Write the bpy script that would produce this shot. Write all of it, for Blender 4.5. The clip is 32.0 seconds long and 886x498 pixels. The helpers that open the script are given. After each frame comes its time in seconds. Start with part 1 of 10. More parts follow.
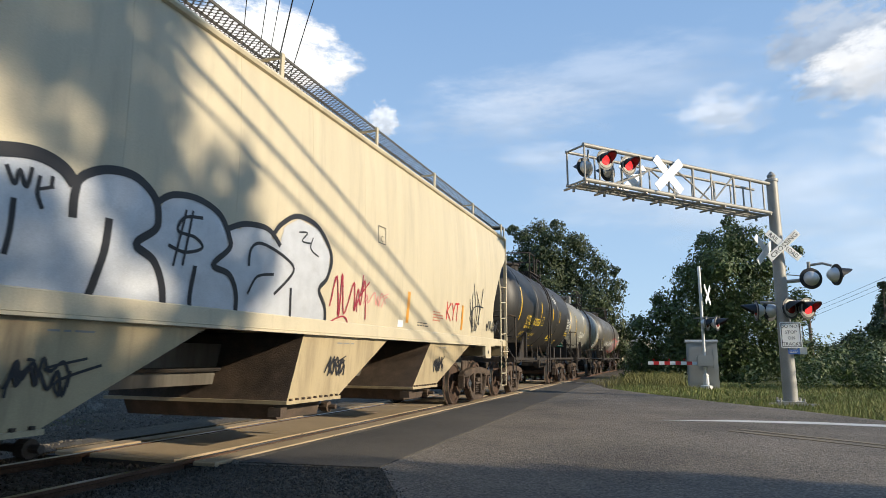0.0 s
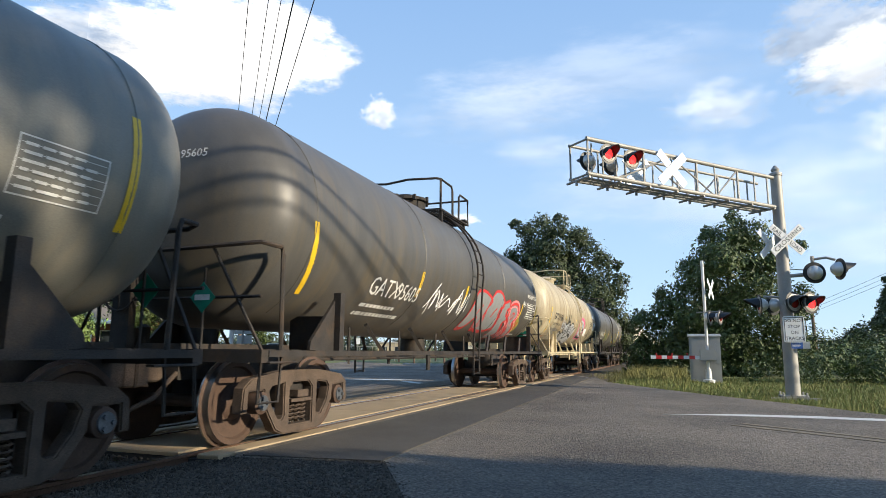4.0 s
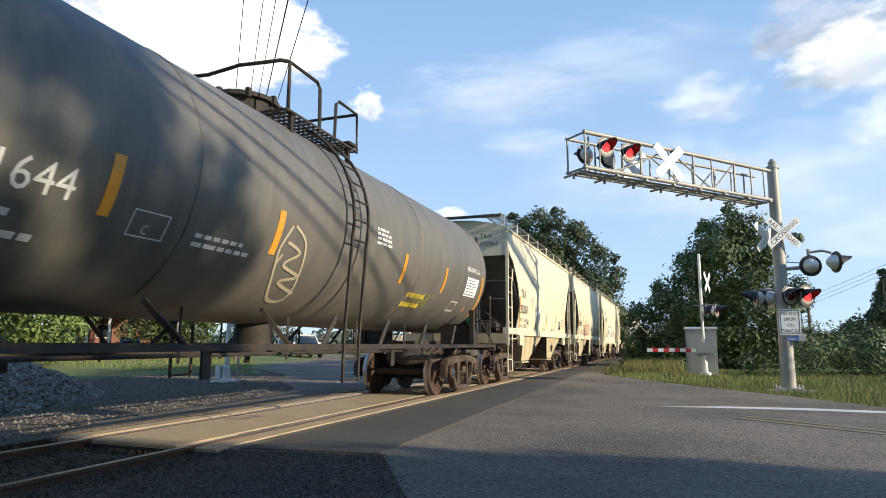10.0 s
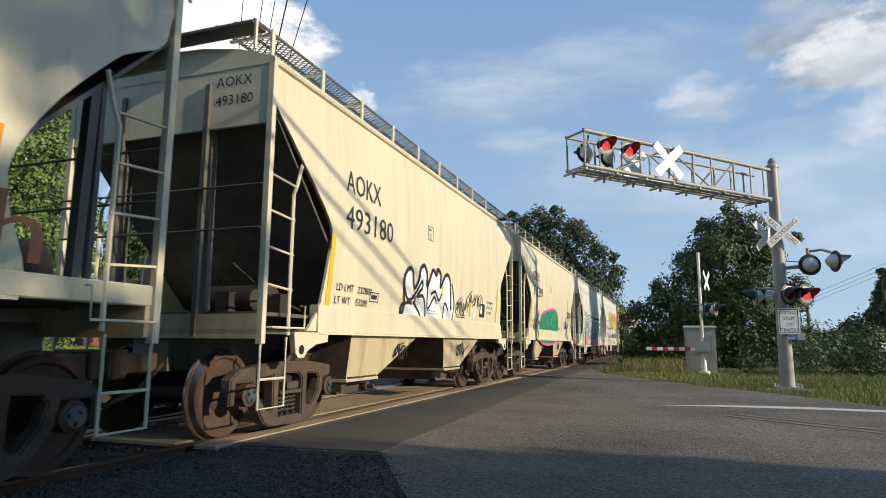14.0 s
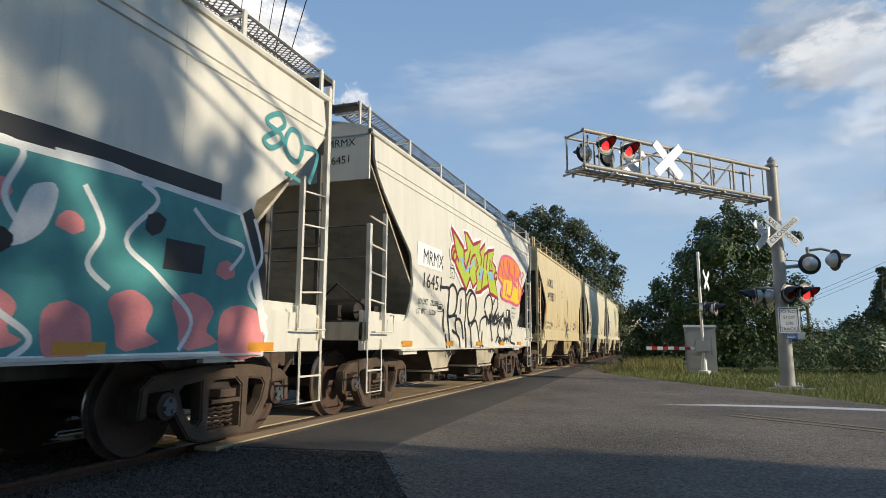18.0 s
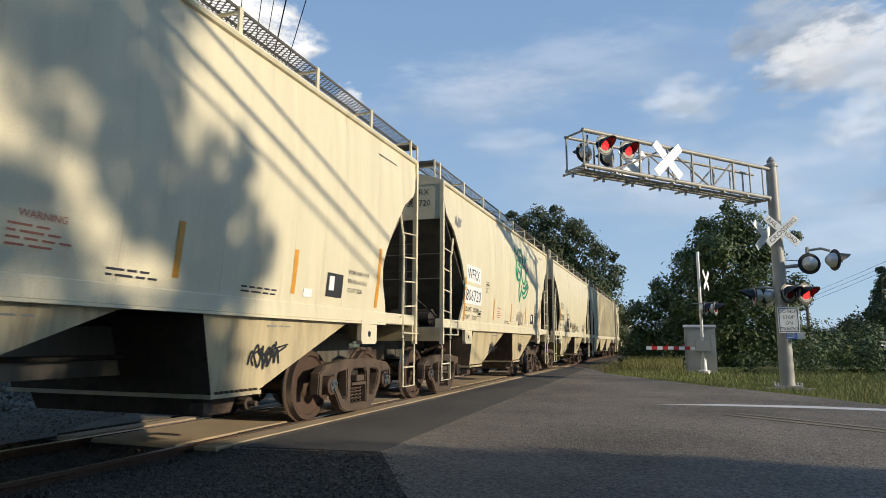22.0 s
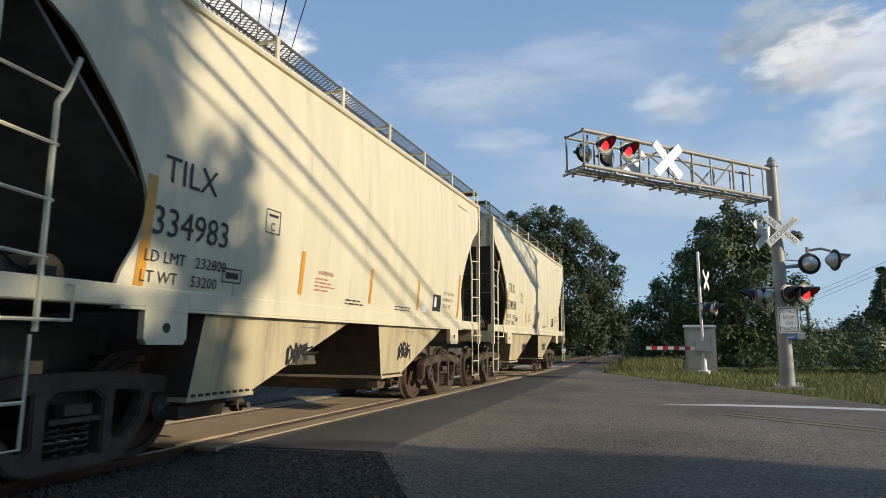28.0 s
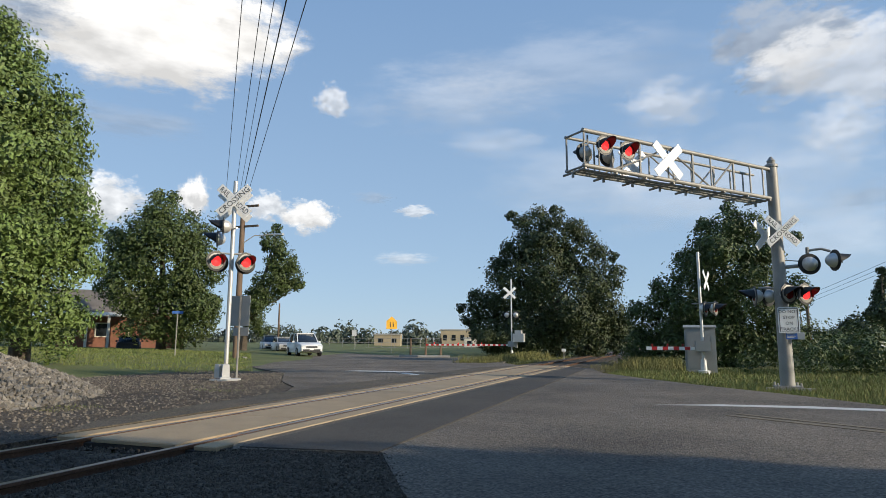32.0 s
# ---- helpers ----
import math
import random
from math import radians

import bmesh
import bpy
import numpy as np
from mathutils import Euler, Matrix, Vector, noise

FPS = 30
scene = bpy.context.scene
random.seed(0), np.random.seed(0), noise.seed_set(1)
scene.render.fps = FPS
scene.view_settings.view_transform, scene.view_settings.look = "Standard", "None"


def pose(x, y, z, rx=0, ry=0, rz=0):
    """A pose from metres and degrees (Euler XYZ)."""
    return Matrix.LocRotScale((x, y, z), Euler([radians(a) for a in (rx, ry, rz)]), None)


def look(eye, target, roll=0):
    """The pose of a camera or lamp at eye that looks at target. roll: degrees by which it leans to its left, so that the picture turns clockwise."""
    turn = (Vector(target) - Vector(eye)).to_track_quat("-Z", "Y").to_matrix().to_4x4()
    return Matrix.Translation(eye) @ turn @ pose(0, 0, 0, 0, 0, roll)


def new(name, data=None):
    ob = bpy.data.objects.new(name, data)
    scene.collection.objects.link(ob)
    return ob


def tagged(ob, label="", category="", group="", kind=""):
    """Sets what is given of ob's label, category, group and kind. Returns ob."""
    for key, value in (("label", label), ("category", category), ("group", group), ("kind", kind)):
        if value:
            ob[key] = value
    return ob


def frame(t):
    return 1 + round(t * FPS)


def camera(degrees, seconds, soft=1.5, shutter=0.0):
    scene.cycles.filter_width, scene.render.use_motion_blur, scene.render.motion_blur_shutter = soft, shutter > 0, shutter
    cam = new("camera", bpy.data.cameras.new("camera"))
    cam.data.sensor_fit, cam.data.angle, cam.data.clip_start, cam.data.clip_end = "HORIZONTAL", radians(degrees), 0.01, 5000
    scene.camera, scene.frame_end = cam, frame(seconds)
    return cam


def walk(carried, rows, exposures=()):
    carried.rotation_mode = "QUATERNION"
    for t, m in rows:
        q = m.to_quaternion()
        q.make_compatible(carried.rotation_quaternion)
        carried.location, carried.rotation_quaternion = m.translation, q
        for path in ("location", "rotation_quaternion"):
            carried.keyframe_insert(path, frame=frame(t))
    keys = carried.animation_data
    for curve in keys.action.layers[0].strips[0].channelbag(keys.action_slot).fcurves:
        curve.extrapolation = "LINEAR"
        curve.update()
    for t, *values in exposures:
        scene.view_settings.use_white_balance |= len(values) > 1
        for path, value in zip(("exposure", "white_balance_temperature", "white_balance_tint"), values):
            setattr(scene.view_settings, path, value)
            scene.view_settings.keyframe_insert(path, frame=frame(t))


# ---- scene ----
# one lens; the camera stands on one spot and settles in tilt over the first seconds
cam = camera(70.96, 32.0, soft=0.65, shutter=0.06)
EYE = Vector((5.444, 0.0, 1.059))
TILTS = [
    (0, 9.837, 0.31, 19.862),
    (0.5, 10.483, 0.39, 19.987),
    (1, 10.452, 0.39, 20.111),
    (1.5, 10.133, 0.41, 20.178),
    (2, 9.905, 0.36, 20.215),
    (2.5, 9.686, 0.36, 20.203),
    (3, 9.492, 0.40, 20.196),
    (3.5, 9.351, 0.40, 20.153),
    (5.5, 9.218, 0.33, 19.999),
    (6, 9.128, 0.35, 19.945),
    (6.5, 9.071, 0.36, 19.937),
    (7, 9.016, 0.32, 19.924),
    (7.5, 8.920, 0.34, 19.891),
    (8, 8.851, 0.38, 19.880),
    (8.5, 8.813, 0.31, 19.846),
    (9, 8.778, 0.29, 19.846),
    (10, 8.678, 0.29, 19.849),
    (11, 8.662, 0.22, 19.832),
    (12, 8.588, 0.36, 19.808),
    (13, 8.566, 0.35, 19.804),
    (14, 8.514, 0.42, 19.798),
    (16.5, 8.514, 0.32, 19.797),
    (20, 8.545, 0.20, 19.766),
    (25, 8.495, 0.23, 19.750),
    (29, 8.541, 0.21, 19.772),
    (32, 8.536, 0.24, 19.769),
]


def aim(pitch, roll, yaw):
    p, w = radians(pitch), radians(yaw)
    ahead = Vector((-math.sin(w) * math.cos(p), math.cos(w) * math.cos(p), math.sin(p)))
    return look(EYE, EYE + ahead, roll)


walk(cam, [(t, aim(p, r, w)) for t, p, r, w in TILTS], exposures=[(0, 0.34), (1, 0.28), (2, 0.66), (3.3, 0.62), (5.7, 0.52), (6.3, 0.42), (7.1, 0.34), (8, 0.6), (9, 0.62), (10.2, 0.55), (11.1, 0.45), (12, 0.12), (17, 0.08), (19, -0.06), (21, 0.0), (23, 0.06), (25, -0.06), (28, 0.0), (32, 0.04)])

# ---- light ----
SUN_AZ = Vector((1.0, -0.09, 0)).normalized()
SUN_EL = radians(19)
SUN = (SUN_AZ * math.cos(SUN_EL) + Vector((0, 0, math.sin(SUN_EL)))).normalized()
sun = new("sun", bpy.data.lights.new("sun", "SUN"))
sun.data.energy, sun.data.angle, sun.data.color = 4.6, radians(0.6), (1.0, 0.87, 0.67)
sun.matrix_world = look(SUN * 100, (0, 0, 0))
world = bpy.data.worlds.new("sky")
scene.world = world
world.use_nodes = True
wn = world.node_tree.nodes
sky = wn.new("ShaderNodeTexSky")
sky.sky_type, sky.sun_disc = "NISHITA", False
sky.sun_elevation = SUN_EL
sky.sun_rotation = math.atan2(SUN_AZ.x, SUN_AZ.y)
sky.air_density, sky.dust_density, sky.ozone_density = 1.0, 0.1, 3.0
# summer haze over the clear sky: paler towards the horizon
aim_at, updown, ramp, lift = wn.new("ShaderNodeTexCoord"), wn.new("ShaderNodeSeparateXYZ"), wn.new("ShaderNodeValToRGB"), wn.new("ShaderNodeVectorMath")
world.node_tree.links.new(aim_at.outputs["Generated"], updown.inputs[0])
world.node_tree.links.new(updown.outputs["Z"], ramp.inputs["Fac"])
for spot, tone in zip((0.0, 0.16, 0.45, 1.0), ((0.50, 0.70, 0.93), (0.285, 0.575, 0.97), (0.135, 0.43, 0.98), (0.08, 0.26, 0.64))):
    stop = ramp.color_ramp.elements.new(spot) if spot not in (0.0, 1.0) else ramp.color_ramp.elements[int(spot)]
    stop.position, stop.color = spot, (*tone, 1)
lift.operation = "SCALE"
lift.inputs["Scale"].default_value = 5.3
world.node_tree.links.new(ramp.outputs["Color"], lift.inputs[0])
haze = wn.new("ShaderNodeMix")
haze.data_type = "RGBA"
haze.inputs["Factor"].default_value = 0.85
world.node_tree.links.new(lift.outputs["Vector"], haze.inputs["B"])
world.node_tree.links.new(sky.outputs["Color"], haze.inputs["A"])
world.node_tree.links.new(haze.outputs["Result"], wn["Background"].inputs["Color"])
wn["Background"].inputs["Strength"].default_value = 0.15


# ---- materials ----
def mat(name, base, rough=0.6, metal=0.0, var=0.18, scale=2.0, fine=60.0, bump=0.15, dirt=None, dirt_at=0.6, stretch=(1, 1, 1),
        island=0.0, piece=0.0, emit=0.0, sheen=0.5):
    """A worn surface: two noises vary the base, a third lays dirt over it, fine noise gives relief."""
    m = bpy.data.materials.new(name)
    m.use_nodes = True
    n, l = m.node_tree.nodes, m.node_tree.links
    b = n["Principled BSDF"]
    b.inputs["Roughness"].default_value, b.inputs["Metallic"].default_value = rough, metal
    b.inputs["Specular IOR Level"].default_value = sheen
    co = n.new("ShaderNodeTexCoord")
    mp = n.new("ShaderNodeMapping")
    mp.inputs["Scale"].default_value = stretch
    l.new(co.outputs["Object"], mp.inputs["Vector"])
    big, small = n.new("ShaderNodeTexNoise"), n.new("ShaderNodeTexNoise")
    big.inputs["Scale"].default_value, small.inputs["Scale"].default_value = scale, fine
    big.inputs["Detail"].default_value, small.inputs["Detail"].default_value = 6, 3
    l.new(mp.outputs["Vector"], big.inputs["Vector"])
    l.new(co.outputs["Object"], small.inputs["Vector"])
    add = n.new("ShaderNodeMath")
    add.operation = "ADD"
    l.new(big.outputs["Fac"], add.inputs[0])
    l.new(small.outputs["Fac"], add.inputs[1])
    rng = n.new("ShaderNodeMapRange")
    rng.inputs["From Min"].default_value, rng.inputs["From Max"].default_value = 0.55, 1.45
    rng.inputs["To Min"].default_value, rng.inputs["To Max"].default_value = 1 - var * 1.6, 1 + var * 1.6
    l.new(add.outputs[0], rng.inputs["Value"])
    last = rng.outputs["Result"]
    if island or piece:
        r = n.new("ShaderNodeNewGeometry") if island else n.new("ShaderNodeObjectInfo")
        rr = n.new("ShaderNodeMapRange")
        k = island or piece
        rr.inputs["To Min"].default_value, rr.inputs["To Max"].default_value = 1 - k, 1 + k
        l.new(r.outputs["Random Per Island" if island else "Random"], rr.inputs["Value"])
        mul = n.new("ShaderNodeMath")
        mul.operation = "MULTIPLY"
        l.new(last, mul.inputs[0])
        l.new(rr.outputs["Result"], mul.inputs[1])
        last = mul.outputs[0]
    sc = n.new("ShaderNodeVectorMath")
    sc.operation = "SCALE"
    sc.inputs[0].default_value = base
    l.new(last, sc.inputs["Scale"])
    col = sc.outputs["Vector"]
    if dirt:
        dn = n.new("ShaderNodeTexNoise")
        dn.inputs["Scale"].default_value, dn.inputs["Detail"].default_value = scale * 0.8, 8
        dn.inputs["Roughness"].default_value = 0.7
        l.new(mp.outputs["Vector"], dn.inputs["Vector"])
        dr = n.new("ShaderNodeMapRange")
        dr.inputs["From Min"].default_value, dr.inputs["From Max"].default_value = dirt_at - 0.12, dirt_at + 0.12
        dr.inputs["To Max"].default_value = 0.75
        l.new(dn.outputs["Fac"], dr.inputs["Value"])
        mx = n.new("ShaderNodeMix")
        mx.data_type = "RGBA"
        l.new(dr.outputs["Result"], mx.inputs["Factor"])
        l.new(col, mx.inputs["A"])
        mx.inputs["B"].default_value = (*dirt, 1)
        col = mx.outputs["Result"]
    l.new(col, b.inputs["Base Color"])
    if bump:
        bp = n.new("ShaderNodeBump")
        bp.inputs["Strength"].default_value, bp.inputs["Distance"].default_value = bump, 0.02
        l.new(small.outputs["Fac"], bp.inputs["Height"])
        l.new(bp.outputs["Normal"], b.inputs["Normal"])
    if emit:
        b.inputs["Emission Color"].default_value = (*base, 1)
        b.inputs["Emission Strength"].default_value = emit
    return m


def streaked(name, base, dirt, dirt_at=0.56, rough=0.45, var=0.1):
    """Car paint with weather streaks that run down the side."""
    return mat(name, base, rough, 0, var, 1.6, 90, 0.04, dirt, dirt_at, (1, 2.6, 0.35))


CREAM = streaked("cream_paint", (0.65, 0.585, 0.415), (0.40, 0.34, 0.22), 0.68)
TAN = streaked("tan_paint", (0.60, 0.50, 0.30), (0.42, 0.33, 0.18), 0.66)
WHITE = streaked("white_car_paint", (0.64, 0.62, 0.54), (0.45, 0.40, 0.30), 0.68)
GREYGREEN = streaked("grey_car_paint", (0.53, 0.46, 0.32), (0.36, 0.31, 0.22), 0.66)
RIBWHITE = streaked("ribbed_car_paint", (0.64, 0.575, 0.42), (0.42, 0.36, 0.26), 0.68)
NEWTANK = streaked("fresh_black_tank_paint", (0.024, 0.022, 0.020), (0.055, 0.045, 0.034), 0.64, 0.5, 0.2)
BLACKTANK = streaked("black_tank_paint", (0.078, 0.074, 0.067), (0.13, 0.11, 0.08), 0.60, 0.42, 0.25)
BROWNTANK = streaked("brown_black_tank_paint", (0.074, 0.070, 0.063), (0.12, 0.095, 0.058), 0.58, 0.45, 0.25)
DUSTYTANK = streaked("dusty_black_tank_paint", (0.112, 0.106, 0.095), (0.17, 0.15, 0.115), 0.58, 0.5, 0.25)
GREYTANK = streaked("grey_tank_paint", (0.185, 0.178, 0.152), (0.24, 0.21, 0.15), 0.62, 0.45, 0.18)
BEIGETANK = streaked("beige_tank_paint", (0.46, 0.40, 0.27), (0.20, 0.135, 0.07), 0.50, 0.5, 0.22)
BEIGETRIM = mat("beige_trim_paint", (0.50, 0.42, 0.26), 0.55, 0, 0.2, 3, 80, 0.1, (0.2, 0.11, 0.05), 0.62)
RUST = mat("rusty_cast_steel", (0.092, 0.064, 0.045), 0.85, 0.1, 0.35, 5, 80, 0.35, (0.045, 0.034, 0.026), 0.55)
# dirty end paint, darkened further: the shade of the deep car ends is in it
SHADEGRIME = streaked("shaded_sooty_end_paint", (0.13, 0.118, 0.098), (0.05, 0.042, 0.034), 0.52)
MESHIRON = mat("weathered_grating", (0.10, 0.095, 0.085), 0.7, 0.3, 0.2, 4, 60, 0.1)
DARKIRON = mat("grimy_dark_steel", (0.035, 0.030, 0.026), 0.75, 0.3, 0.3, 5, 80, 0.3, (0.09, 0.055, 0.03), 0.62)
WHEELRUST = mat("wheel_rust", (0.072, 0.043, 0.029), 0.8, 0.1, 0.25, 5, 60, 0.2, (0.06, 0.035, 0.025), 0.6)
TREAD = mat("polished_tread", (0.42, 0.40, 0.38), 0.3, 0.9, 0.15, 4, 60, 0.05)
RAILTOP = mat("rail_head", (0.26, 0.20, 0.16), 0.35, 0.75, 0.2, 3, 40, 0.1)
RAILSIDE = mat("rail_web_rust", (0.10, 0.052, 0.030), 0.9, 0.1, 0.3, 5, 60, 0.3)
ORANGE = mat("orange_reflector", (0.62, 0.28, 0.03), 0.35, 0, 0.12, 8, 90, 0.02)
YELLOW = mat("yellow_reflector", (0.70, 0.45, 0.02), 0.35, 0, 0.12, 8, 90, 0.02)
INKBLACK = mat("black_lettering", (0.025, 0.025, 0.028), 0.6, 0, 0.2, 9, 60, 0.02)
INKWHITE = mat("white_lettering", (0.66, 0.65, 0.60), 0.6, 0, 0.15, 9, 60, 0.02)
INKYELLOW = mat("yellow_lettering", (0.66, 0.46, 0.05), 0.6, 0, 0.15, 9, 60, 0.02)
INKRED = mat("red_lettering", (0.46, 0.16, 0.10), 0.6, 0, 0.15, 9, 60, 0.02)
SPRAY = {k: mat("spray_" + k, c, 0.55, m, 0.12, 6, 90, 0.02) for k, c, m in (
    ("black", (0.015, 0.015, 0.018), 0), ("silver", (0.55, 0.56, 0.58), 0.35), ("white", (0.78, 0.78, 0.76), 0),
    ("red", (0.50, 0.03, 0.03), 0), ("maroon", (0.30, 0.015, 0.04), 0), ("pink", (0.72, 0.25, 0.25), 0), ("hotpink", (0.62, 0.10, 0.22), 0),
    ("teal", (0.06, 0.26, 0.265), 0), ("green", (0.0, 0.22, 0.13), 0), ("lime", (0.38, 0.50, 0.05), 0), ("blue", (0.06, 0.18, 0.50), 0),
    ("skyblue", (0.22, 0.42, 0.60), 0), ("yellow", (0.78, 0.52, 0.04), 0), ("orange", (0.70, 0.22, 0.04), 0), ("rust", (0.33, 0.13, 0.06), 0),
    ("grey", (0.22, 0.23, 0.23), 0), ("olive", (0.30, 0.28, 0.05), 0), ("tan", (0.42, 0.36, 0.25), 0))}
GALV = mat("galvanised_steel", (0.32, 0.305, 0.275), 0.55, 0.2, 0.14, 3, 70, 0.06, (0.24, 0.19, 0.13), 0.68)
ALUM = mat("aluminium_pole", (0.62, 0.61, 0.58), 0.42, 0.45, 0.10, 3, 70, 0.05)
SIGNWHITE = mat("sign_white", (0.80, 0.80, 0.78), 0.45, 0, 0.06, 4, 60, 0.02)
LAMPBLACK = mat("lamp_black", (0.012, 0.012, 0.012), 0.5, 0, 0.2, 6, 60, 0.05)
LENSRED = mat("red_lens_off", (0.20, 0.012, 0.010), 0.2, 0, 0.1, 8, 60, 0.05)
LENSLIT = mat("red_lens_lit", (1.0, 0.03, 0.03), 0.2, 0, 0.05, 8, 60, 0.0, emit=1.6)
GATERED = mat("gate_red", (0.60, 0.03, 0.03), 0.4, 0, 0.08, 4, 60, 0.02)
CABINET = mat("cabinet_grey", (0.34, 0.34, 0.32), 0.5, 0.2, 0.08, 2, 60, 0.05)
CONCRETE = mat("crossing_concrete", (0.36, 0.29, 0.19), 0.85, 0, 0.16, 1.6, 55, 0.25, (0.22, 0.17, 0.11), 0.6)
CONCRETE_GREY = mat("grey_concrete", (0.38, 0.36, 0.32), 0.85, 0, 0.16, 1.5, 55, 0.25)
ASPHALT = mat("worn_asphalt", (0.140, 0.117, 0.090), 0.92, 0, 0.5, 0.5, 48, 1.3, (0.088, 0.076, 0.062), 0.62)
PATCH = mat("newer_asphalt", (0.066, 0.057, 0.046), 0.9, 0, 0.28, 0.8, 50, 0.6, (0.08, 0.068, 0.05), 0.62)
LINEWHITE = mat("worn_white_line", (0.55, 0.54, 0.50), 0.8, 0, 0.15, 3, 50, 0.2, (0.2, 0.19, 0.17), 0.66)
LINEYELLOW = mat("worn_yellow_line", (0.19, 0.15, 0.085), 0.85, 0, 0.2, 3, 50, 0.2, (0.13, 0.11, 0.08), 0.5)
BALLAST = mat("ballast_stone", (0.080, 0.064, 0.048), 0.95, 0, 0.25, 3, 20, 0.6, island=0.45)
RIPRAP = mat("pale_rock", (0.20, 0.18, 0.15), 0.95, 0, 0.25, 3, 20, 0.5, island=0.35)
GRAVELBED = mat("gravel_bed", (0.060, 0.046, 0.032), 0.95, 0, 0.4, 1.2, 60, 1.2, (0.105, 0.082, 0.052), 0.58)
PACKED = mat("packed_dirt", (0.088, 0.072, 0.052), 0.95, 0, 0.4, 0.9, 50, 0.9, (0.11, 0.09, 0.055), 0.55)
# leaves of the far woods, paled and greyed: distance haze mixed into the colour
LEAFHAZE = mat("hazed_far_leaves", (0.085, 0.105, 0.075), 0.7, 0, 0.15, 0.1, 2, 0.0, (0.075, 0.095, 0.06), 0.6, island=0.3)
DIRT = mat("grass_ground", (0.105, 0.125, 0.03), 0.95, 0, 0.35, 0.35, 12, 0.6, (0.17, 0.14, 0.06), 0.62)
GRASS = mat("grass_blades", (0.13, 0.165, 0.035), 0.7, 0, 0.15, 0.6, 9, 0.0, (0.26, 0.22, 0.08), 0.60, island=0.3)
WEED = mat("dry_weeds", (0.19, 0.175, 0.055), 0.8, 0, 0.15, 0.6, 9, 0.0, (0.12, 0.14, 0.03), 0.55, island=0.3)
LEAF = mat("green_leaves", (0.062, 0.092, 0.022), 0.6, 0, 0.15, 0.5, 9, 0.0, (0.075, 0.09, 0.025), 0.62, island=0.4)
LEAFDARK = mat("dark_leaves", (0.042, 0.060, 0.017), 0.6, 0, 0.15, 0.5, 9, 0.0, (0.05, 0.062, 0.02), 0.62, island=0.4)
LEAFLIGHT = mat("silver_green_leaves", (0.125, 0.185, 0.045), 0.6, 0, 0.15, 0.5, 9, 0.0, (0.15, 0.185, 0.06), 0.6, island=0.4)
BARK = mat("bark", (0.10, 0.08, 0.06), 0.95, 0, 0.3, 3, 30, 0.8)
TIE = mat("creosoted_tie", (0.06, 0.046, 0.034), 0.95, 0, 0.3, 4, 30, 0.6)
WIRE = mat("black_cable", (0.012, 0.012, 0.012), 0.7, 0, 0.1, 3, 30, 0.0)
POLEWOOD = mat("pole_wood", (0.16, 0.11, 0.075), 0.9, 0, 0.25, 2, 40, 0.5, None, 0.6, (4, 4, 0.4))



def speckle(m, scale, lo, hi):
    """Loose aggregate: small cells lighter and darker than the bed."""
    n, l = m.node_tree.nodes, m.node_tree.links
    b = n["Principled BSDF"]
    before = b.inputs["Base Color"].links[0].from_socket
    co, vo, sp, rg, sc = n.new("ShaderNodeTexCoord"), n.new("ShaderNodeTexVoronoi"), n.new("ShaderNodeSeparateXYZ"), n.new("ShaderNodeMapRange"), n.new("ShaderNodeVectorMath")
    vo.inputs["Scale"].default_value = scale
    l.new(co.outputs["Object"], vo.inputs["Vector"])
    l.new(vo.outputs["Color"], sp.inputs[0])
    l.new(sp.outputs["X"], rg.inputs["Value"])
    rg.inputs["To Min"].default_value, rg.inputs["To Max"].default_value = lo, hi
    sc.operation = "SCALE"
    l.new(before, sc.inputs[0])
    l.new(rg.outputs["Result"], sc.inputs["Scale"])
    l.new(sc.outputs["Vector"], b.inputs["Base Color"])


speckle(ASPHALT, 55, 0.55, 1.5)
speckle(PATCH, 70, 0.7, 1.3)
speckle(GRAVELBED, 42, 0.35, 1.75)
speckle(PACKED, 42, 0.6, 1.5)
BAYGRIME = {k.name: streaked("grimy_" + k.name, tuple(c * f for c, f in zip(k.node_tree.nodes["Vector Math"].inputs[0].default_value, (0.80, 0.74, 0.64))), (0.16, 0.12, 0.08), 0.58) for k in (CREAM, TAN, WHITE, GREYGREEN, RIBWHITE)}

# ---- mesh helpers ----


def part(name, bm, material, parent, label=""):
    """Links a bmesh, or a finished mesh, as one object under a thing or a part."""
    if isinstance(bm, bmesh.types.BMesh):
        me = bpy.data.meshes.new(name)
        bm.normal_update()
        bm.to_mesh(me)
        bm.free()
        me.materials.append(material)
    else:
        me = bm
    ob = new(name, me)
    ob.parent = parent
    if label:
        tagged(ob, label)
    return ob


def finished(name, bm, material, smooth=False):
    me = bpy.data.meshes.new(name)
    bm.normal_update()
    bm.to_mesh(me)
    bm.free()
    me.materials.append(material)
    if smooth:
        shade(me)
    return me


def shade(me, angle=40):
    me.polygons.foreach_set("use_smooth", [True] * len(me.polygons))
    me.set_sharp_from_angle(angle=radians(angle))


def box(bm, x0, x1, y0, y1, z0, z1):
    v = [bm.verts.new(c) for c in ((x0, y0, z0), (x1, y0, z0), (x1, y1, z0), (x0, y1, z0), (x0, y0, z1), (x1, y0, z1), (x1, y1, z1), (x0, y1, z1))]
    for f in ((3, 2, 1, 0), (4, 5, 6, 7), (0, 1, 5, 4), (1, 2, 6, 5), (2, 3, 7, 6), (3, 0, 4, 7)):
        bm.faces.new([v[i] for i in f])
    return v


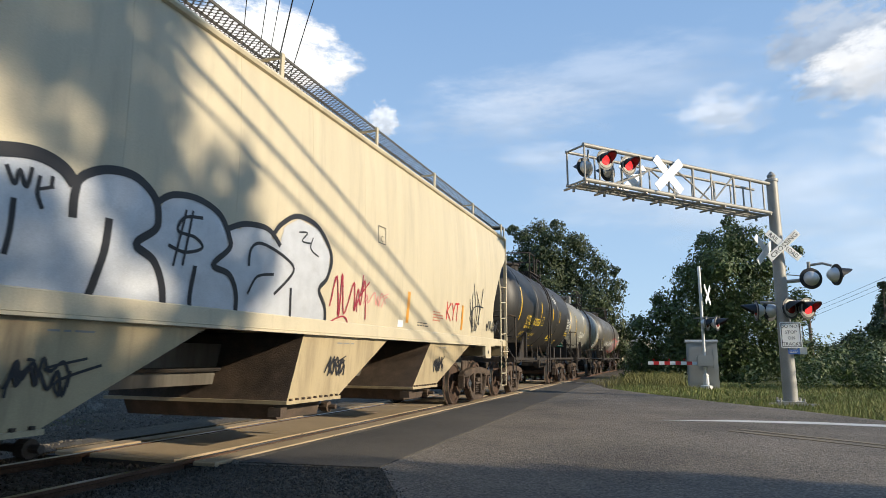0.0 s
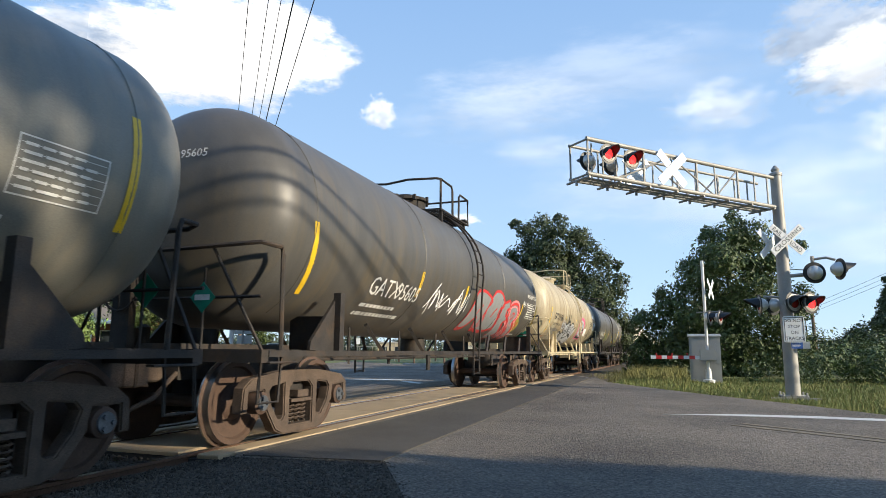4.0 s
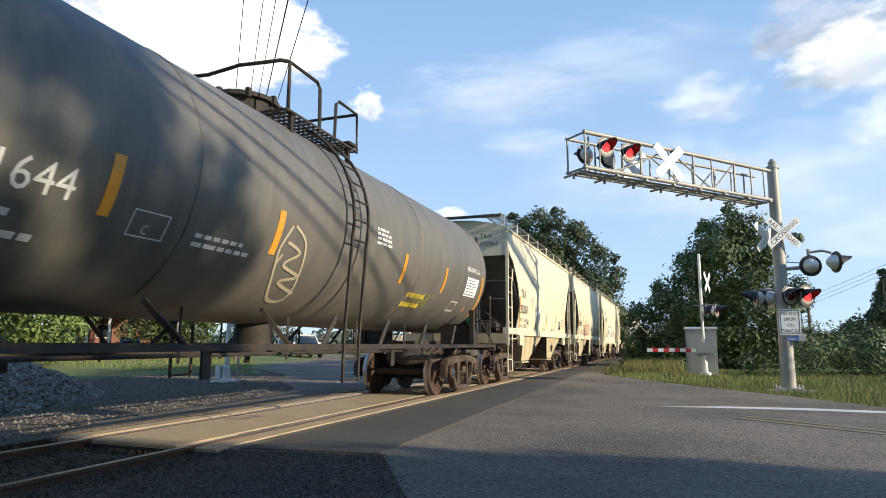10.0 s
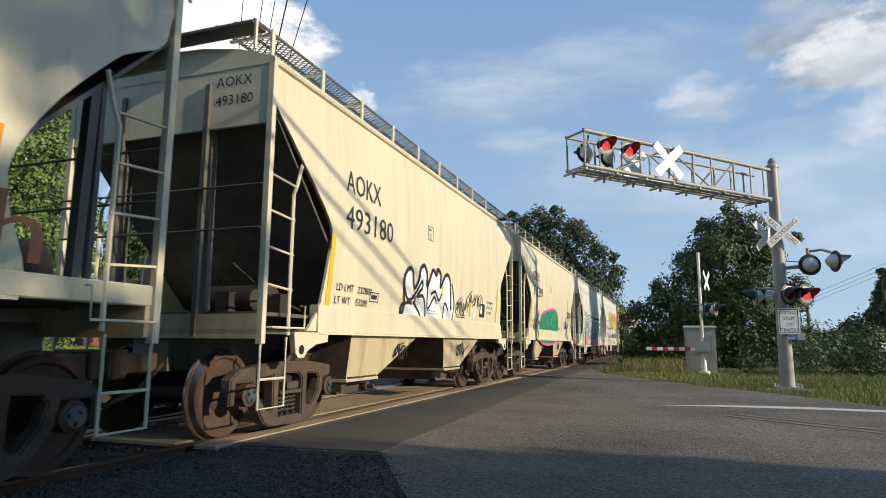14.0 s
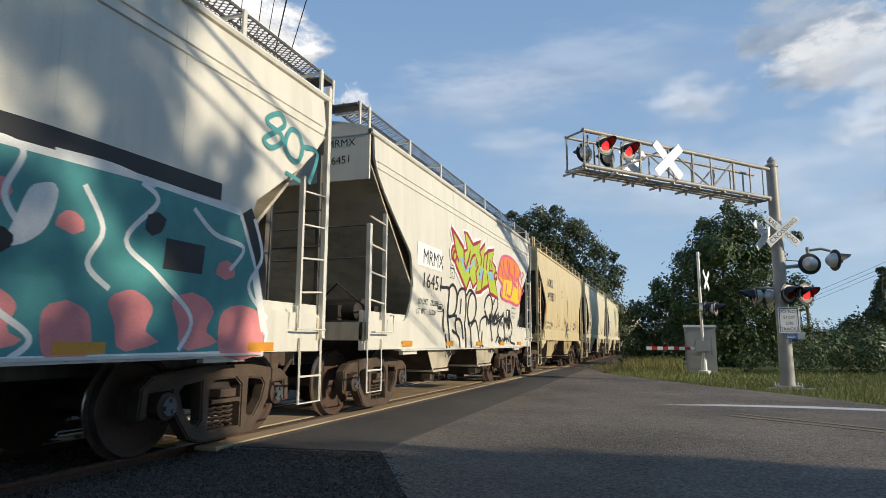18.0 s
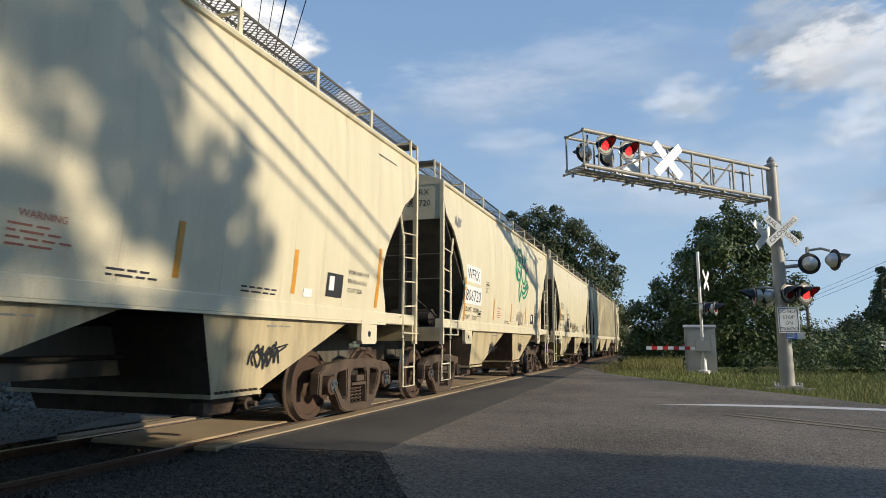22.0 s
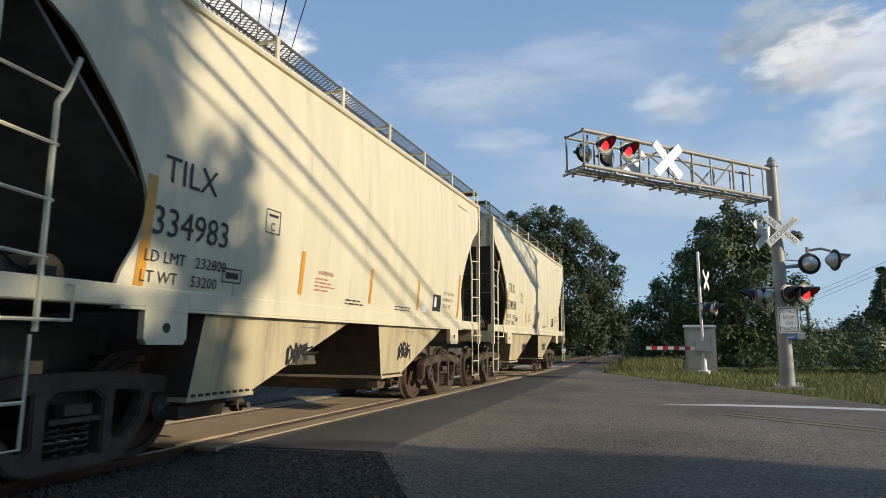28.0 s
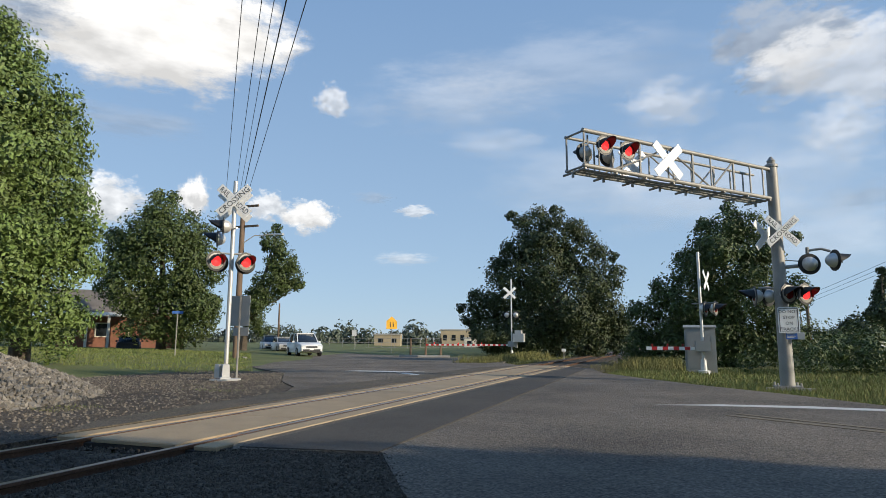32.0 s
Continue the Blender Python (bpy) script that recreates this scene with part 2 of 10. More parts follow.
def pipe(bm, pts, r, n=6, close=True):
    """A round bar along points; r may be one radius or one for each point."""
    pts = [Vector(p) for p in pts]
    rings = []
    for i, p in enumerate(pts):
        d = (pts[min(i + 1, len(pts) - 1)] - pts[max(i - 1, 0)]).normalized()
        up = Vector((0, 0, 1)) if abs(d.z) < 0.9 else Vector((1, 0, 0))
        a = d.cross(up).normalized()
        b = a.cross(d).normalized()
        rad = r[i] if isinstance(r, (list, tuple)) else r
        rings.append([bm.verts.new(p + (a * math.cos(k * 2 * math.pi / n) + b * math.sin(k * 2 * math.pi / n)) * rad) for k in range(n)])
    for q, w in zip(rings, rings[1:]):
        for k in range(n):
            bm.faces.new((q[k], q[(k + 1) % n], w[(k + 1) % n], w[k]))
    if close:
        bm.faces.new(rings[0][::-1])
        bm.faces.new(rings[-1])


def lathe(bm, profile, axis="y", n=24, centre=(0, 0, 0)):
    """Turns (along, radius) pairs about an axis through centre."""
    c = Vector(centre)
    rings = []
    for a, r in profile:
        ring = []
        for k in range(n):
            u, w = r * math.cos(2 * math.pi * k / n), r * math.sin(2 * math.pi * k / n)
            p = {"y": (u, a, w), "x": (a, u, w), "z": (u, w, a)}[axis]
            ring.append(bm.verts.new(c + Vector(p)))
        rings.append(ring)
    flip = axis != "y"
    for q, w in zip(rings, rings[1:]):
        for k in range(n):
            f = (q[k], w[k], w[(k + 1) % n], q[(k + 1) % n])
            bm.faces.new(f if not flip else f[::-1])
    for ring, rev in ((rings[0], False), (rings[-1], True)):
        bm.faces.new(ring if rev == flip else ring[::-1])


def slab(bm, poly, x0, x1):
    """A plate with a (y, z) outline between two x."""
    a = [bm.verts.new((x0, y, z)) for y, z in poly]
    b = [bm.verts.new((x1, y, z)) for y, z in poly]
    bm.faces.new(a)
    bm.faces.new(b[::-1])
    n = len(poly)
    for i in range(n):
        bm.faces.new((a[i], b[i], b[(i + 1) % n], a[(i + 1) % n]))


def fix(bm):
    bmesh.ops.recalc_face_normals(bm, faces=bm.faces[:])
    return bm


def thing(name, loc, label, category, group=""):
    ob = new(name)
    ob.empty_display_size = 0.3
    ob.location = loc
    return tagged(ob, label, category, group)


TEXTS = {}


def letters(text, size):
    """Flat lettering as (points, faces), its lower left corner at 0, 0."""
    key = (text, size)
    if key not in TEXTS:
        cu = bpy.data.curves.new("lettering", "FONT")
        cu.body, cu.size, cu.resolution_u = text, size, 2
        ob = bpy.data.objects.new("lettering", cu)
        scene.collection.objects.link(ob)
        dg = bpy.context.evaluated_depsgraph_get()
        me = bpy.data.meshes.new_from_object(ob.evaluated_get(dg))
        TEXTS[key] = ([tuple(v.co[:2]) for v in me.vertices], [tuple(p.vertices) for p in me.polygons])
        bpy.data.objects.remove(ob)
        bpy.data.curves.remove(cu)
        bpy.data.meshes.remove(me)
    return TEXTS[key]

# ---- the ground, the road and the track ----


def rise(x, y):
    """Height of the open ground: flat by the road, climbing gently over the lawns."""
    z = -0.10 - (0.35 if abs(x) < 3.4 else 0.0)
    left = max(0.0, -x - 9.0 - 0.35 * max(0.0, y - 20))
    z += 0.95 * (1 - math.exp(-left / 26.0))
    right = max(0.0, x - 6.0)
    z += 0.22 * (1 - math.exp(-right / 14.0)) * min(1.0, max(0.0, (y - 20) / 8.0)) - 0.10 * min(1.0, right / 2.0) * min(1.0, max(0.0, (y - 12) / 6.0))
    return z + 0.05 * noise.noise((x * 0.13, y * 0.13, 0.3))


def sheet(name, xs, ys, height, material, label, category="", kind="structure"):
    verts = [(x, y, height(x, y)) for y in ys for x in xs]
    n = len(xs)
    faces = [(j * n + i, j * n + i + 1, (j + 1) * n + i + 1, (j + 1) * n + i) for j in range(len(ys) - 1) for i in range(n - 1)]
    me = bpy.data.meshes.new(name)
    me.from_pydata(verts, [], faces)
    me.materials.append(material)
    shade(me, 60)
    return tagged(new(name, me), label, category, "", kind)


def spread(lo, hi, fine_lo, fine_hi, step, grow=1.35):
    vals = list(np.arange(fine_lo, fine_hi + 1e-6, step))
    s, v = step, fine_hi
    while v < hi:
        s *= grow
        v += s
        vals.append(v)
    s, v = step, fine_lo
    while v > lo:
        s *= grow
        v -= s
        vals.insert(0, v)
    return vals


sheet("ground", spread(-1500, 1500, -45, 25, 1.0), spread(-900, 2500, -12, 60, 1.0), rise, DIRT,
      "mown green lawn and bare earth reaching to the horizon", "ground")


def flat_poly(name, pts, z, material, label, kind="structure", category="", thick=0.06):
    bm = bmesh.new()
    top = [bm.verts.new((x, y, z)) for x, y in pts]
    low = [bm.verts.new((x, y, z - thick)) for x, y in pts]
    bm.faces.new(top)
    for i in range(len(pts)):
        j = (i + 1) % len(pts)
        bm.faces.new((top[i], low[i], low[j], top[j]))
    fix(bm)
    if bm.faces[:][0].normal.z < 0:
        bmesh.ops.reverse_faces(bm, faces=bm.faces[:])
    bmesh.ops.triangulate(bm, faces=[f for f in bm.faces if len(f.verts) > 4])
    return tagged(new(name, finished(name, bm, material)), label, category, "", kind)


ROAD = [(2.75, 5.75), (3.55, 4.4), (4.6, 2.8), (7.5, -2.5), (22, -14), (60, -45), (66, -36), (24, 2.0), (13.5, 9.0), (9.0, 13.2), (7.9, 15.2), (6.3, 17.6), (4.6, 20.6),
        (3.2, 23.4), (2.4, 27.0), (1.25, 29.0), (-1.25, 29.6), (-3.0, 33.0), (-5.2, 45.0), (-9.4, 42.8), (-11.9, 42.4), (-15, 46.5), (-22, 52.0), (-40, 73), (-80, 124), (-160, 224), (-170, 218),
        (-90, 117), (-45, 61), (-24.5, 37.5), (-19.5, 32.0), (-13.5, 24.6), (-7.0, 18.6), (-4.6, 14.9), (-3.1, 13.2), (-2.3, 11.6), (-1.7, 10.4), (-1.25, 9.0), (1.25, 5.4)]
flat_poly("road", ROAD, -0.012, ASPHALT, "worn grey asphalt road crossing the tracks at an angle", category="road", thick=0.09)
# newer strip of asphalt along the crossing
flat_poly("pavement", [(1.27, 5.5), (2.72, 5.72), (2.62, 9.45), (2.5, 14.0), (2.35, 20.0), (2.2, 26.0), (1.27, 28.6)], 0.0, PATCH,
          "darker newer asphalt strip beside the crossing panels", category="pavement", thick=0.02)
flat_poly("pavement", [(-1.27, 5.5), (-1.27, 28.6), (-2.3, 26.5), (-2.4, 12.0), (-1.9, 6.6)], -0.002, PACKED,
          "packed brown dirt and old asphalt beyond the crossing panels", category="pavement", thick=0.02)
# painted lines
flat_poly("road_marking", [(5.2, 11.78), (6.3, 11.98), (7.6, 12.1), (9.2, 12.05), (9.2, 12.42), (7.6, 12.5), (6.3, 12.28)], -0.006, LINEWHITE, "worn white stop line on the asphalt", category="road marking", thick=0.004)
flat_poly("road_marking", [(-6.1, 20.8), (-4.3, 20.9), (-3.0, 21.6), (-4.2, 21.55), (-5.6, 21.45)], -0.006, LINEWHITE, "worn white arrow on the far side of the road", category="road marking", thick=0.004)
flat_poly("road_marking", [(-3.6, 20.4), (-2.4, 19.2), (-2.2, 19.35), (-3.3, 20.6)], -0.006, LINEWHITE, "worn white arrow on the far side of the road", category="road marking", thick=0.004)
for off in (0.0, 0.26):
    flat_poly("road_marking", [(6.2 + off * 0.6, 10.45 + off), (12.0 + off * 0.6, 6.0 + off), (12.08 + off * 0.6, 6.1 + off), (6.28 + off * 0.6, 10.56 + off)], -0.006, LINEYELLOW, "faded yellow centre line", category="road marking", thick=0.004)
flat_poly("road_marking", [(-26.0, 47.2), (-60.0, 90.0), (-60.3, 89.9), (-26.2, 47.1)], -0.006, LINEYELLOW, "faded yellow centre line", category="road marking", thick=0.004)
# gravel beside the track
flat_poly("gravel", [(-1.25, 4.6), (-1.28, 9.0), (-1.75, 10.4), (-2.35, 11.6), (-3.15, 13.2), (-4.65, 14.9), (-7.0, 18.6), (-8.6, 19.9), (-11.0, 18.8), (-13.5, 16.0), (-14, 11), (-16, 5), (-16, -14), (-3.0, -14), (-3.0, 5.2)],
          -0.03, GRAVELBED, "flat mixed gravel and dirt beside the track", category="gravel", thick=0.1)
flat_poly("gravel", [(1.3, 5.35), (2.75, 5.75), (3.55, 4.4), (4.6, 2.8), (7.5, -2.5), (9, -14), (1.3, -14)], -0.02, GRAVELBED,
          "dark gravel shoulder between road and track", category="gravel", thick=0.1)


def berm(x, y):
    return -0.085 + 0.015 * noise.noise((x * 3, y * 3, 0)) - 0.35 * max(0, abs(x) - 2.2)


sheet("trackbed", [-3.0, -2.5, -2.0, -1.4, -0.7, 0, 0.7, 1.4, 2.0, 2.5, 3.0], list(np.arange(-60, 5.6, 0.7)), berm, GRAVELBED, "stone ballast bed under the near track", "ballast")
sheet("trackbed", [-3.0, -2.5, -2.0, -1.4, -0.7, 0, 0.7, 1.4, 2.0, 2.5, 3.0], list(np.arange(28.7, 330, 4)), lambda x, y: berm(x, y) - 0.01, GRAVELBED, "stone ballast bed under the far track", "ballast")

# rails
RAIL = [(-0.065, -0.18), (0.065, -0.18), (0.065, -0.165), (0.012, -0.145), (0.012, -0.04), (0.036, -0.03), (0.036, -0.004), (0.028, 0), (-0.028, 0), (-0.036, -0.004), (-0.036, -0.03), (-0.012, -0.04), (-0.012, -0.145), (-0.065, -0.165)]
for side in (-0.70, 0.70):
    bm = bmesh.new()
    a = [bm.verts.new((side + x, -60, z)) for x, z in RAIL]
    b = [bm.verts.new((side + x, 330, z)) for x, z in RAIL]
    for i in range(len(RAIL)):
        j = (i + 1) % len(RAIL)
        f = bm.faces.new((a[i], a[j], b[j], b[i]))
        f.material_index = 1 if i in (6, 7, 8) else 0
    fix(bm)
    me = finished("rail", bm, RAILSIDE)
    me.materials.append(RAILTOP)
    tagged(new("rail", me), "rusty steel rail with a worn bright head", "rail", "rails of the track", "structure")

# crossing panels: concrete slabs between and beside the rails
flat_poly("flangeway", [(-1.3, 5.35), (1.3, 5.35), (1.3, 28.9), (-1.3, 28.9)], -0.05, mat("flangeway_rubber", (0.03, 0.027, 0.024), 0.9), "dark rubber flangeway under the crossing panels", category="crossing")
crossing = tagged(new("level_crossing"), "tan concrete crossing panels between and beside the rails", "crossing", "", "structure")
SLABS = {}


def panel_mesh(w, length):
    if (w, length) not in SLABS:
        bm = bmesh.new()
        c = 0.012
        lo = [bm.verts.new(p) for p in ((-w / 2, 0, -0.045), (w / 2, 0, -0.045), (w / 2, length, -0.045), (-w / 2, length, -0.045))]
        mid = [bm.verts.new((v.co.x, v.co.y, -c)) for v in lo]
        hi = [bm.verts.new((v.co.x * (1 - 2 * c / w), min(max(v.co.y, c), length - c), 0)) for v in lo]
        for r1, r2 in ((lo, mid), (mid, hi)):
            for i in range(4):
                bm.faces.new((r1[i], r1[(i + 1) % 4], r2[(i + 1) % 4], r2[i]))
        bm.faces.new(hi)
        SLABS[w, length] = finished("panel", bm, PANELMAT)
    return SLABS[w, length]


PANELMAT = mat("panel_concrete", (0.37, 0.275, 0.165), 0.85, 0, 0.16, 1.6, 55, 0.2, (0.26, 0.20, 0.13), 0.62, piece=0.08)
yy = 5.35
while yy < 28.5:
    for x, w in ((-0.955, 0.27), (0.0, 1.16), (0.955, 0.27)):
        ob = part("panel", panel_mesh(w, 2.40), None, crossing)
        ob.location = (x, yy, 0.002 + random.uniform(-0.003, 0.003))
    yy += 2.42

# ties, sharing one mesh
bm = bmesh.new()
box(bm, -1.28, 1.28, -0.11, 0.11, -0.30, -0.175)
bmesh.ops.bevel(bm, geom=bm.edges[:], offset=0.012, segments=1, affect="EDGES")
TIEMESH = finished("tie", bm, TIE)
track = tagged(new("track_bed_ties"), "dark creosoted wooden ties under the rails", "railway ties", "", "structure")
for y in list(np.arange(29.2, 70, 0.52)):
    ob = part("tie", TIEMESH, None, track)
    ob.location, ob.rotation_euler = (random.uniform(-0.04, 0.04), y, 0), (0, 0, random.uniform(-0.02, 0.02))


# loose stones: one mesh of many small uneven lumps
def stones(name, places, material, label, category):
    verts, faces = [], []
    base = [(1, 0, 0), (-1, 0, 0), (0, 1, 0), (0, -1, 0), (0, 0, 1), (0, 0, -1)]
    tri = [(0, 2, 4), (2, 1, 4), (1, 3, 4), (3, 0, 4), (2, 0, 5), (1, 2, 5), (3, 1, 5), (0, 3, 5)]
    for x, y, z, r in places:
        q = Euler((random.random() * 6, random.random() * 6, random.random() * 6)).to_matrix()
        k = len(verts)
        for p in base:
            v = q @ Vector((p[0] * random.uniform(0.7, 1.3), p[1] * random.uniform(0.6, 1.1), p[2] * random.uniform(0.5, 0.9))) * r
            verts.append((x + v.x, y + v.y, z + v.z))
        faces += [(a + k, b + k, c + k) for a, b, c in tri]
    me = bpy.data.meshes.new(name)
    me.from_pydata(verts, [], faces)
    me.materials.append(material)
    return tagged(new(name, me), label, category, "", "stuff")


pl = []
for _ in range(20000):
    x, y = random.uniform(0.78, 5.2), random.uniform(2.2, 5.9)
    edge = 5.75 if x < 2.8 else 5.75 - (x - 2.8) * 1.65
    if y < edge + random.gauss(0, 0.06):
        pl.append((x, y, -0.02 - 0.1 * max(0, 1.3 - x), random.uniform(0.007, 0.022)))
for _ in range(7000):
    x, y = random.uniform(-2.4, 1.9), random.uniform(1.5, 5.4)
    if abs(abs(x) - 0.7) > 0.1:
        pl.append((x, y, -0.085, random.uniform(0.012, 0.032)))
stones("ballast_stones", pl, BALLAST, "loose dark grey ballast stones along the track", "ballast")
pl = []
for _ in range(12000):
    y = random.uniform(4.5, 19)
    x = random.uniform(-12, min(-1.4, -1.5 - 0.55 * max(0, y - 9.4)))
    pl.append((x, y, -0.03, random.uniform(0.012, 0.035)))
stones("gravel_stones", pl, mat("grey_gravel", (0.15, 0.13, 0.105), 0.95, 0, 0.2, 3, 20, 0.5, island=0.4), "loose grey gravel on the far shoulder", "gravel")


def pile_height(x, y):
    d = math.hypot((x + 8.6) / 4.4, (y - 6.2) / 5.2)
    return 1.8 * max(0, 1 - d) ** 0.8


sheet("rock_pile", list(np.arange(-13.2, -4.0, 0.3)), list(np.arange(0.8, 11.6, 0.3)), lambda x, y: -0.1 + pile_height(x, y) * 0.96, RIPRAP, "heaped pale grey rock", "rock pile", "")
pl = []
for _ in range(16000):
    a, r = random.uniform(0, 6.283), math.sqrt(random.random())
    x, y = -8.6 + 4.5 * r * math.cos(a), 6.2 + 5.3 * r * math.sin(a)
    pl.append((x, y, -0.08 + pile_height(x, y), random.uniform(0.03, 0.075)))
stones("rock_pile_rubble", pl, RIPRAP, "broken pale grey rocks on the pile", "rocks")

# ---- railcar pieces, shared by all cars ----
WB = 1.70
bm = bmesh.new()
for s in (1, -1):
    prof = [(0.66, 0.10), (0.66, 0.36), (0.70, 0.375), (0.70, 0.40), (0.745, 0.41), (0.76, 0.445), (0.775, 0.47), (0.665, 0.505), (0.645, 0.49), (0.645, 0.12)]
    lathe(bm, [(s * x, r) for x, r in ((0.635, 0.10), (0.645, 0.50), (0.672, 0.505), (0.685, 0.468), (0.765, 0.462), (0.765, 0.405), (0.735, 0.385), (0.715, 0.20), (0.765, 0.15), (0.775, 0.08))], "x", 36)
pipe(bm, [(-0.98, 0, 0), (0.98, 0, 0)], 0.075, 12)
for s in (1, -1):
    lathe(bm, [(s * x, r) for x, r in ((0.96, 0.09), (0.98, 0.125), (1.11, 0.125), (1.125, 0.09), (1.14, 0.085))], "x", 16)
    for k in range(3):
        a = k * 2.094
        lathe(bm, [(s * 1.138, 0.022), (s * 1.16, 0.022)], "x", 6, (0, 0.055 * math.cos(a), 0.055 * math.sin(a)))
fix(bm)
bm.faces.ensure_lookup_table()
for f in bm.faces:
    r = math.hypot(f.calc_center_median().y, f.calc_center_median().z)
    if r > 0.455 and abs(f.normal.x) < 0.6:
        f.material_index = 1
    elif abs(f.calc_center_median().x) > 1.12:
        f.material_index = 2
WHEELSET = finished("wheelset", bm, WHEELRUST, True)
WHEELSET.materials.append(TREAD)
WHEELSET.materials.append(mat("bearing_cap", (0.12, 0.13, 0.14), 0.5, 0.6, 0.2, 8, 60, 0.1))


def sideframe_mesh(s):
    """A cast side frame: arched top, bearing jaws at both ends, two windows and the spring opening."""
    half = [(0.0, 0.815), (0.42, 0.81), (0.78, 0.765), (1.0, 0.735), (1.13, 0.64), (1.15, 0.37), (1.045, 0.37), (1.035, 0.60), (0.765, 0.60), (0.745, 0.42), (0.52, 0.13), (0.38, 0.075), (0.0, 0.065)]
    outline = half + [(-y, z) for y, z in half[-2:0:-1]]
    window = [(0.37, 0.665), (0.60, 0.64), (0.655, 0.58), (0.60, 0.42), (0.47, 0.26), (0.40, 0.25), (0.36, 0.29)]
    loops = [outline, window, [(-y, z) for y, z in window], [(-0.245, 0.17), (0.245, 0.17), (0.245, 0.60), (0.16, 0.67), (-0.16, 0.67), (-0.245, 0.60)]]
    bm = bmesh.new()
    x0, x1 = s * 0.93, s * 1.075
    edges = []
    for loop in loops:
        v = [bm.verts.new((x0, WB / 2 + y, z)) for y, z in loop]
        edges += [bm.edges.new((v[i], v[(i + 1) % len(v)])) for i in range(len(v))]
    bmesh.ops.triangle_fill(bm, use_beauty=True, use_dissolve=False, edges=edges)
    grown = bmesh.ops.extrude_face_region(bm, geom=bm.faces[:])
    bmesh.ops.translate(bm, vec=(x1 - x0, 0, 0), verts=[g for g in grown["geom"] if isinstance(g, bmesh.types.BMVert)])
    fix(bm)
    rim = [e for e in bm.edges if len(e.link_faces) == 2 and e.calc_face_angle(0) > 1.0 and abs(e.verts[0].co.x - e.verts[1].co.x) < 0.01]
    bmesh.ops.bevel(bm, geom=rim, offset=0.016, segments=2, affect="EDGES")
    return finished("sideframe", bm, RUST)


SIDEFRAME = {1: sideframe_mesh(1), -1: sideframe_mesh(-1)}


bm = bmesh.new()
pts = []
for i in range(41):
    a = i / 40 * 5 * 2 * math.pi
    pts.append((0.05 * math.cos(a), 0.052 * math.sin(a), 0.19 + 0.24 * i / 40))
pipe(bm, pts, 0.013, 4)
SPRING = finished("coil_spring", fix(bm), RUST, True)
bm = bmesh.new()
box(bm, -0.09, 0.09, -0.22, 0.22, 0.43, 0.47)
box(bm, -0.07, 0.11, -0.12, 0.12, 0.49, 0.57)
SEAT = finished("spring_seat", fix(bm), RUST)
bm = bmesh.new()
box(bm, -0.95, 0.95, WB / 2 - 0.2, WB / 2 + 0.2, 0.45, 0.74)
box(bm, -0.7, 0.7, 0.38, 0.5, 0.30, 0.44)
box(bm, -0.7, 0.7, WB - 0.5, WB - 0.38, 0.30, 0.44)
lathe(bm, [(0.72, 0.22), (0.86, 0.22)], "z", 16, (0, WB / 2, 0))
for y in (0.42, WB - 0.42):
    for s in (-1, 1):
        box(bm, s * 0.62, s * 0.76, y - 0.06, y + 0.06, 0.25, 0.62)
fix(bm)
BOLSTER = finished("truck", bm, DARKIRON)

bm = bmesh.new()
box(bm, -0.11, 0.11, -0.45, 0.25, 0.70, 0.92)
for s in (-1, 1):
    box(bm, s * 0.02, s * 0.17, -0.68, -0.45, 0.66, 0.96)
box(bm, -0.20, -0.10, -0.80, -0.62, 0.66, 0.96)
pipe(bm, [(0.3, 0.1, 0.80), (0.34, -0.25, 0.55), (0.26, -0.55, 0.42), (0.1, -0.72, 0.50)], 0.03, 6)
fix(bm)
bmesh.ops.bevel(bm, geom=[e for e in bm.edges if e.calc_length() > 0.15], offset=0.02, segments=1, affect="EDGES")
COUPLER = finished("coupler", bm, RUST)
WHEELS = []


def running_gear(car, lead, rear, first):
    """Two trucks with wheelsets and side frames, and the couplers."""
    for y in (lead, rear - WB):
        tr = part("truck", BOLSTER, None, car)
        tr.location.y = y
        for s in (1, -1):
            part("sideframe", SIDEFRAME[s], None, tr)
            st = part("spring_seat", SEAT, None, tr)
            st.location = (s * 0.99, WB / 2, 0)
            for dy in (-0.13, 0.0, 0.13):
                sp = part("coil_spring", SPRING, None, tr)
                sp.location = (s * 0.985, WB / 2 + dy, 0)
        for a in (0.0, WB):
            w = part("wheelset", WHEELSET, None, tr)
            w.location = (0, a, 0.468)
            WHEELS.append((car, first + y, w, a))
    a = part("coupler", COUPLER, None, car)
    a.location.y = lead - 0.55
    b = part("coupler", COUPLER, None, car)
    b.location.y, b.rotation_euler.z = rear + 0.55, math.pi


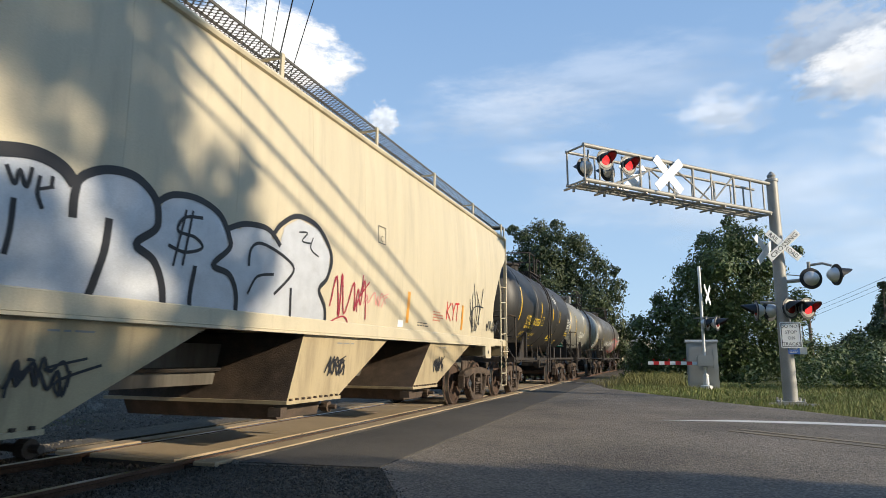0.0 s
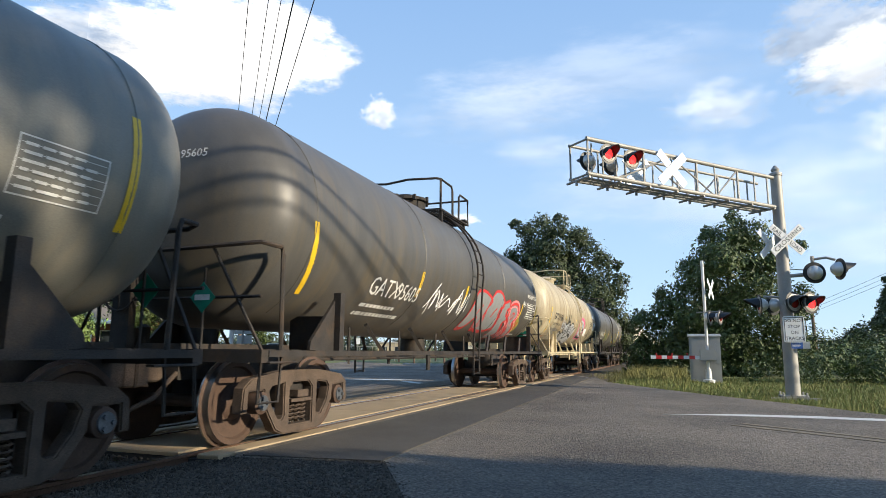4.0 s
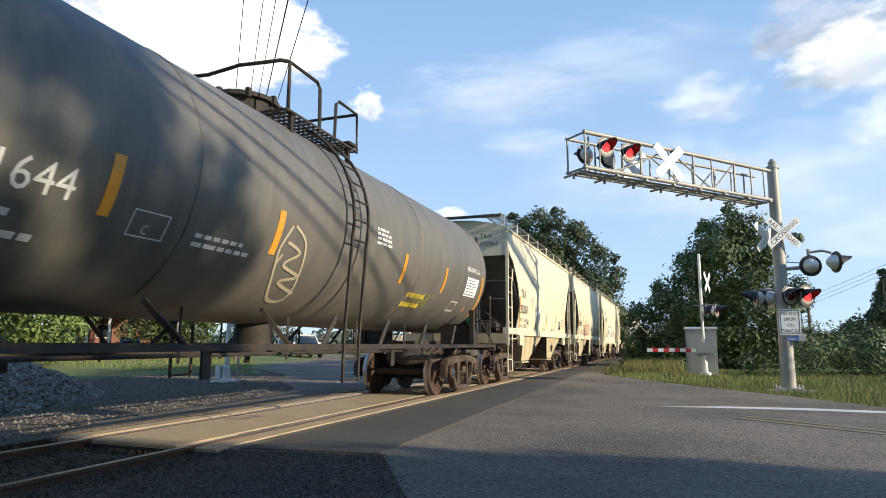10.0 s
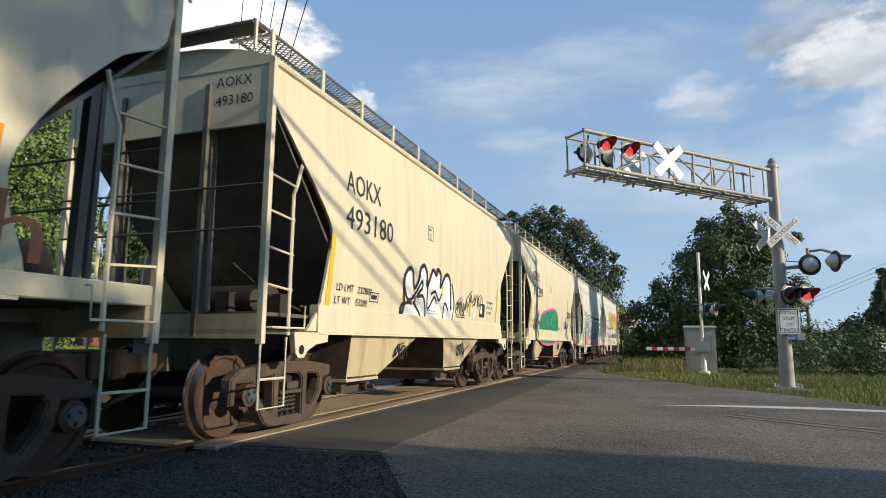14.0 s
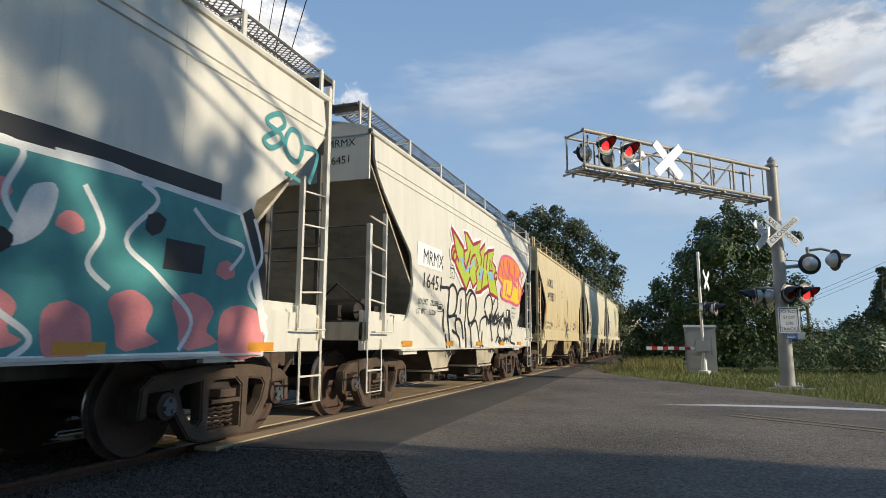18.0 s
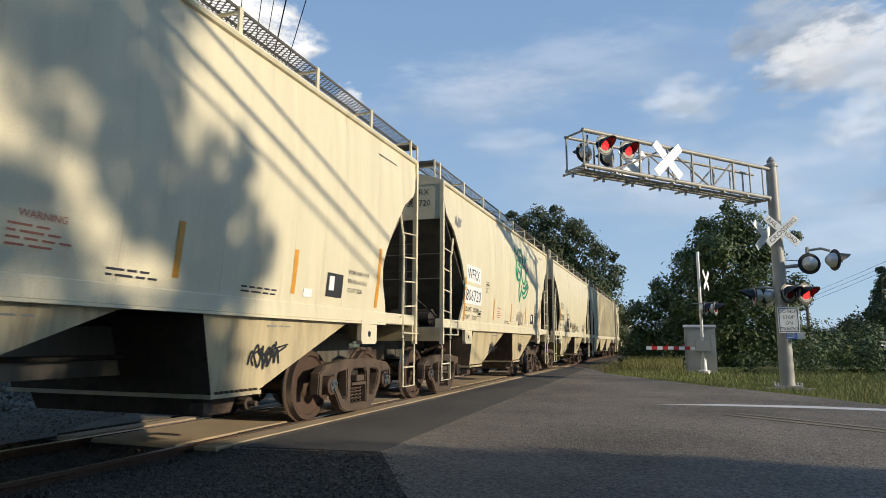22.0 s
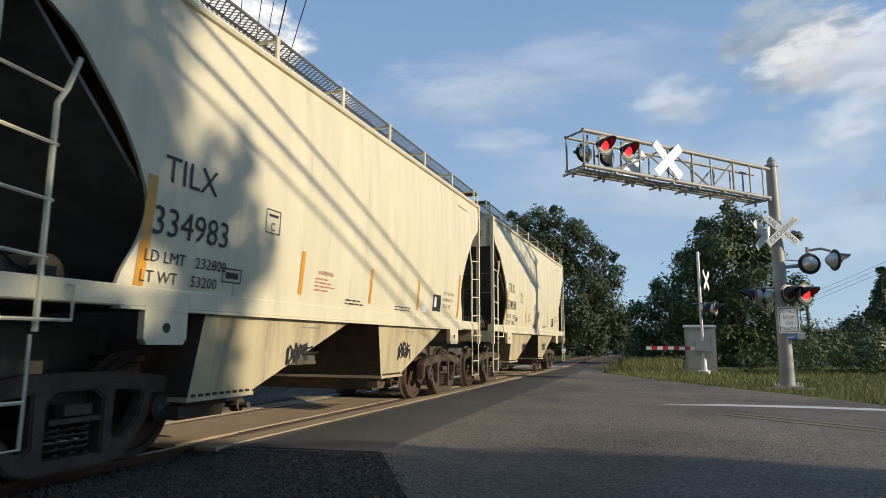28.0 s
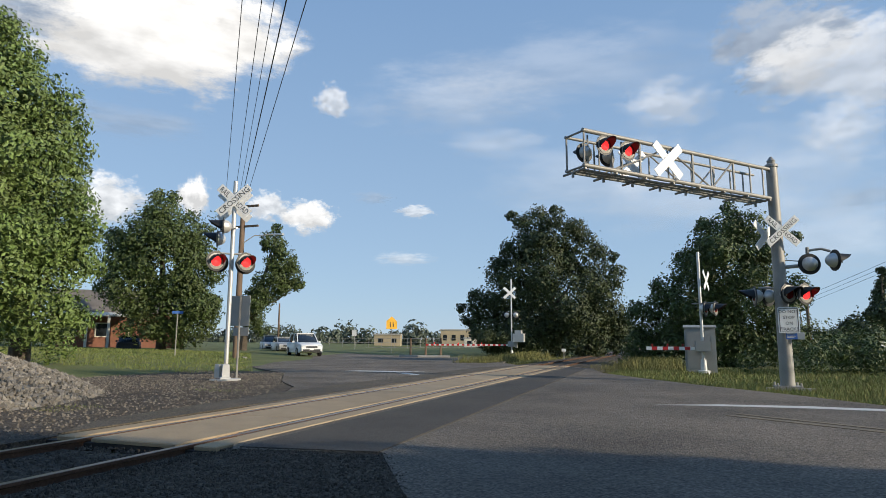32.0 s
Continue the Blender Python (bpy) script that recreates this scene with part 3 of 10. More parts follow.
# ---- marks on car sides ----
class Side:
    """A car's marked side: reach(z) gives the distance from the car's middle; marks lie on it."""

    def __init__(self, car, reach, lift=0.006, lay=(0.0, 1.0)):
        self.car, self.reach, self.lift, self.bins, self.lay = car, reach, lift, {}, lay

    def put(self, key, verts, faces, extra=0.0):
        if key[0] in ("reflector_strip", "placard", "number_panel", "placard_window", "graffiti"):
            key = (*key, len(self.bins))
        vs, fs = self.bins.setdefault(key, ([], []))
        k = len(vs)
        vs += [(self.reach(z) + self.lift + extra, self.lay[0] + self.lay[1] * y, z) for y, z in verts]
        fs += [tuple(i + k for i in f) for f in faces]

    def text(self, s, y, z, size, key=("lettering", "INKBLACK"), stretch=1.0, wide=0.0):
        """Lettering from y on; wide: the width that it fills."""
        v, f = letters(s, size)
        if wide:
            stretch = wide / (max(a for a, b in v) - min(a for a, b in v))
        key = (*key, s + str(len(self.bins)))
        self.put(key, [(y + a * stretch, z + b) for a, b in v], f, 0.002)

    def block(self, y0, y1, z0, z1, key, lean=0.0, extra=0.0):
        n = max(1, int((z1 - z0) / 0.12))
        v = []
        for i in range(n + 1):
            z = z0 + (z1 - z0) * i / n
            v += [(y0 + lean * (z - z0), z), (y1 + lean * (z - z0), z)]
        self.put(key, v, [(2 * i, 2 * i + 1, 2 * i + 3, 2 * i + 2) for i in range(n)], extra)

    def bars(self, y, z, w, rows, key, h=0.035, gap=0.075):
        """Writing too small to read: rows of short bars."""
        key = (*key, str(len(self.bins)))
        for r in range(rows):
            x = y
            while x < y + w * (0.75 + 0.25 * ((r * 7) % 3) / 2):
                k = 0.06 + 0.11 * ((r * 5 + int(x * 31)) % 4) / 3
                self.block(x, x + k, z - r * gap, z - r * gap + h, key)
                x += k + 0.03

    def frame_box(self, y0, y1, z0, z1, key, t=0.012):
        self.block(y0, y1, z0, z0 + t, key)
        self.block(y0, y1, z1 - t, z1, key)
        self.block(y0, y0 + t, z0, z1, key)
        self.block(y1 - t, y1, z0, z1, key)

    def smooth(self, pts, closed=False, n=6):
        out = []
        m = len(pts)
        for i in range(m if closed else m - 1):
            p = [pts[(i + k) % m] if closed else pts[min(max(i + k, 0), m - 1)] for k in (-1, 0, 1, 2)]
            for j in range(n):
                t = j / n
                out.append(tuple(0.5 * (2 * p[1][c] + (p[2][c] - p[0][c]) * t + (2 * p[0][c] - 5 * p[1][c] + 4 * p[2][c] - p[3][c]) * t * t
                                        + (3 * p[1][c] - p[0][c] - 3 * p[2][c] + p[3][c]) * t ** 3) for c in (0, 1)))
        if not closed:
            out.append(pts[-1])
        return out

    def stroke(self, pts, w, key, closed=False, soft=True, extra=0.004):
        q = self.smooth(pts, closed) if soft else list(pts)
        if closed:
            q.append(q[0])
        v, f = [], []
        for i, p in enumerate(q):
            a, b = q[max(i - 1, 0)], q[min(i + 1, len(q) - 1)]
            d = Vector((b[0] - a[0], b[1] - a[1]))
            d = d.normalized() if d.length > 1e-6 else Vector((1, 0))
            v += [(p[0] - d.y * w / 2, p[1] + d.x * w / 2), (p[0] + d.y * w / 2, p[1] - d.x * w / 2)]
        f = [(2 * i, 2 * i + 1, 2 * i + 3, 2 * i + 2) for i in range(len(q) - 1)]
        self.put(key, v, f, extra)

    def fill(self, pts, key, soft=True, extra=0.0, step=0.04):
        """A filled outline, cut in level strips so that it follows a curved side."""
        q = self.smooth(pts, True) if soft else list(pts)
        z, top = min(p[1] for p in q), max(p[1] for p in q)
        v, f = [], []

        def cuts(h):
            xs = []
            for a, b in zip(q, q[1:] + q[:1]):
                if (a[1] <= h) != (b[1] <= h):
                    xs.append(a[0] + (b[0] - a[0]) * (h - a[1]) / (b[1] - a[1]))
            return sorted(xs)
        while z < top:
            e = min(step, top - z)
            lo, hi, mid = cuts(z + 1e-4), cuts(z + e - 1e-4), cuts(z + e / 2)
            if len(lo) != len(mid) or len(hi) != len(mid):
                lo = lo if len(lo) == len(mid) else mid
                hi = hi if len(hi) == len(mid) else mid
            for i in range(0, len(mid) - 1, 2):
                k = len(v)
                v += [(lo[i], z), (lo[i + 1], z), (hi[i + 1], z + e), (hi[i], z + e)]
                f.append((k, k + 1, k + 2, k + 3))
            z += step
        self.put(key, v, f, extra)

    def finish(self):
        for (name, mname, *_), (v, f) in self.bins.items():
            me = bpy.data.meshes.new(name)
            me.from_pydata(v, [], f)
            me.materials.append(MARKS[mname])
            if name == "graffiti":
                bm = bmesh.new()
                bm.from_mesh(me)
                bmesh.ops.remove_doubles(bm, verts=bm.verts[:], dist=0.0015)
                bm.to_mesh(me)
                bm.free()
            ob = new(name, me)
            ob.parent = self.car


MARKS = {"INKBLACK": INKBLACK, "INKWHITE": INKWHITE, "INKYELLOW": INKYELLOW, "INKRED": INKRED, "ORANGE": ORANGE, "YELLOW": YELLOW, "SIGN": SIGNWHITE, **SPRAY}
LB, LW, LY, LR = ("lettering", "INKBLACK"), ("lettering", "INKWHITE"), ("lettering", "INKYELLOW"), ("warning_lettering", "INKRED")
RO, RY = ("reflector_strip", "ORANGE"), ("reflector_strip", "YELLOW")


def G(c):
    return ("graffiti", c)


def tag_scrawl(side, y, z, w, h, color, seed, width=0.03, loops=6):
    """A quick hand-sprayed scrawl of loops and spikes."""
    r = random.Random(seed)
    pts = []
    for i in range(loops * 2 + 1):
        x = y + w * i / (loops * 2)
        up = i % 2
        pts.append((x + r.uniform(-0.3, 0.5) * w / loops, z + (h * r.uniform(0.6, 1.0) if up else h * r.uniform(-0.05, 0.35))))
    side.stroke(pts, width, G(color))
    for _ in range(loops // 2):
        x = y + r.uniform(0, w)
        side.stroke([(x, z + h * r.uniform(-0.1, 0.3)), (x + r.uniform(-0.08, 0.2), z + h * r.uniform(0.4, 0.7)), (x + r.uniform(0.0, 0.35), z + h * r.uniform(0.7, 1.1))], width * 0.8, G(color))


def bubble(side, y, z, w, h, fillc, linec, seed, line=0.05, n=1):
    """Fat rounded letters in outline, one beside another."""
    r = random.Random(seed)
    cw = w / n
    for i in range(n):
        a, b = y + i * cw - 0.04 * cw, y + (i + 1) * cw + 0.06 * cw
        t = z + h * r.uniform(0.88, 1.05)
        kind = i % 4
        if kind == 0:
            p = [(a, z), (a + 0.02, z + h * 0.5), (a + 0.08 * cw, t), (a + 0.55 * cw, t + 0.06 * h), (b, t - 0.12 * h), (b - 0.15 * cw, z + h * 0.55), (b + 0.02, z + 0.1 * h), (b - 0.2 * cw, z - 0.03 * h), (a + 0.55 * cw, z + 0.28 * h), (a + 0.35 * cw, z)]
        elif kind == 1:
            p = [(a, z + 0.05 * h), (a - 0.05 * cw, z + h * 0.6), (a + 0.2 * cw, t), (a + 0.7 * cw, t + 0.04 * h), (b, z + h * 0.75), (b - 0.25 * cw, z + h * 0.62), (b - 0.1 * cw, z + h * 0.3), (b, z + 0.05 * h), (a + 0.5 * cw, z - 0.06 * h)]
        elif kind == 2:
            p = [(a + 0.05 * cw, z), (a, z + h * 0.45), (a + 0.1 * cw, t - 0.05 * h), (a + 0.45 * cw, t), (a + 0.52 * cw, z + h * 0.62), (b - 0.18 * cw, t), (b, t - 0.1 * h), (b, z + h * 0.3), (b - 0.1 * cw, z - 0.02), (a + 0.5 * cw, z + 0.05 * h)]
        else:
            p = [(a, z - 0.02), (a, z + h * 0.55), (a + 0.25 * cw, t), (b - 0.1 * cw, t + 0.02 * h), (b + 0.02, z + h * 0.55), (b - 0.08 * cw, z + 0.02), (a + 0.5 * cw, z - 0.05 * h)]
        if fillc:
            side.fill(p, G(fillc), extra=0.001 + 0.0004 * i)
        if linec:
            side.stroke(p, line, G(linec), closed=True, extra=0.003 + 0.0004 * i)
            side.stroke([(a + 0.45 * cw, z + 0.35 * h), (a + 0.5 * cw, z + 0.5 * h), (a + 0.62 * cw, z + 0.62 * h)], line * 0.8, G(linec), extra=0.003)


# ---- covered hoppers ----
Y0 = -0.54
BX = 1.33  # half width of the bays at their foot


def reach_round(z):
    return float(np.interp(z, (0.9, 1.30, 1.49, 1.8, 2.2, 2.7, 3.2, 3.7, 4.12), (1.43, 1.44, 1.445, 1.475, 1.50, 1.515, 1.51, 1.485, 1.45)))


def reach_flat(z):
    return 1.47


CUTS = {
    "round": ((1.49, 1.16), (1.62, 1.20), (1.9, 1.33), (2.22, 1.36), (2.7, 1.10), (3.12, 0.74), (3.3, 0.56), (3.52, 0.20), (3.8, 0.10), (4.12, 0.0)),
    "angle": ((1.17, 0.95), (1.49, 1.22), (1.62, 1.24), (2.1, 1.32), (2.45, 1.36), (2.9, 0.92), (3.12, 0.66), (3.4, 0.34), (3.66, 0.06), (3.8, 0.04), (4.12, 0.0)),
    "deep": ((0.95, 0.0), (1.38, 0.02), (1.40, 1.38), (1.46, 1.50), (1.75, 1.60), (2.04, 1.62), (2.5, 1.48), (3.0, 0.78), (3.3, 0.42), (3.55, 0.20), (3.75, 0.12), (4.12, 0.14)),
    "rib": ((1.49, 1.42), (2.0, 1.42), (2.43, 1.42), (2.7, 1.10), (3.2, 0.66), (3.5, 0.40), (3.7, 0.20), (3.8, 0.14), (4.12, 0.0)),
}
BODIES = {}


def eased(z, pts):
    """Smooth curve through (z, inset) points."""
    k = max(1, min(len(pts) - 1, sum(1 for q in pts if q[0] < z)))
    p0, p1, p2, p3 = (pts[min(max(k + d, 0), len(pts) - 1)] for d in (-2, -1, 0, 1))
    h = p2[0] - p1[0]
    t = (z - p1[0]) / h
    m1 = (p2[1] - p0[1]) / max(p2[0] - p0[0], 1e-6) * h
    m2 = (p3[1] - p1[1]) / max(p3[0] - p1[0], 1e-6) * h
    return (2 * t ** 3 - 3 * t * t + 1) * p1[1] + (t ** 3 - 2 * t * t + t) * m1 + (3 * t * t - 2 * t ** 3) * p2[1] + (t ** 3 - t * t) * m2


def hopper_meshes(style, span, paint):
    """The body's pieces as (name, mesh), shared by the cars of one kind."""
    key = (style, span, paint.name)
    if key in BODIES:
        return BODIES[key]
    reach = reach_flat if style == "rib" else reach_round
    y1 = span + 0.58
    zs = np.linspace(CUTS[style][0][0], 4.12, 26) if style in ("round", "angle") else [c[0] for c in CUTS[style]]
    cut = [(float(z), float(eased(z, CUTS[style]))) for z in zs]
    out = []

    def add(name, bm, material=paint, smooth=False):
        fix(bm)
        out.append((name, finished(name, bm, material, smooth)))

    def one(name, material=paint, shape=box, *args):
        bm = bmesh.new()
        shape(bm, *args)
        add(name, bm, material)

    def tube(name, pts, r, n=5, material=paint):
        bm = bmesh.new()
        pipe(bm, pts, r, n)
        add(name, bm, material, True)

    # side sheets, with an inner face so that their cut ends have thickness
    for s in (1, -1):
        bm = bmesh.new()
        grids = []
        for inset in (0.0, 0.035):
            rows = []
            for z, e in cut:
                ys = np.linspace(Y0 + e, y1 - e, 9)
                rows.append([bm.verts.new((s * (reach(z) - inset), y, z)) for y in ys])
            for a, b in zip(rows, rows[1:]):
                for i in range(8):
                    bm.faces.new((a[i], a[i + 1], b[i + 1], b[i]))
            grids.append(rows)
        for i in (0, 8):
            for a, b, c, d in zip(grids[0], grids[0][1:], grids[1], grids[1][1:]):
                bm.faces.new((a[i], b[i], d[i], c[i]))
        add("side_sheet", bm, paint, True)
        if style == "rib":
            n = round((y1 - Y0 - 2.8) / 0.75)
            for k in range(n + 1):
                y = Y0 + 1.40 + (y1 - Y0 - 2.8) * k / n
                one("side_rib", paint, box, min(s * 1.462, s * 1.53), max(s * 1.462, s * 1.53), y - 0.045, y + 0.045, 1.49, 4.10)
        else:
            n = 7 if span < 12 else 11
            for k in range(1, n):
                y = Y0 + 1.35 + (y1 - Y0 - 2.7) * k / n
                tube("weld_seam", [(s * (reach(z) - 0.005), y, z) for z in np.linspace(1.5, 4.1, 9)], 0.008, 4)
        if style == "deep":
            for z in (3.62, 3.73):
                tube("seam_ledge", [(s * (reach(z) + 0.004), Y0 + 0.2, z), (s * (reach(z) + 0.004), y1 - 0.2, z)], 0.012, 5)
    # roof with hatches
    bm = bmesh.new()
    arc = [(1.46, 4.10), (1.47, 4.16), (1.42, 4.20), (1.0, 4.33), (0.5, 4.41), (0, 4.44), (-0.5, 4.41), (-1.0, 4.33), (-1.42, 4.20), (-1.47, 4.16), (-1.46, 4.10)]
    a = [bm.verts.new((x, Y0, z)) for x, z in arc]
    b = [bm.verts.new((x, y1, z)) for x, z in arc]
    for i in range(len(arc) - 1):
        bm.faces.new((a[i], a[i + 1], b[i + 1], b[i]))
    bm.faces.new(a)
    bm.faces.new(b)
    add("roof", bm)
    for s in (1, -1):
        tube("eave_rail", [(s * 1.455, Y0, 4.14), (s * 1.455, y1, 4.14)], 0.045, 8)
    for y in np.linspace(Y0 + 1.4, y1 - 1.4, 4 if span < 12 else 6):
        for x in (-0.36, 0.36):
            one("roof_hatch", paint, box, x - 0.3, x + 0.3, y - 0.3, y + 0.3, 4.36, 4.50)
    # end panel over a slope sheet, with posts
    for yy, d in ((Y0, 1), (y1, -1)):
        bm = bmesh.new()
        top = [(1.44, 4.11), (1.0, 4.33), (0.5, 4.41), (0, 4.44), (-0.5, 4.41), (-1.0, 4.33), (-1.44, 4.11), (-1.44, 3.42), (1.44, 3.42)]
        v = [bm.verts.new((x, yy + d * 0.01, z)) for x, z in top]
        w = [bm.verts.new((x, yy + d * 0.05, z)) for x, z in top]
        bm.faces.new(v)
        bm.faces.new(w)
        for i in range(len(top)):
            bm.faces.new((v[i], v[(i + 1) % 9], w[(i + 1) % 9], w[i]))
        add("end_panel", bm)
        # slope sheet and posts: recess shade is painted in along with the dirt
        one("slope_sheet", SHADEGRIME if style != "deep" else BAYGRIME[paint.name], slab, [(yy + d * 0.05, 3.64), (yy + d * 2.3, 1.30), (yy + d * 2.36, 1.30), (yy + d * 0.09, 3.64)], -1.44, 1.44)
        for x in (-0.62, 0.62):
            one("end_post", SHADEGRIME, slab, [(yy + d * 0.04, 3.62), (yy + d * 0.10, 1.30), (yy + d * 0.18, 1.30), (yy + d * 0.14, 3.5)], x - 0.05, x + 0.05)
            one("end_stile", SHADEGRIME, box, x - 0.03, x + 0.03, yy - 0.02, yy + 0.03, 1.1, 3.95)
        for z in (2.72, 2.25):
            tube("end_grab_iron", [(-1.44, yy - d * 0.04, z), (1.44, yy - d * 0.04, z)], 0.013, 5, SHADEGRIME)
    # sills, end platforms, jack pads
    zlo = {"deep": 0.92, "angle": 1.14}.get(style, 1.31)
    for s in (1, -1):
        x0, x1 = sorted((s * 1.34, s * (1.463 if style != "deep" else 1.40)))
        bm = bmesh.new()
        ya, yb = (Y0, y1) if style != "angle" else (0.62, span - 0.62)
        box(bm, x0, x1, ya, yb, zlo + 0.02, 1.50)
        fix(bm)
        bmesh.ops.bevel(bm, geom=[e for e in bm.edges if e.calc_length() > 1.0], offset=0.012, segments=1, affect="EDGES")
        add("side_sill", bm)
        x0, x1 = sorted((s * 1.36, s * 1.475))
        one("sill_flange", paint, box, x0, x1, Y0 + 1.2, y1 - 1.2, zlo, zlo + 0.025)
        for y, d in ((1.15, 1), (span - 1.15, -1)):
            bm = bmesh.new()
            x0, x1 = sorted((s * 1.40, s * 1.468))
            hy, hz, hr = y, 1.17, 0.042
            if style == "angle":
                y -= d * 0.70
                hy, hz, hr = y - d * 0.18, 0.96, 0.055
                slab(bm, [(y + d * c, z) for c, z in ((-0.34, 1.16), (-0.30, 0.92), (-0.24, 0.87), (-0.12, 0.87), (-0.04, 0.95), (0.14, 1.02), (0.40, 1.05), (0.42, 1.16))], x0, x1)
            elif style == "deep":
                slab(bm, [(y - 0.30, 0.86), (y - 0.30, zlo + 0.05), (y + 0.30, zlo + 0.05), (y + 0.30, 0.86)], x0 - s * 0.05, x1 - s * 0.05)
                hy, hz, hr = y - d * 0.52, 1.165, 0.075
            else:
                slab(bm, [(y - 0.20, 1.03), (y - 0.24, 1.08), (y - 0.24, zlo + 0.05), (y + 0.24, zlo + 0.05), (y + 0.24, 1.08), (y + 0.20, 1.03)], x0, x1)
            add("jack_pad", bm)
            bm = bmesh.new()
            hx = 1.405 if style == "deep" else 1.472
            lathe(bm, [(s * (hx - 0.01), hr), (s * hx, hr)], "x", 14, (0, hy, hz))
            add("pad_hole", bm, LAMPBLACK)
    if style == "angle":
        for y in (Y0, y1 - 1.16):
            one("end_platform", SHADEGRIME, box, -1.46, 1.46, y, y + 1.16, 1.13, 1.18)
    one("centre_sill", SHADEGRIME, box, -0.25, 0.25, Y0 + 0.05, y1 - 0.05, 0.72, 1.20)
    for y in (Y0, y1 - 0.12):
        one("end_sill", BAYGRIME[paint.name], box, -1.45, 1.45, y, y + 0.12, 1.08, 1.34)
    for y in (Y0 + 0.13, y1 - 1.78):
        one("shear_plate", SHADEGRIME, box, -1.33, 1.33, y, y + 1.65, 1.33, 1.37)
    # hopper bays with their outlet gates
    if style == "rib":
        bay_list = [(0.9, 4.7, 1.65, 2.75), (4.75, 8.9, 5.05, 6.2), (9.1, 13.4, 8.9, 10.0)]
    elif span > 12:
        bay_list = [(3.6, 6.2, 3.4, 4.6), (7.8, 10.2, 7.6, 8.75), (12.0, 14.4, 11.3, 12.4)]
    else:
        k = span / 9.86
        bay_list = [(1.7 * k, 4.55 * k, 1.60 * k, 2.48 * k), (5.4 * k, 8.25 * k, 5.66 * k, 6.36 * k)]
        if style == "deep":
            bay_list = [(1.7, 3.9, 2.44, 3.2), (4.9, 7.2, 5.31, 6.37)]
        if style == "angle":
            bay_list = [(1.65, 4.5, 1.6, 2.5), (5.3, 8.15, 5.5, 6.4)]
    for a0, a1, b0, b1 in bay_list:
        bm = bmesh.new()
        up = [bm.verts.new(c) for c in ((1.40, a0, 1.34), (1.40, a1, 1.34), (-1.40, a1, 1.34), (-1.40, a0, 1.34))]
        md = [bm.verts.new(c) for c in ((BX, b0, 0.54), (BX, b1, 0.54), (-BX, b1, 0.54), (-BX, b0, 0.54))]
        for i in range(4):
            bm.faces.new((up[i], up[(i + 1) % 4], md[(i + 1) % 4], md[i]))
        bm.faces.new(md)
        fix(bm)
        for f in bm.faces:
            f.material_index = int(abs(f.normal.x) < 0.5)
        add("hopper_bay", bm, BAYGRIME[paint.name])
        out[-1][1].materials.append(RUST)  # slopes between the bays: under-car shade and dirt put in as dark rust colour
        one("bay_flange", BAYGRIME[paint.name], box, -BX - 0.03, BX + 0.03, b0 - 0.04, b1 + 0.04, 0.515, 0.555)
        bm = bmesh.new()
        for i in range(9):
            y = b0 + 0.04 + i * (b1 - b0 - 0.1) / 8
            box(bm, BX - 0.005, BX + 0.035, y, y + 0.03, 0.555, 0.58)
        add("flange_bolts", bm, RUST)  # too small to pick apart
        bm = bmesh.new()
        slab(bm, [(b0 + 0.05, 0.515), (b0 + 0.14, 0.33), (b1 - 0.14, 0.33), (b1 - 0.05, 0.515)], -1.12, 1.12)
        add("outlet_gate", bm, RUST if style != "deep" else DARKIRON)
        tube("gate_shaft", [(-1.2, b1 + 0.12, 0.40), (1.25, b1 + 0.12, 0.40)], 0.03, 8, RUST)
        for x in (-1.1, 1.1):
            bm = bmesh.new()
            lathe(bm, [(x - 0.05, 0.07), (x + 0.05, 0.07)], "x", 10, (0, b1 + 0.12, 0.40))
            add("gate_capstan", bm, RUST)
        one("gate_rack", RUST, box, 1.13, 1.30, b0 - 0.06, b0 + 0.06, 0.38, 0.48)
    # ladders, handholds and stirrup steps at the corners
    for end, yy, d in (("front", Y0, 1), ("rear", y1, -1)):
        for s in (1, -1):
            x = s * 1.46
            bm = bmesh.new()
            if style == "deep":
                box(bm, x - 0.03, x + 0.03, min(yy, yy + d * 0.07), max(yy, yy + d * 0.07), 1.1, 2.75 if end == "front" else 4.3)
                box(bm, x - 0.03, x + 0.03, yy + d * 0.56 - 0.02, yy + d * 0.56 + 0.02, 1.2, 3.0)
            else:
                box(bm, x - 0.035, x + 0.035, min(yy, yy + d * 0.07), max(yy, yy + d * 0.07), 1.03, 4.14)
            add("corner_post", bm)
            if style != "deep":
                tube("ladder_stile", [(x, yy + d * 0.53, 1.12), (x, yy + d * 0.53, 2.72), (x, yy + d * 0.60, 2.86), (x, yy + d * 0.68, 3.12)], 0.022, 6)
            for z in (1.62, 2.02, 2.42, 2.82):
                tube("ladder_rung", [(x + s * 0.01, yy + d * 0.02, z + 0.04), (x + s * 0.01, yy + d * 0.56, z)], 0.014)
            bm = bmesh.new()
            pipe(bm, [(x, yy + d * 0.04, 1.1), (x, yy + d * 0.04, 0.36), (x, yy + d * 0.5, 0.36), (x, yy + d * 0.5, 1.1)], 0.016, 5)
            pipe(bm, [(x, yy + d * 0.04, 0.66), (x, yy + d * 0.5, 0.66)], 0.014, 5)
            add("stirrup_step", bm)
            tube("sill_handhold", [(x + s * 0.03, yy + d * 0.1, 1.2), (x + s * 0.09, yy + d * 0.1, 1.2), (x + s * 0.09, yy + d * 0.72, 1.2), (x + s * 0.09, yy + d * 0.72, 1.45), (x + s * 0.03, yy + d * 0.72, 1.45)], 0.013)
    # brake reservoirs and valves on the end platforms
    iron = DARKIRON
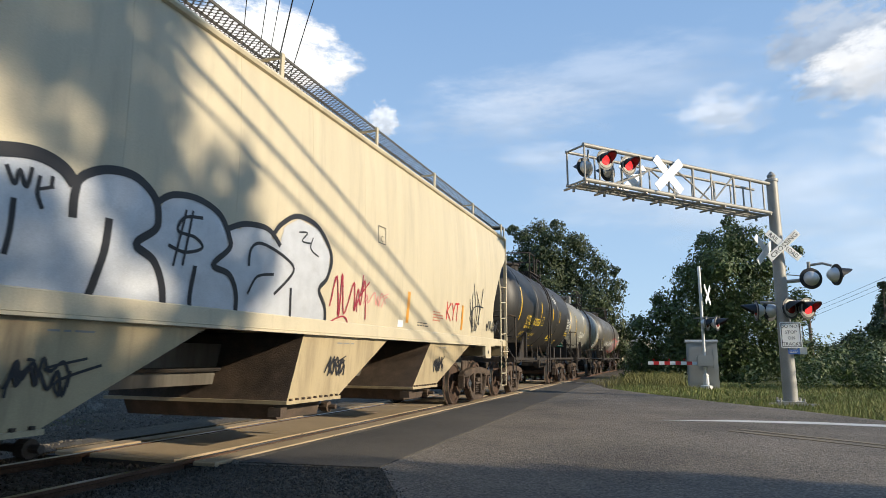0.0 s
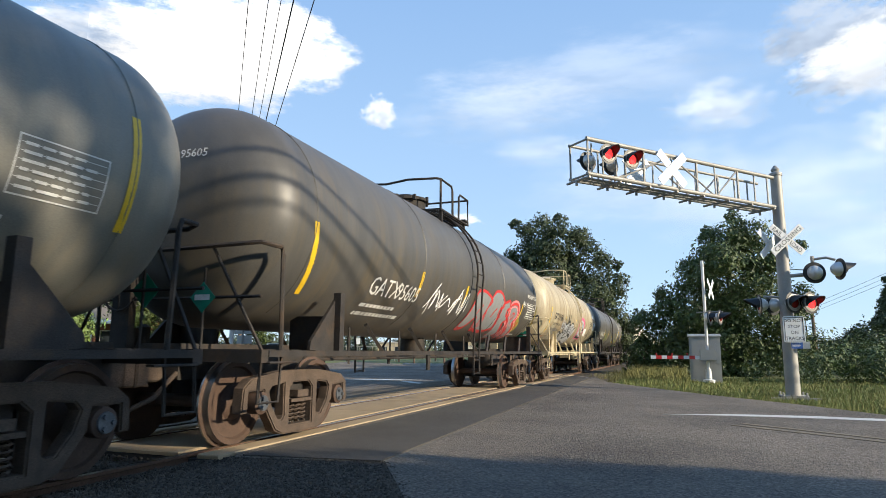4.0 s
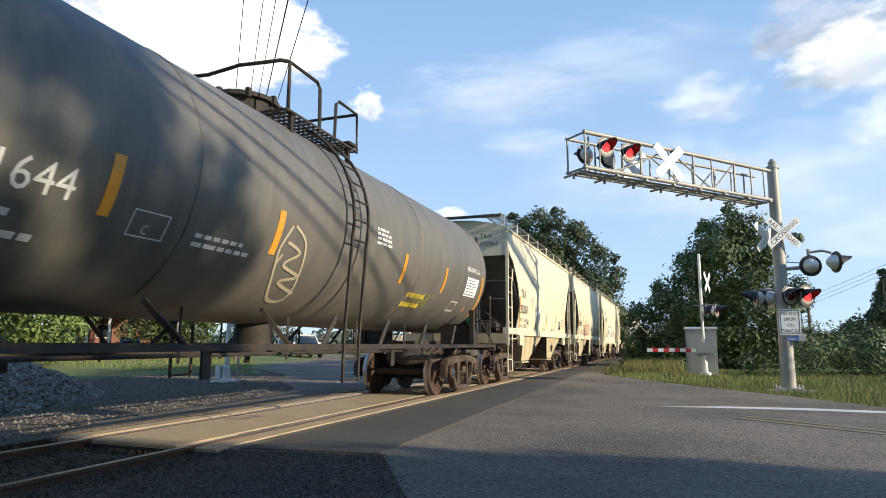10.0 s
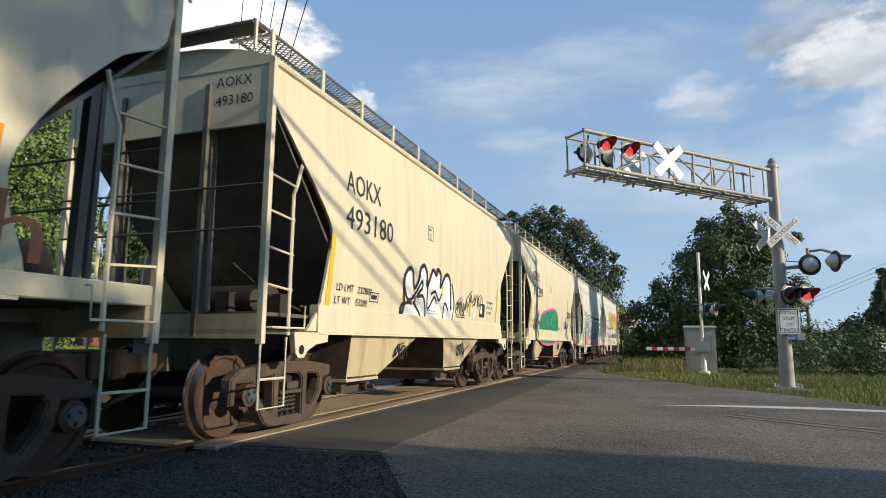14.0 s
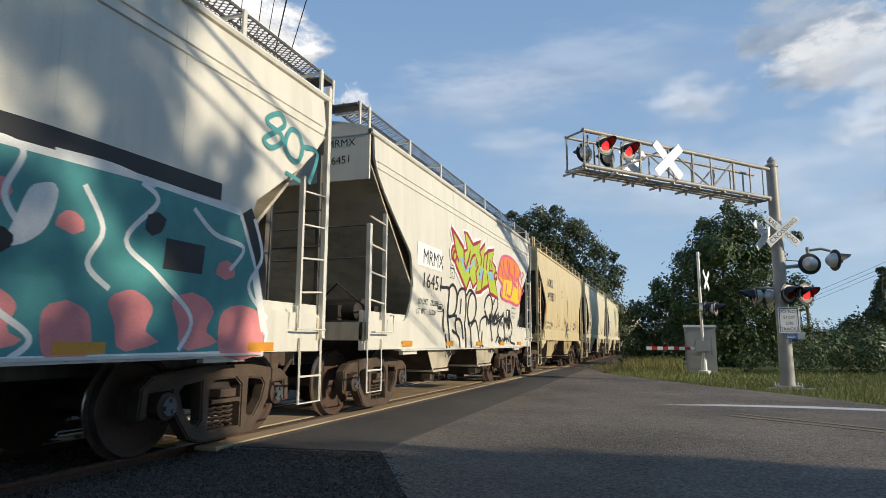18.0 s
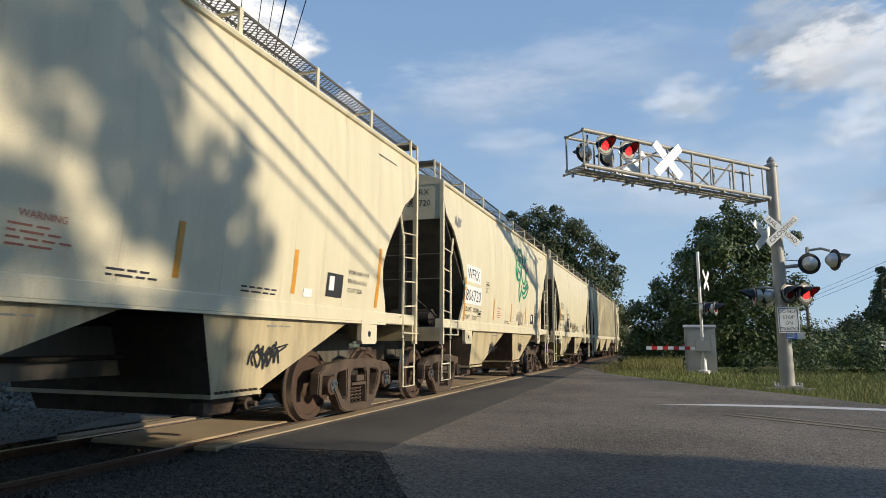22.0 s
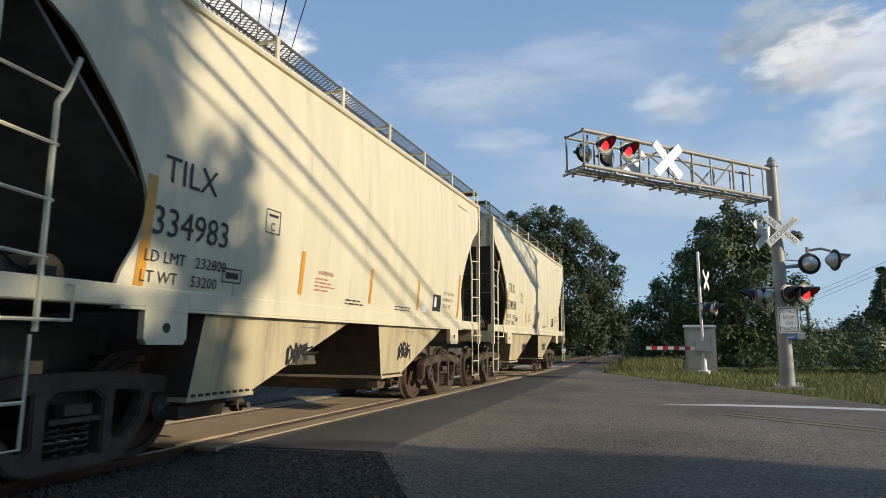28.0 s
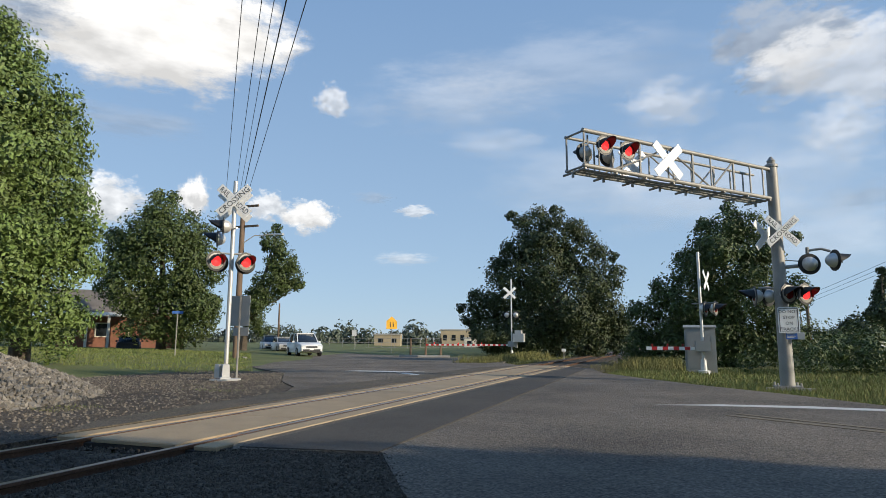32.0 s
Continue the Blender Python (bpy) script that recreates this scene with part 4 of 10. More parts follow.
    for prof, at in (([(-0.55, 0.05), (-0.5, 0.16), (0.4, 0.16), (0.45, 0.05)], (0.5, Y0 + 1.0, 1.58)), ([(0.55, 0.05), (0.6, 0.13), (0.95, 0.13), (1.0, 0.05)], (0.1, Y0 + 0.5, 1.52)),
                     ([(0.6, 0.05), (0.64, 0.20), (1.0, 0.20), (1.04, 0.05)], (0.0, y1 - 0.8, 1.60))):
        bm = bmesh.new()
        lathe(bm, prof, "x", 14, at)
        add("air_reservoir", bm, iron, True)
    for x, y in ((1.0, 0.55), (0.75, 0.35), (1.15, 0.75)):
        one("brake_valve", iron, box, x - 0.09, x + 0.09, Y0 + y - 0.07, Y0 + y + 0.07, 1.37, 1.60)
    tube("brake_hose", [(0.2, Y0 + 0.9, 1.75), (0.7, Y0 + 0.5, 1.95), (1.1, Y0 + 0.6, 1.6), (1.2, Y0 + 1.2, 1.42)], 0.016, 5, iron)
    tube("brake_rod", [(0.3, Y0 + 2.0, 0.9), (0.3, y1 - 2.0, 0.9)], 0.03, 6, iron)
    tube("brake_pipe", [(-0.4, Y0 + 1.0, 1.0), (-0.4, y1 - 1.0, 1.0)], 0.025, 6, iron)
    # running boards: open grating on brackets
    for s in (1, -1):
        bm = bmesh.new()
        for x in (0.86, 1.11, 1.36):
            box(bm, s * x - 0.008, s * x + 0.008, Y0 - 0.22, y1 + 0.22, 4.50, 4.53)
        for lean in (0.34, -0.34):
            for y in np.arange(Y0 - 0.2, y1 + 0.2, 0.075):
                e = min(max(y + lean, Y0 - 0.22), y1 + 0.22)
                z = 4.522 if lean > 0 else 4.514
                v = [bm.verts.new(c) for c in ((s * 0.86, y, z), (s * 1.36, e, z), (s * 1.36, e + 0.022, z), (s * 0.86, y + 0.022, z))]
                bm.faces.new(v)
        add("running_board", bm, MESHIRON)
        for y in np.linspace(Y0 + 0.1, y1 - 0.1, 8 if style != "angle" else 11):
            bm = bmesh.new()
            x0, x1 = sorted((s * 1.37, s * 1.395))
            slab(bm, [(y - 0.03, 4.16), (y + 0.03, 4.16), (y + 0.03, 4.53), (y - 0.03, 4.53)], x0, x1)
            box(bm, min(s * 0.8, s * 1.39), max(s * 0.8, s * 1.39), y - 0.02, y + 0.02, 4.475, 4.50)
            add("running_board_bracket", bm)
        for yy, d in ((Y0, -1), (y1, 1)):
            tube("roof_grab_iron", [(s * 1.38, yy - d * 0.1, 4.15), (s * 1.38, yy - d * 0.1, 4.55)], 0.02)
            tube("roof_grab_iron", [(s * 1.38, yy + d * 0.2, 4.18), (s * 1.38, yy + d * 0.2, 4.52)], 0.02)
    for yy, d in ((Y0, -1), (y1, 1)):
        one("end_walkway", MESHIRON, box, -1.36, 1.36, min(yy, yy + d * 0.25), max(yy, yy + d * 0.25), 4.47, 4.50)
    BODIES[key] = out
    return out


CARS = []


def hopper(F, style, span, paint, label, lay):
    car = thing("covered_hopper", (0, F, 0), label, "railcar", "cars of the freight train")
    CARS.append((car, F))
    m = hopper_meshes(style, span, paint)
    for name, me in m:
        ob = part(name, me, None, car)
        if name == "flange_bolts":
            tagged(ob, kind="stuff")
    running_gear(car, -0.16, span + 0.18, F)
    return car, Side(car, reach_flat if style == "rib" else reach_round, lay=lay)


def marks_hopper(side, road, number, limit, weight, style="round", plate=False, orange=False):
    """The stencilled lettering and reflectors that these cars have in common."""
    y, zt, zn, k = {"round": (0.96, 2.40, 1.94, 0.335), "angle": (1.13, 3.04, 2.55, 0.43), "deep": (1.45, 2.42, 2.00, 0.36)}[style]
    wr, wn = {"round": (0.66, 0.93 if len(number) < 7 else 1.0), "angle": (1.06, 1.50), "deep": (1.02, 0.90)}[style]
    keep, side.lay = side.lay, (0.0, 1.0)
    strip = RY if style == "angle" and not orange else RO
    if plate:
        side.block(y - 0.06, y + 0.98, zt - 0.06, zt + 0.30, ("number_panel", "SIGN"))
        side.block(y - 0.14, y + 1.10, zn - 0.07, zn + 0.32, ("number_panel", "SIGN"))
        wr, wn = 0.88, 1.08
    side.text(road, y, zt, k, LB, wide=wr)
    side.text(number, y - (0.08 if style == "round" else 0.0), zn, k * 1.05, LB, wide=wn)
    side.text("LD LMT   " + limit, y - 0.12, 1.71, 0.14, LB)
    side.text("LT WT    " + weight, y - 0.14, 1.54, 0.14, LB)
    for s, z in ((road, 3.96 if style != "deep" else 4.0), (number, 3.74)):
        v, f = letters(s, 0.17)
        me = bpy.data.meshes.new("lettering")
        me.from_pydata([(0.72 + x, Y0 + 0.004, z - 0.06 + h) for x, h in v], [], f)
        me.materials.append(INKBLACK)
        part("lettering", me, None, side.car)
    if style != "deep":
        side.block(0.78, 0.88, 1.50, 2.42, strip, 0.03)
    cy, cz = (2.40, 2.20) if style == "round" else (4.14, 2.85) if style == "angle" else (2.90, 2.30)
    side.frame_box(cy, cy + 0.26, cz, cz + 0.26, LB)
    side.bars(cy + 0.05, cz + 0.18, 0.12, 1, LB, 0.03)
    side.text("C", cy + 0.08, cz + 0.03, 0.13, LB)
    side.frame_box(y + 0.85, y + 1.13, 1.62, 1.76, LB)
    side.block(y + 0.9, y + 1.08, 1.66, 1.72, LB)
    if style != "deep":
        for yy in (3.12, 4.92, 6.72):
            side.block(yy, yy + 0.075, 1.60, 2.1, strip, 0.03)
        side.block(8.86, 8.95, 1.55, 2.42, strip, 0.06)
        side.text("WARNING", 3.52, 1.87, 0.075, LR)
        side.bars(3.46, 1.81, 0.42, 4, LR, 0.016, 0.045)
        side.bars(4.25, 1.60, 0.5, 2, LB, 0.018, 0.045)
        side.bars(5.85, 1.60, 0.7, 2, LB, 0.018, 0.045)
    side.block(6.98, 7.16, 1.58, 1.68, ("placard", "SIGN"))
    side.block(7.48, 7.88, 1.62, 1.92, ("placard", "INKBLACK"), 0.02)
    side.block(7.54, 7.66, 1.70, 1.88, ("placard_window", "SIGN"), 0.02, 0.002)
    for k, s in enumerate(("EXW 10-8 H 9-3", "EW 8-6 H 15-0", "CU FT 3281")):
        side.text(s, 8.02, 1.95 - 0.12 * k, 0.085, LB)
    if style == "round":
        side.bars(8.9, 3.85, 0.8, 1, LB, 0.02)
    side.lay = keep


def reach_bay(z):
    return BX + (z - 0.54) / 0.80 * (1.40 - BX)


def bay_tags(car, seed, big=False, ys=(3.06, 6.17)):
    """Old black stencils and tags on the sloping bay sides."""
    s = Side(car, reach_bay, 0.006)
    for k, y in enumerate(ys):
        tag_scrawl(s, y, 0.78, 0.7 if big else 0.5, 0.22, "black", seed * 7 + k, 0.028, 5)
        tag_scrawl(s, y + 0.05, 0.90, 0.38, 0.16, "black", seed * 9 + k, 0.025, 4)
        s.bars(y + 0.25, 1.22, 0.5, 1, ("lettering", "grey"), 0.015)
    s.finish()

# ---- tank cars ----
TR, TZ = 1.41, 2.72
HEAD = 0.27  # where the leading head meets the shell


def reach_tank(z):
    return math.sqrt(max(0.05, TR * TR - (z - TZ) ** 2))


def reach_small(z):
    return math.sqrt(max(0.05, 1.33 * 1.33 - (z - 2.62) ** 2))


TANKS = {}


def tank_meshes(span, paint, trim, shift, small):
    """The tank's pieces as (name, mesh), shared by the cars of one kind."""
    key = (span, paint.name, trim.name, shift, small)
    if key in TANKS:
        return TANKS[key]
    out = []
    TR, TZ = (1.33, 2.62) if small else (1.41, 2.72)

    def add(name, bm, material=trim, smooth=False):
        out.append((name, finished(name, fix(bm), material, smooth)))

    def one(name, shape, *args, material=trim):
        bm = bmesh.new()
        shape(bm, *args)
        add(name, bm, material, shape is pipe)

    bm = bmesh.new()
    a, b, d = HEAD, span + (0.14 if span < 12 else -0.22), 0.72
    e0, e1 = -0.45, span + 0.74
    prof = [(a - d * math.sin(t), TR * math.cos(t) ** 0.66 + 0.001) for t in np.linspace(1.57, 0.0, 15)]
    prof += [(a + (b - a) * k / 8, TR) for k in range(1, 8)]
    prof += [(b + d * math.sin(t), TR * math.cos(t) ** 0.66 + 0.001) for t in np.linspace(0.0, 1.57, 15)]
    lathe(bm, prof, "y", 56, (0, 0, TZ))
    add("tank_shell", bm, paint, True)
    for y in (a + 0.25, span * 0.3, span * 0.5, span * 0.7, b - 0.25):
        pts = [(TR * 1.002 * math.sin(t), y, TZ + TR * 1.002 * math.cos(t)) for t in np.linspace(-2.6, 2.6, 40)]
        one("weld_band", pipe, pts, 0.010, 4, material=paint)
    # underframe: stub sills, saddles, side rails
    for y0, y1 in ((e0, 2.0), (span - 1.9, e1)):
        one("stub_sill", box, -0.32, 0.32, y0, y1, 0.72, 1.12)
    for y in (e0, e1 - 0.12):
        one("end_sill", box, -1.40, 1.40, y, y + 0.12, 0.92, 1.06)
    for y in (e0 + 0.12, e1 - 0.88):
        bm = bmesh.new()
        for x in np.linspace(-1.3, 1.3, 27):
            box(bm, x - 0.006, x + 0.006, y, y + 0.76, 1.03, 1.06)
        for k in range(5):
            box(bm, -1.32, 1.32, y + 0.18 * k, y + 0.18 * k + 0.015, 1.03, 1.058)
        add("end_platform", bm)
    for y, d in ((1.26, -1), (span - 1.02, 1)):
        for s in (1, -1):
            bm = bmesh.new()
            x0, x1 = sorted((s * 0.6, s * 1.30))
            slab(bm, [(y - 0.02, 1.0), (y + 0.02, 1.0), (y + 0.02, 1.50), (y - 0.02, 1.50)], x0, x1)
            box(bm, min(s * 1.28, s * 1.385), max(s * 1.28, s * 1.385), y - 0.055, y + 0.055, 1.0, 1.80)
            add("saddle", bm)
            one("saddle_gusset", slab, [(y + d * 0.03, 1.02), (y + d * 0.62, 1.06), (y + d * 0.60, 1.16), (y + d * 0.03, 1.72)], s * 1.26, s * 1.30)
    for s in (1, -1):
        one("side_rail", box, min(s * 1.33, s * 1.41), max(s * 1.33, s * 1.41), e0 + 0.12, e1 - 0.12, 0.98, 1.05)
        n = 5 if span < 12 else 7
        for i in range(n):
            y = 2.1 + (span - 4.2) * i / (n - 1)
            e = 0.45 if y < span / 2 else -0.45
            one("rail_brace", pipe, [(s * 1.37, y + e, 1.03), (s * 1.30, y, 1.42)], 0.035, 4)
    # ladders, platform, rails on top
    yl = span * 0.515 + shift - (0.36 if span == 10.0 else 0.0)
    ym = span * 0.515 + shift * 1.25
    p0, p1, zt = ym - 1.05, ym + 0.90, TZ + TR
    for s in (1, -1):
        bm = bmesh.new()
        ang = np.linspace(1.75, 0.45, 9)
        for y in (yl - 0.21, yl + 0.21):
            pts = [(s * 1.42, y, 0.55), (s * 1.42, y, 1.1)] + [(s * (TR + 0.12) * math.sin(t), y, TZ + (TR + 0.12) * math.cos(t)) for t in ang]
            pipe(bm, pts, 0.024, 5)
        for z in (0.58, 0.86):
            pipe(bm, [(s * 1.42, yl - 0.21, z), (s * 1.42, yl + 0.21, z)], 0.014, 4)
        for t in np.linspace(1.75, 0.5, 8):
            x, z = s * (TR + 0.12) * math.sin(t), TZ + (TR + 0.12) * math.cos(t)
            pipe(bm, [(x, yl - 0.21, z), (x, yl + 0.21, z)], 0.014, 4)
        add("ladder", bm)
        bm = bmesh.new()
        for x in np.linspace(0.55, 0.95, 6):
            box(bm, s * x - 0.008, s * x + 0.008, p0, p1, zt - 0.10, zt - 0.07)
        for y in np.arange(p0, p1, 0.12):
            box(bm, min(s * 0.55, s * 0.95), max(s * 0.55, s * 0.95), y, y + 0.012, zt - 0.10, zt - 0.075)
        for y in (p0 + 0.2, p1 - 0.2):
            x0, x1 = sorted((s * 0.86, s * 0.92))
            slab(bm, [(y - 0.03, zt - 0.55), (y + 0.03, zt - 0.55), (y + 0.03, zt - 0.08), (y - 0.03, zt - 0.08)], x0, x1)
        add("platform", bm)
        x = s * 0.93
        bm = bmesh.new()
        pipe(bm, [(x, ym - 0.98, zt - 0.1), (x, ym - 0.98, zt + 0.58), (x, ym - 0.30, zt + 0.58), (x, ym - 0.22, zt + 0.50), (x, ym - 0.20, zt - 0.1)], 0.026, 6)
        pipe(bm, [(x, ym + 0.22, zt - 0.1), (x, ym + 0.24, zt + 0.46), (x, ym + 0.32, zt + 0.53), (x, p1, zt + 0.53), (x, p1 + 0.02, zt - 0.1)], 0.024, 6)
        add("platform_handrail", bm, trim, True)
    one("cross_walk", box, -0.95, 0.95, p1 - 0.25, p1, zt - 0.02, zt + 0.02)
    one("cross_rail", pipe, [(-0.93, p1, zt + 0.53), (0.93, p1, zt + 0.53)], 0.024, 6)
    one("cross_rail", pipe, [(0.93, ym - 0.98, zt + 0.58), (0.85, ym - 1.06, zt + 0.58), (0.2, ym - 1.08, zt + 0.60), (-0.3, ym - 1.08, zt + 0.54), (-0.85, ym - 1.06, zt + 0.58), (-0.93, ym - 0.98, zt + 0.58)], 0.026, 6)
    bm = bmesh.new()
    lathe(bm, [(zt - 0.1, 0.44), (zt + 0.16, 0.44), (zt + 0.18, 0.50), (zt + 0.24, 0.50), (zt + 0.28, 0.36), (zt + 0.34, 0.2)], "z", 20, (0, ym - 0.7, 0))
    add("manway", bm)
    if small:
        bm = bmesh.new()
        box(bm, -0.30, 0.52, ym - 0.98, ym - 0.28, zt - 0.05, zt + 0.36)
        fix(bm)
        bmesh.ops.bevel(bm, geom=bm.edges[:], offset=0.03, segments=2, affect="EDGES")
        add("valve_housing", bm, paint)
    for k in range(8):
        t = k * math.pi / 4
        one("manway_bolt", box, 0.5 * math.cos(t) - 0.03, 0.5 * math.cos(t) + 0.03, ym - 0.7 + 0.5 * math.sin(t) - 0.03, ym - 0.7 + 0.5 * math.sin(t) + 0.03, zt + 0.15, zt + 0.27)
    # end handrails, steps, brake gear
    for yy, d in ((e0, 1), (e1, -1)):
        for s in (1, -1):
            x = s * 1.36
            bm = bmesh.new()
            pipe(bm, [(x, yy + d * 0.40, 1.0), (x, yy + d * 0.36, 2.12), (x, yy + d * 0.33, 2.20), (x - s * 0.08, yy + d * 0.06, 2.22), (x - s * 0.25, yy - d * 0.02, 2.20), (0, yy - d * 0.02, 2.18)], 0.026, 6)
            pipe(bm, [(x, yy + d * 0.05, 1.05), (s * 0.70, yy - d * 0.01, 2.18)], 0.020, 5)
            add("end_handrail", bm, trim, True)
            bm = bmesh.new()
            pipe(bm, [(x, yy + d * 0.06, 1.0), (x, yy + d * 0.02, 0.50), (x, yy + d * 0.38, 0.50), (x, yy + d * 0.42, 1.0)], 0.020, 5)
            add("stirrup_step", bm)
            one("end_handhold", pipe, [(x, yy + d * 0.1, 0.92), (x + s * 0.07, yy + d * 0.1, 0.92), (x + s * 0.07, yy + d * 0.6, 0.92), (x, yy + d * 0.6, 0.92)], 0.013, 5)
        one("end_rail", pipe, [(-1.36, yy, 1.62), (1.36, yy, 1.62)], 0.018, 6)
    # hand brake wheel and valve on the leading platform
    bm = bmesh.new()
    ring = [(-0.55 + 0.26 * math.cos(t), e0 - 0.07, 1.75 + 0.26 * math.sin(t)) for t in np.linspace(0, 6.283, 21)]
    pipe(bm, ring, 0.016, 5)
    for t in (0.5, 2.6, 4.7):
        pipe(bm, [(-0.55, e0 - 0.07, 1.75), (-0.55 + 0.26 * math.cos(t), e0 - 0.07, 1.75 + 0.26 * math.sin(t))], 0.012, 4)
    add("brake_wheel", bm)
    one("brake_stand", box, -0.68, -0.42, e0 - 0.04, e0 + 0.06, 1.03, 1.95)
    one("brake_valve", box, -1.24, -1.02, 0.05, 0.28, 1.06, 1.32)
    bm = bmesh.new()
    lathe(bm, [(1.06, 0.08), (1.34, 0.08), (1.38, 0.03)], "z", 12, (-1.10, 0.42, 0))
    add("valve_dome", bm, trim, True)
    for y in (span * 0.32, span * 0.62):
        for s in (1, -1):
            one("rail_bracket", box, min(s * 1.34, s * 1.37), max(s * 1.34, s * 1.37), y - 0.06, y + 0.06, 0.72, 0.985)
    for s in (1, -1):
        one("brake_pipe", pipe, [(s * 0.55, 1.7, 0.92), (s * 0.55, span - 1.7, 0.92)], 0.026, 6)
        for y in np.linspace(3.0, span - 3.0, 5):
            one("pipe_clip", pipe, [(s * 0.55, y, 0.84), (s * 0.55, y, 1.50)], 0.02, 4)
    bm = bmesh.new()
    lathe(bm, [(-0.5, 0.1), (-0.45, 0.17), (0.45, 0.17), (0.5, 0.1)], "y", 12, (0.55, span - 2.6, 0.82))
    add("air_reservoir", bm, trim, True)
    bm = bmesh.new()
    lathe(bm, [(0.92, 0.30), (1.34, 0.26)], "z", 14, (0, span * 0.5, 0))
    add("bottom_outlet", bm, trim, True)
    TANKS[key] = out
    return out


def tank_car(F, span, paint, trim, label, shift=0.0, head="", ink="INKWHITE", lay=(0.0, 1.0), small=False):
    car = thing("tank_car", (0, F, 0), label, "railcar", "cars of the freight train")
    CARS.append((car, F))
    m = tank_meshes(span, paint, trim, shift, small)
    for name, me in m:
        part(name, me, None, car)
    running_gear(car, 0.0, span, F)
    if head:
        v, f = letters(head, 0.15)
        rc, zc = (1.33, 2.62) if small else (TR, TZ)
        pts = []
        for x, z in v:
            x, z = x - 0.35, zc + 0.56 + z
            t = math.acos(min(1.0, math.hypot(x, z - zc) / rc) ** (1 / 0.66))
            pts.append((x, HEAD - 0.72 * math.sin(t) - 0.008, z))
        me = bpy.data.meshes.new("lettering")
        me.from_pydata(pts, [], f)
        me.materials.append(MARKS[ink])
        part("lettering", me, None, car)
        # hazard diamond on the end rail
        for y, d in ((-0.49, -1), (span + 0.78, 1)):
            bm = bmesh.new()
            q = [bm.verts.new((0.62 + dx, y, 1.62 + dz)) for dx, dz in ((0.17, 0), (0, 0.17), (-0.17, 0), (0, -0.17))]
            bm.faces.new(q)
            fix(bm)
            bmesh.ops.solidify(bm, geom=bm.faces[:], thickness=0.006)
            pl = part("placard", fix(bm), MARKS["green"], car, "green diamond placard")
            bm = bmesh.new()
            box(bm, 0.52, 0.72, min(y + d * 0.006, y + d * 0.012), max(y + d * 0.006, y + d * 0.012), 1.59, 1.65)
            part("print", fix(bm), INKWHITE, pl)
            one_post = bmesh.new()
            pipe(one_post, [(0.62, y - d * 0.02, 1.0), (0.62, y - d * 0.02, 1.95)], 0.016, 5)
            part("placard_post", fix(one_post), trim, car)
    return car, Side(car, reach_small if small else reach_tank, lay=lay)


# ---- the train, first car to last ----
H1, H2 = 9.86, 10.05
car, side = hopper(-1.4, "round", 16.7, GREYGREEN, "grey-cream covered hopper with a big silver bubble graffiti piece", lay=(-0.02, 1.008))
side.frame_box(9.42, 9.68, 2.7, 2.96, LB)
side.text("C", 9.50, 2.73, 0.13, LB)
side.block(10.6, 10.7, 1.60, 2.1, RO, 0.03)
side.block(13.4, 13.5, 1.60, 2.1, RO, 0.03)
side.block(10.3, 10.5, 1.52, 1.63, ("placard", "SIGN"))
side.bars(11.1, 1.62, 0.5, 2, LB, 0.018, 0.045)
side.bars(11.8, 1.85, 0.5, 4, LR, 0.02, 0.05)
side.fill([(3.81, 2.24), (4.01, 2.33), (4.23, 2.36), (4.44, 2.32), (4.52, 2.24), (4.58, 2.33), (4.78, 2.43), (5.04, 2.44), (5.25, 2.33), (5.33, 2.30), (5.44, 2.40), (5.74, 2.44), (6.05, 2.36), (6.19, 2.24), (6.43, 2.34), (6.80, 2.36), (7.02, 2.24), (7.10, 2.47), (7.36, 2.61), (7.79, 2.57), (8.09, 2.31), (8.07, 2.02), (7.90, 1.83), (8.08, 1.64), (8.13, 1.35), (6.44, 1.34), (5.47, 1.33), (4.84, 1.34), (4.18, 1.34), (3.97, 1.34)], G("silver"), soft=False)
side.stroke([(3.81, 2.28), (4.00, 2.35), (4.23, 2.39), (4.42, 2.35), (4.53, 2.26)], 0.1, G("black"))
side.stroke([(4.55, 2.02), (4.54, 2.20), (4.58, 2.33), (4.78, 2.44), (5.04, 2.46), (5.26, 2.34), (5.32, 2.16), (5.29, 2.07), (5.13, 1.93), (5.32, 1.83), (5.44, 1.66), (5.49, 1.47), (5.45, 1.32)], 0.07, G("black"))
side.stroke([(5.27, 2.29), (5.44, 2.41), (5.74, 2.45), (6.05, 2.37), (6.21, 2.18), (6.22, 2.07), (6.03, 1.89), (6.26, 1.83), (6.40, 1.65), (6.43, 1.36)], 0.06, G("black"))
side.stroke([(6.17, 2.26), (6.43, 2.36), (6.80, 2.38), (7.04, 2.24)], 0.06, G("black"))
side.stroke([(6.90, 2.34), (7.04, 2.49), (7.35, 2.64), (7.79, 2.59), (8.12, 2.31), (8.07, 2.02), (7.90, 1.85), (8.08, 1.64), (8.13, 1.35)], 0.06, G("black"))
side.stroke([(4.85, 2.08), (4.85, 1.85), (4.80, 1.59), (4.76, 1.40), (4.80, 1.34)], 0.07, G("black"))
side.stroke([(5.80, 1.85), (5.79, 1.55), (5.86, 1.35)], 0.05, G("black"))
side.stroke([(7.31, 1.81), (7.38, 1.37)], 0.04, G("black"))
side.stroke([(6.54, 1.95), (6.55, 2.13), (6.72, 2.21), (7.14, 2.13), (7.33, 2.00), (7.01, 1.71)], 0.035, G("black"))
side.stroke([(6.57, 1.67), (6.69, 1.86), (6.97, 1.92)], 0.03, G("black"))
side.stroke([(5.62, 2.32), (5.54, 1.81)], 0.025, G("black"))
side.stroke([(5.70, 2.33), (5.65, 1.83)], 0.025, G("black"))
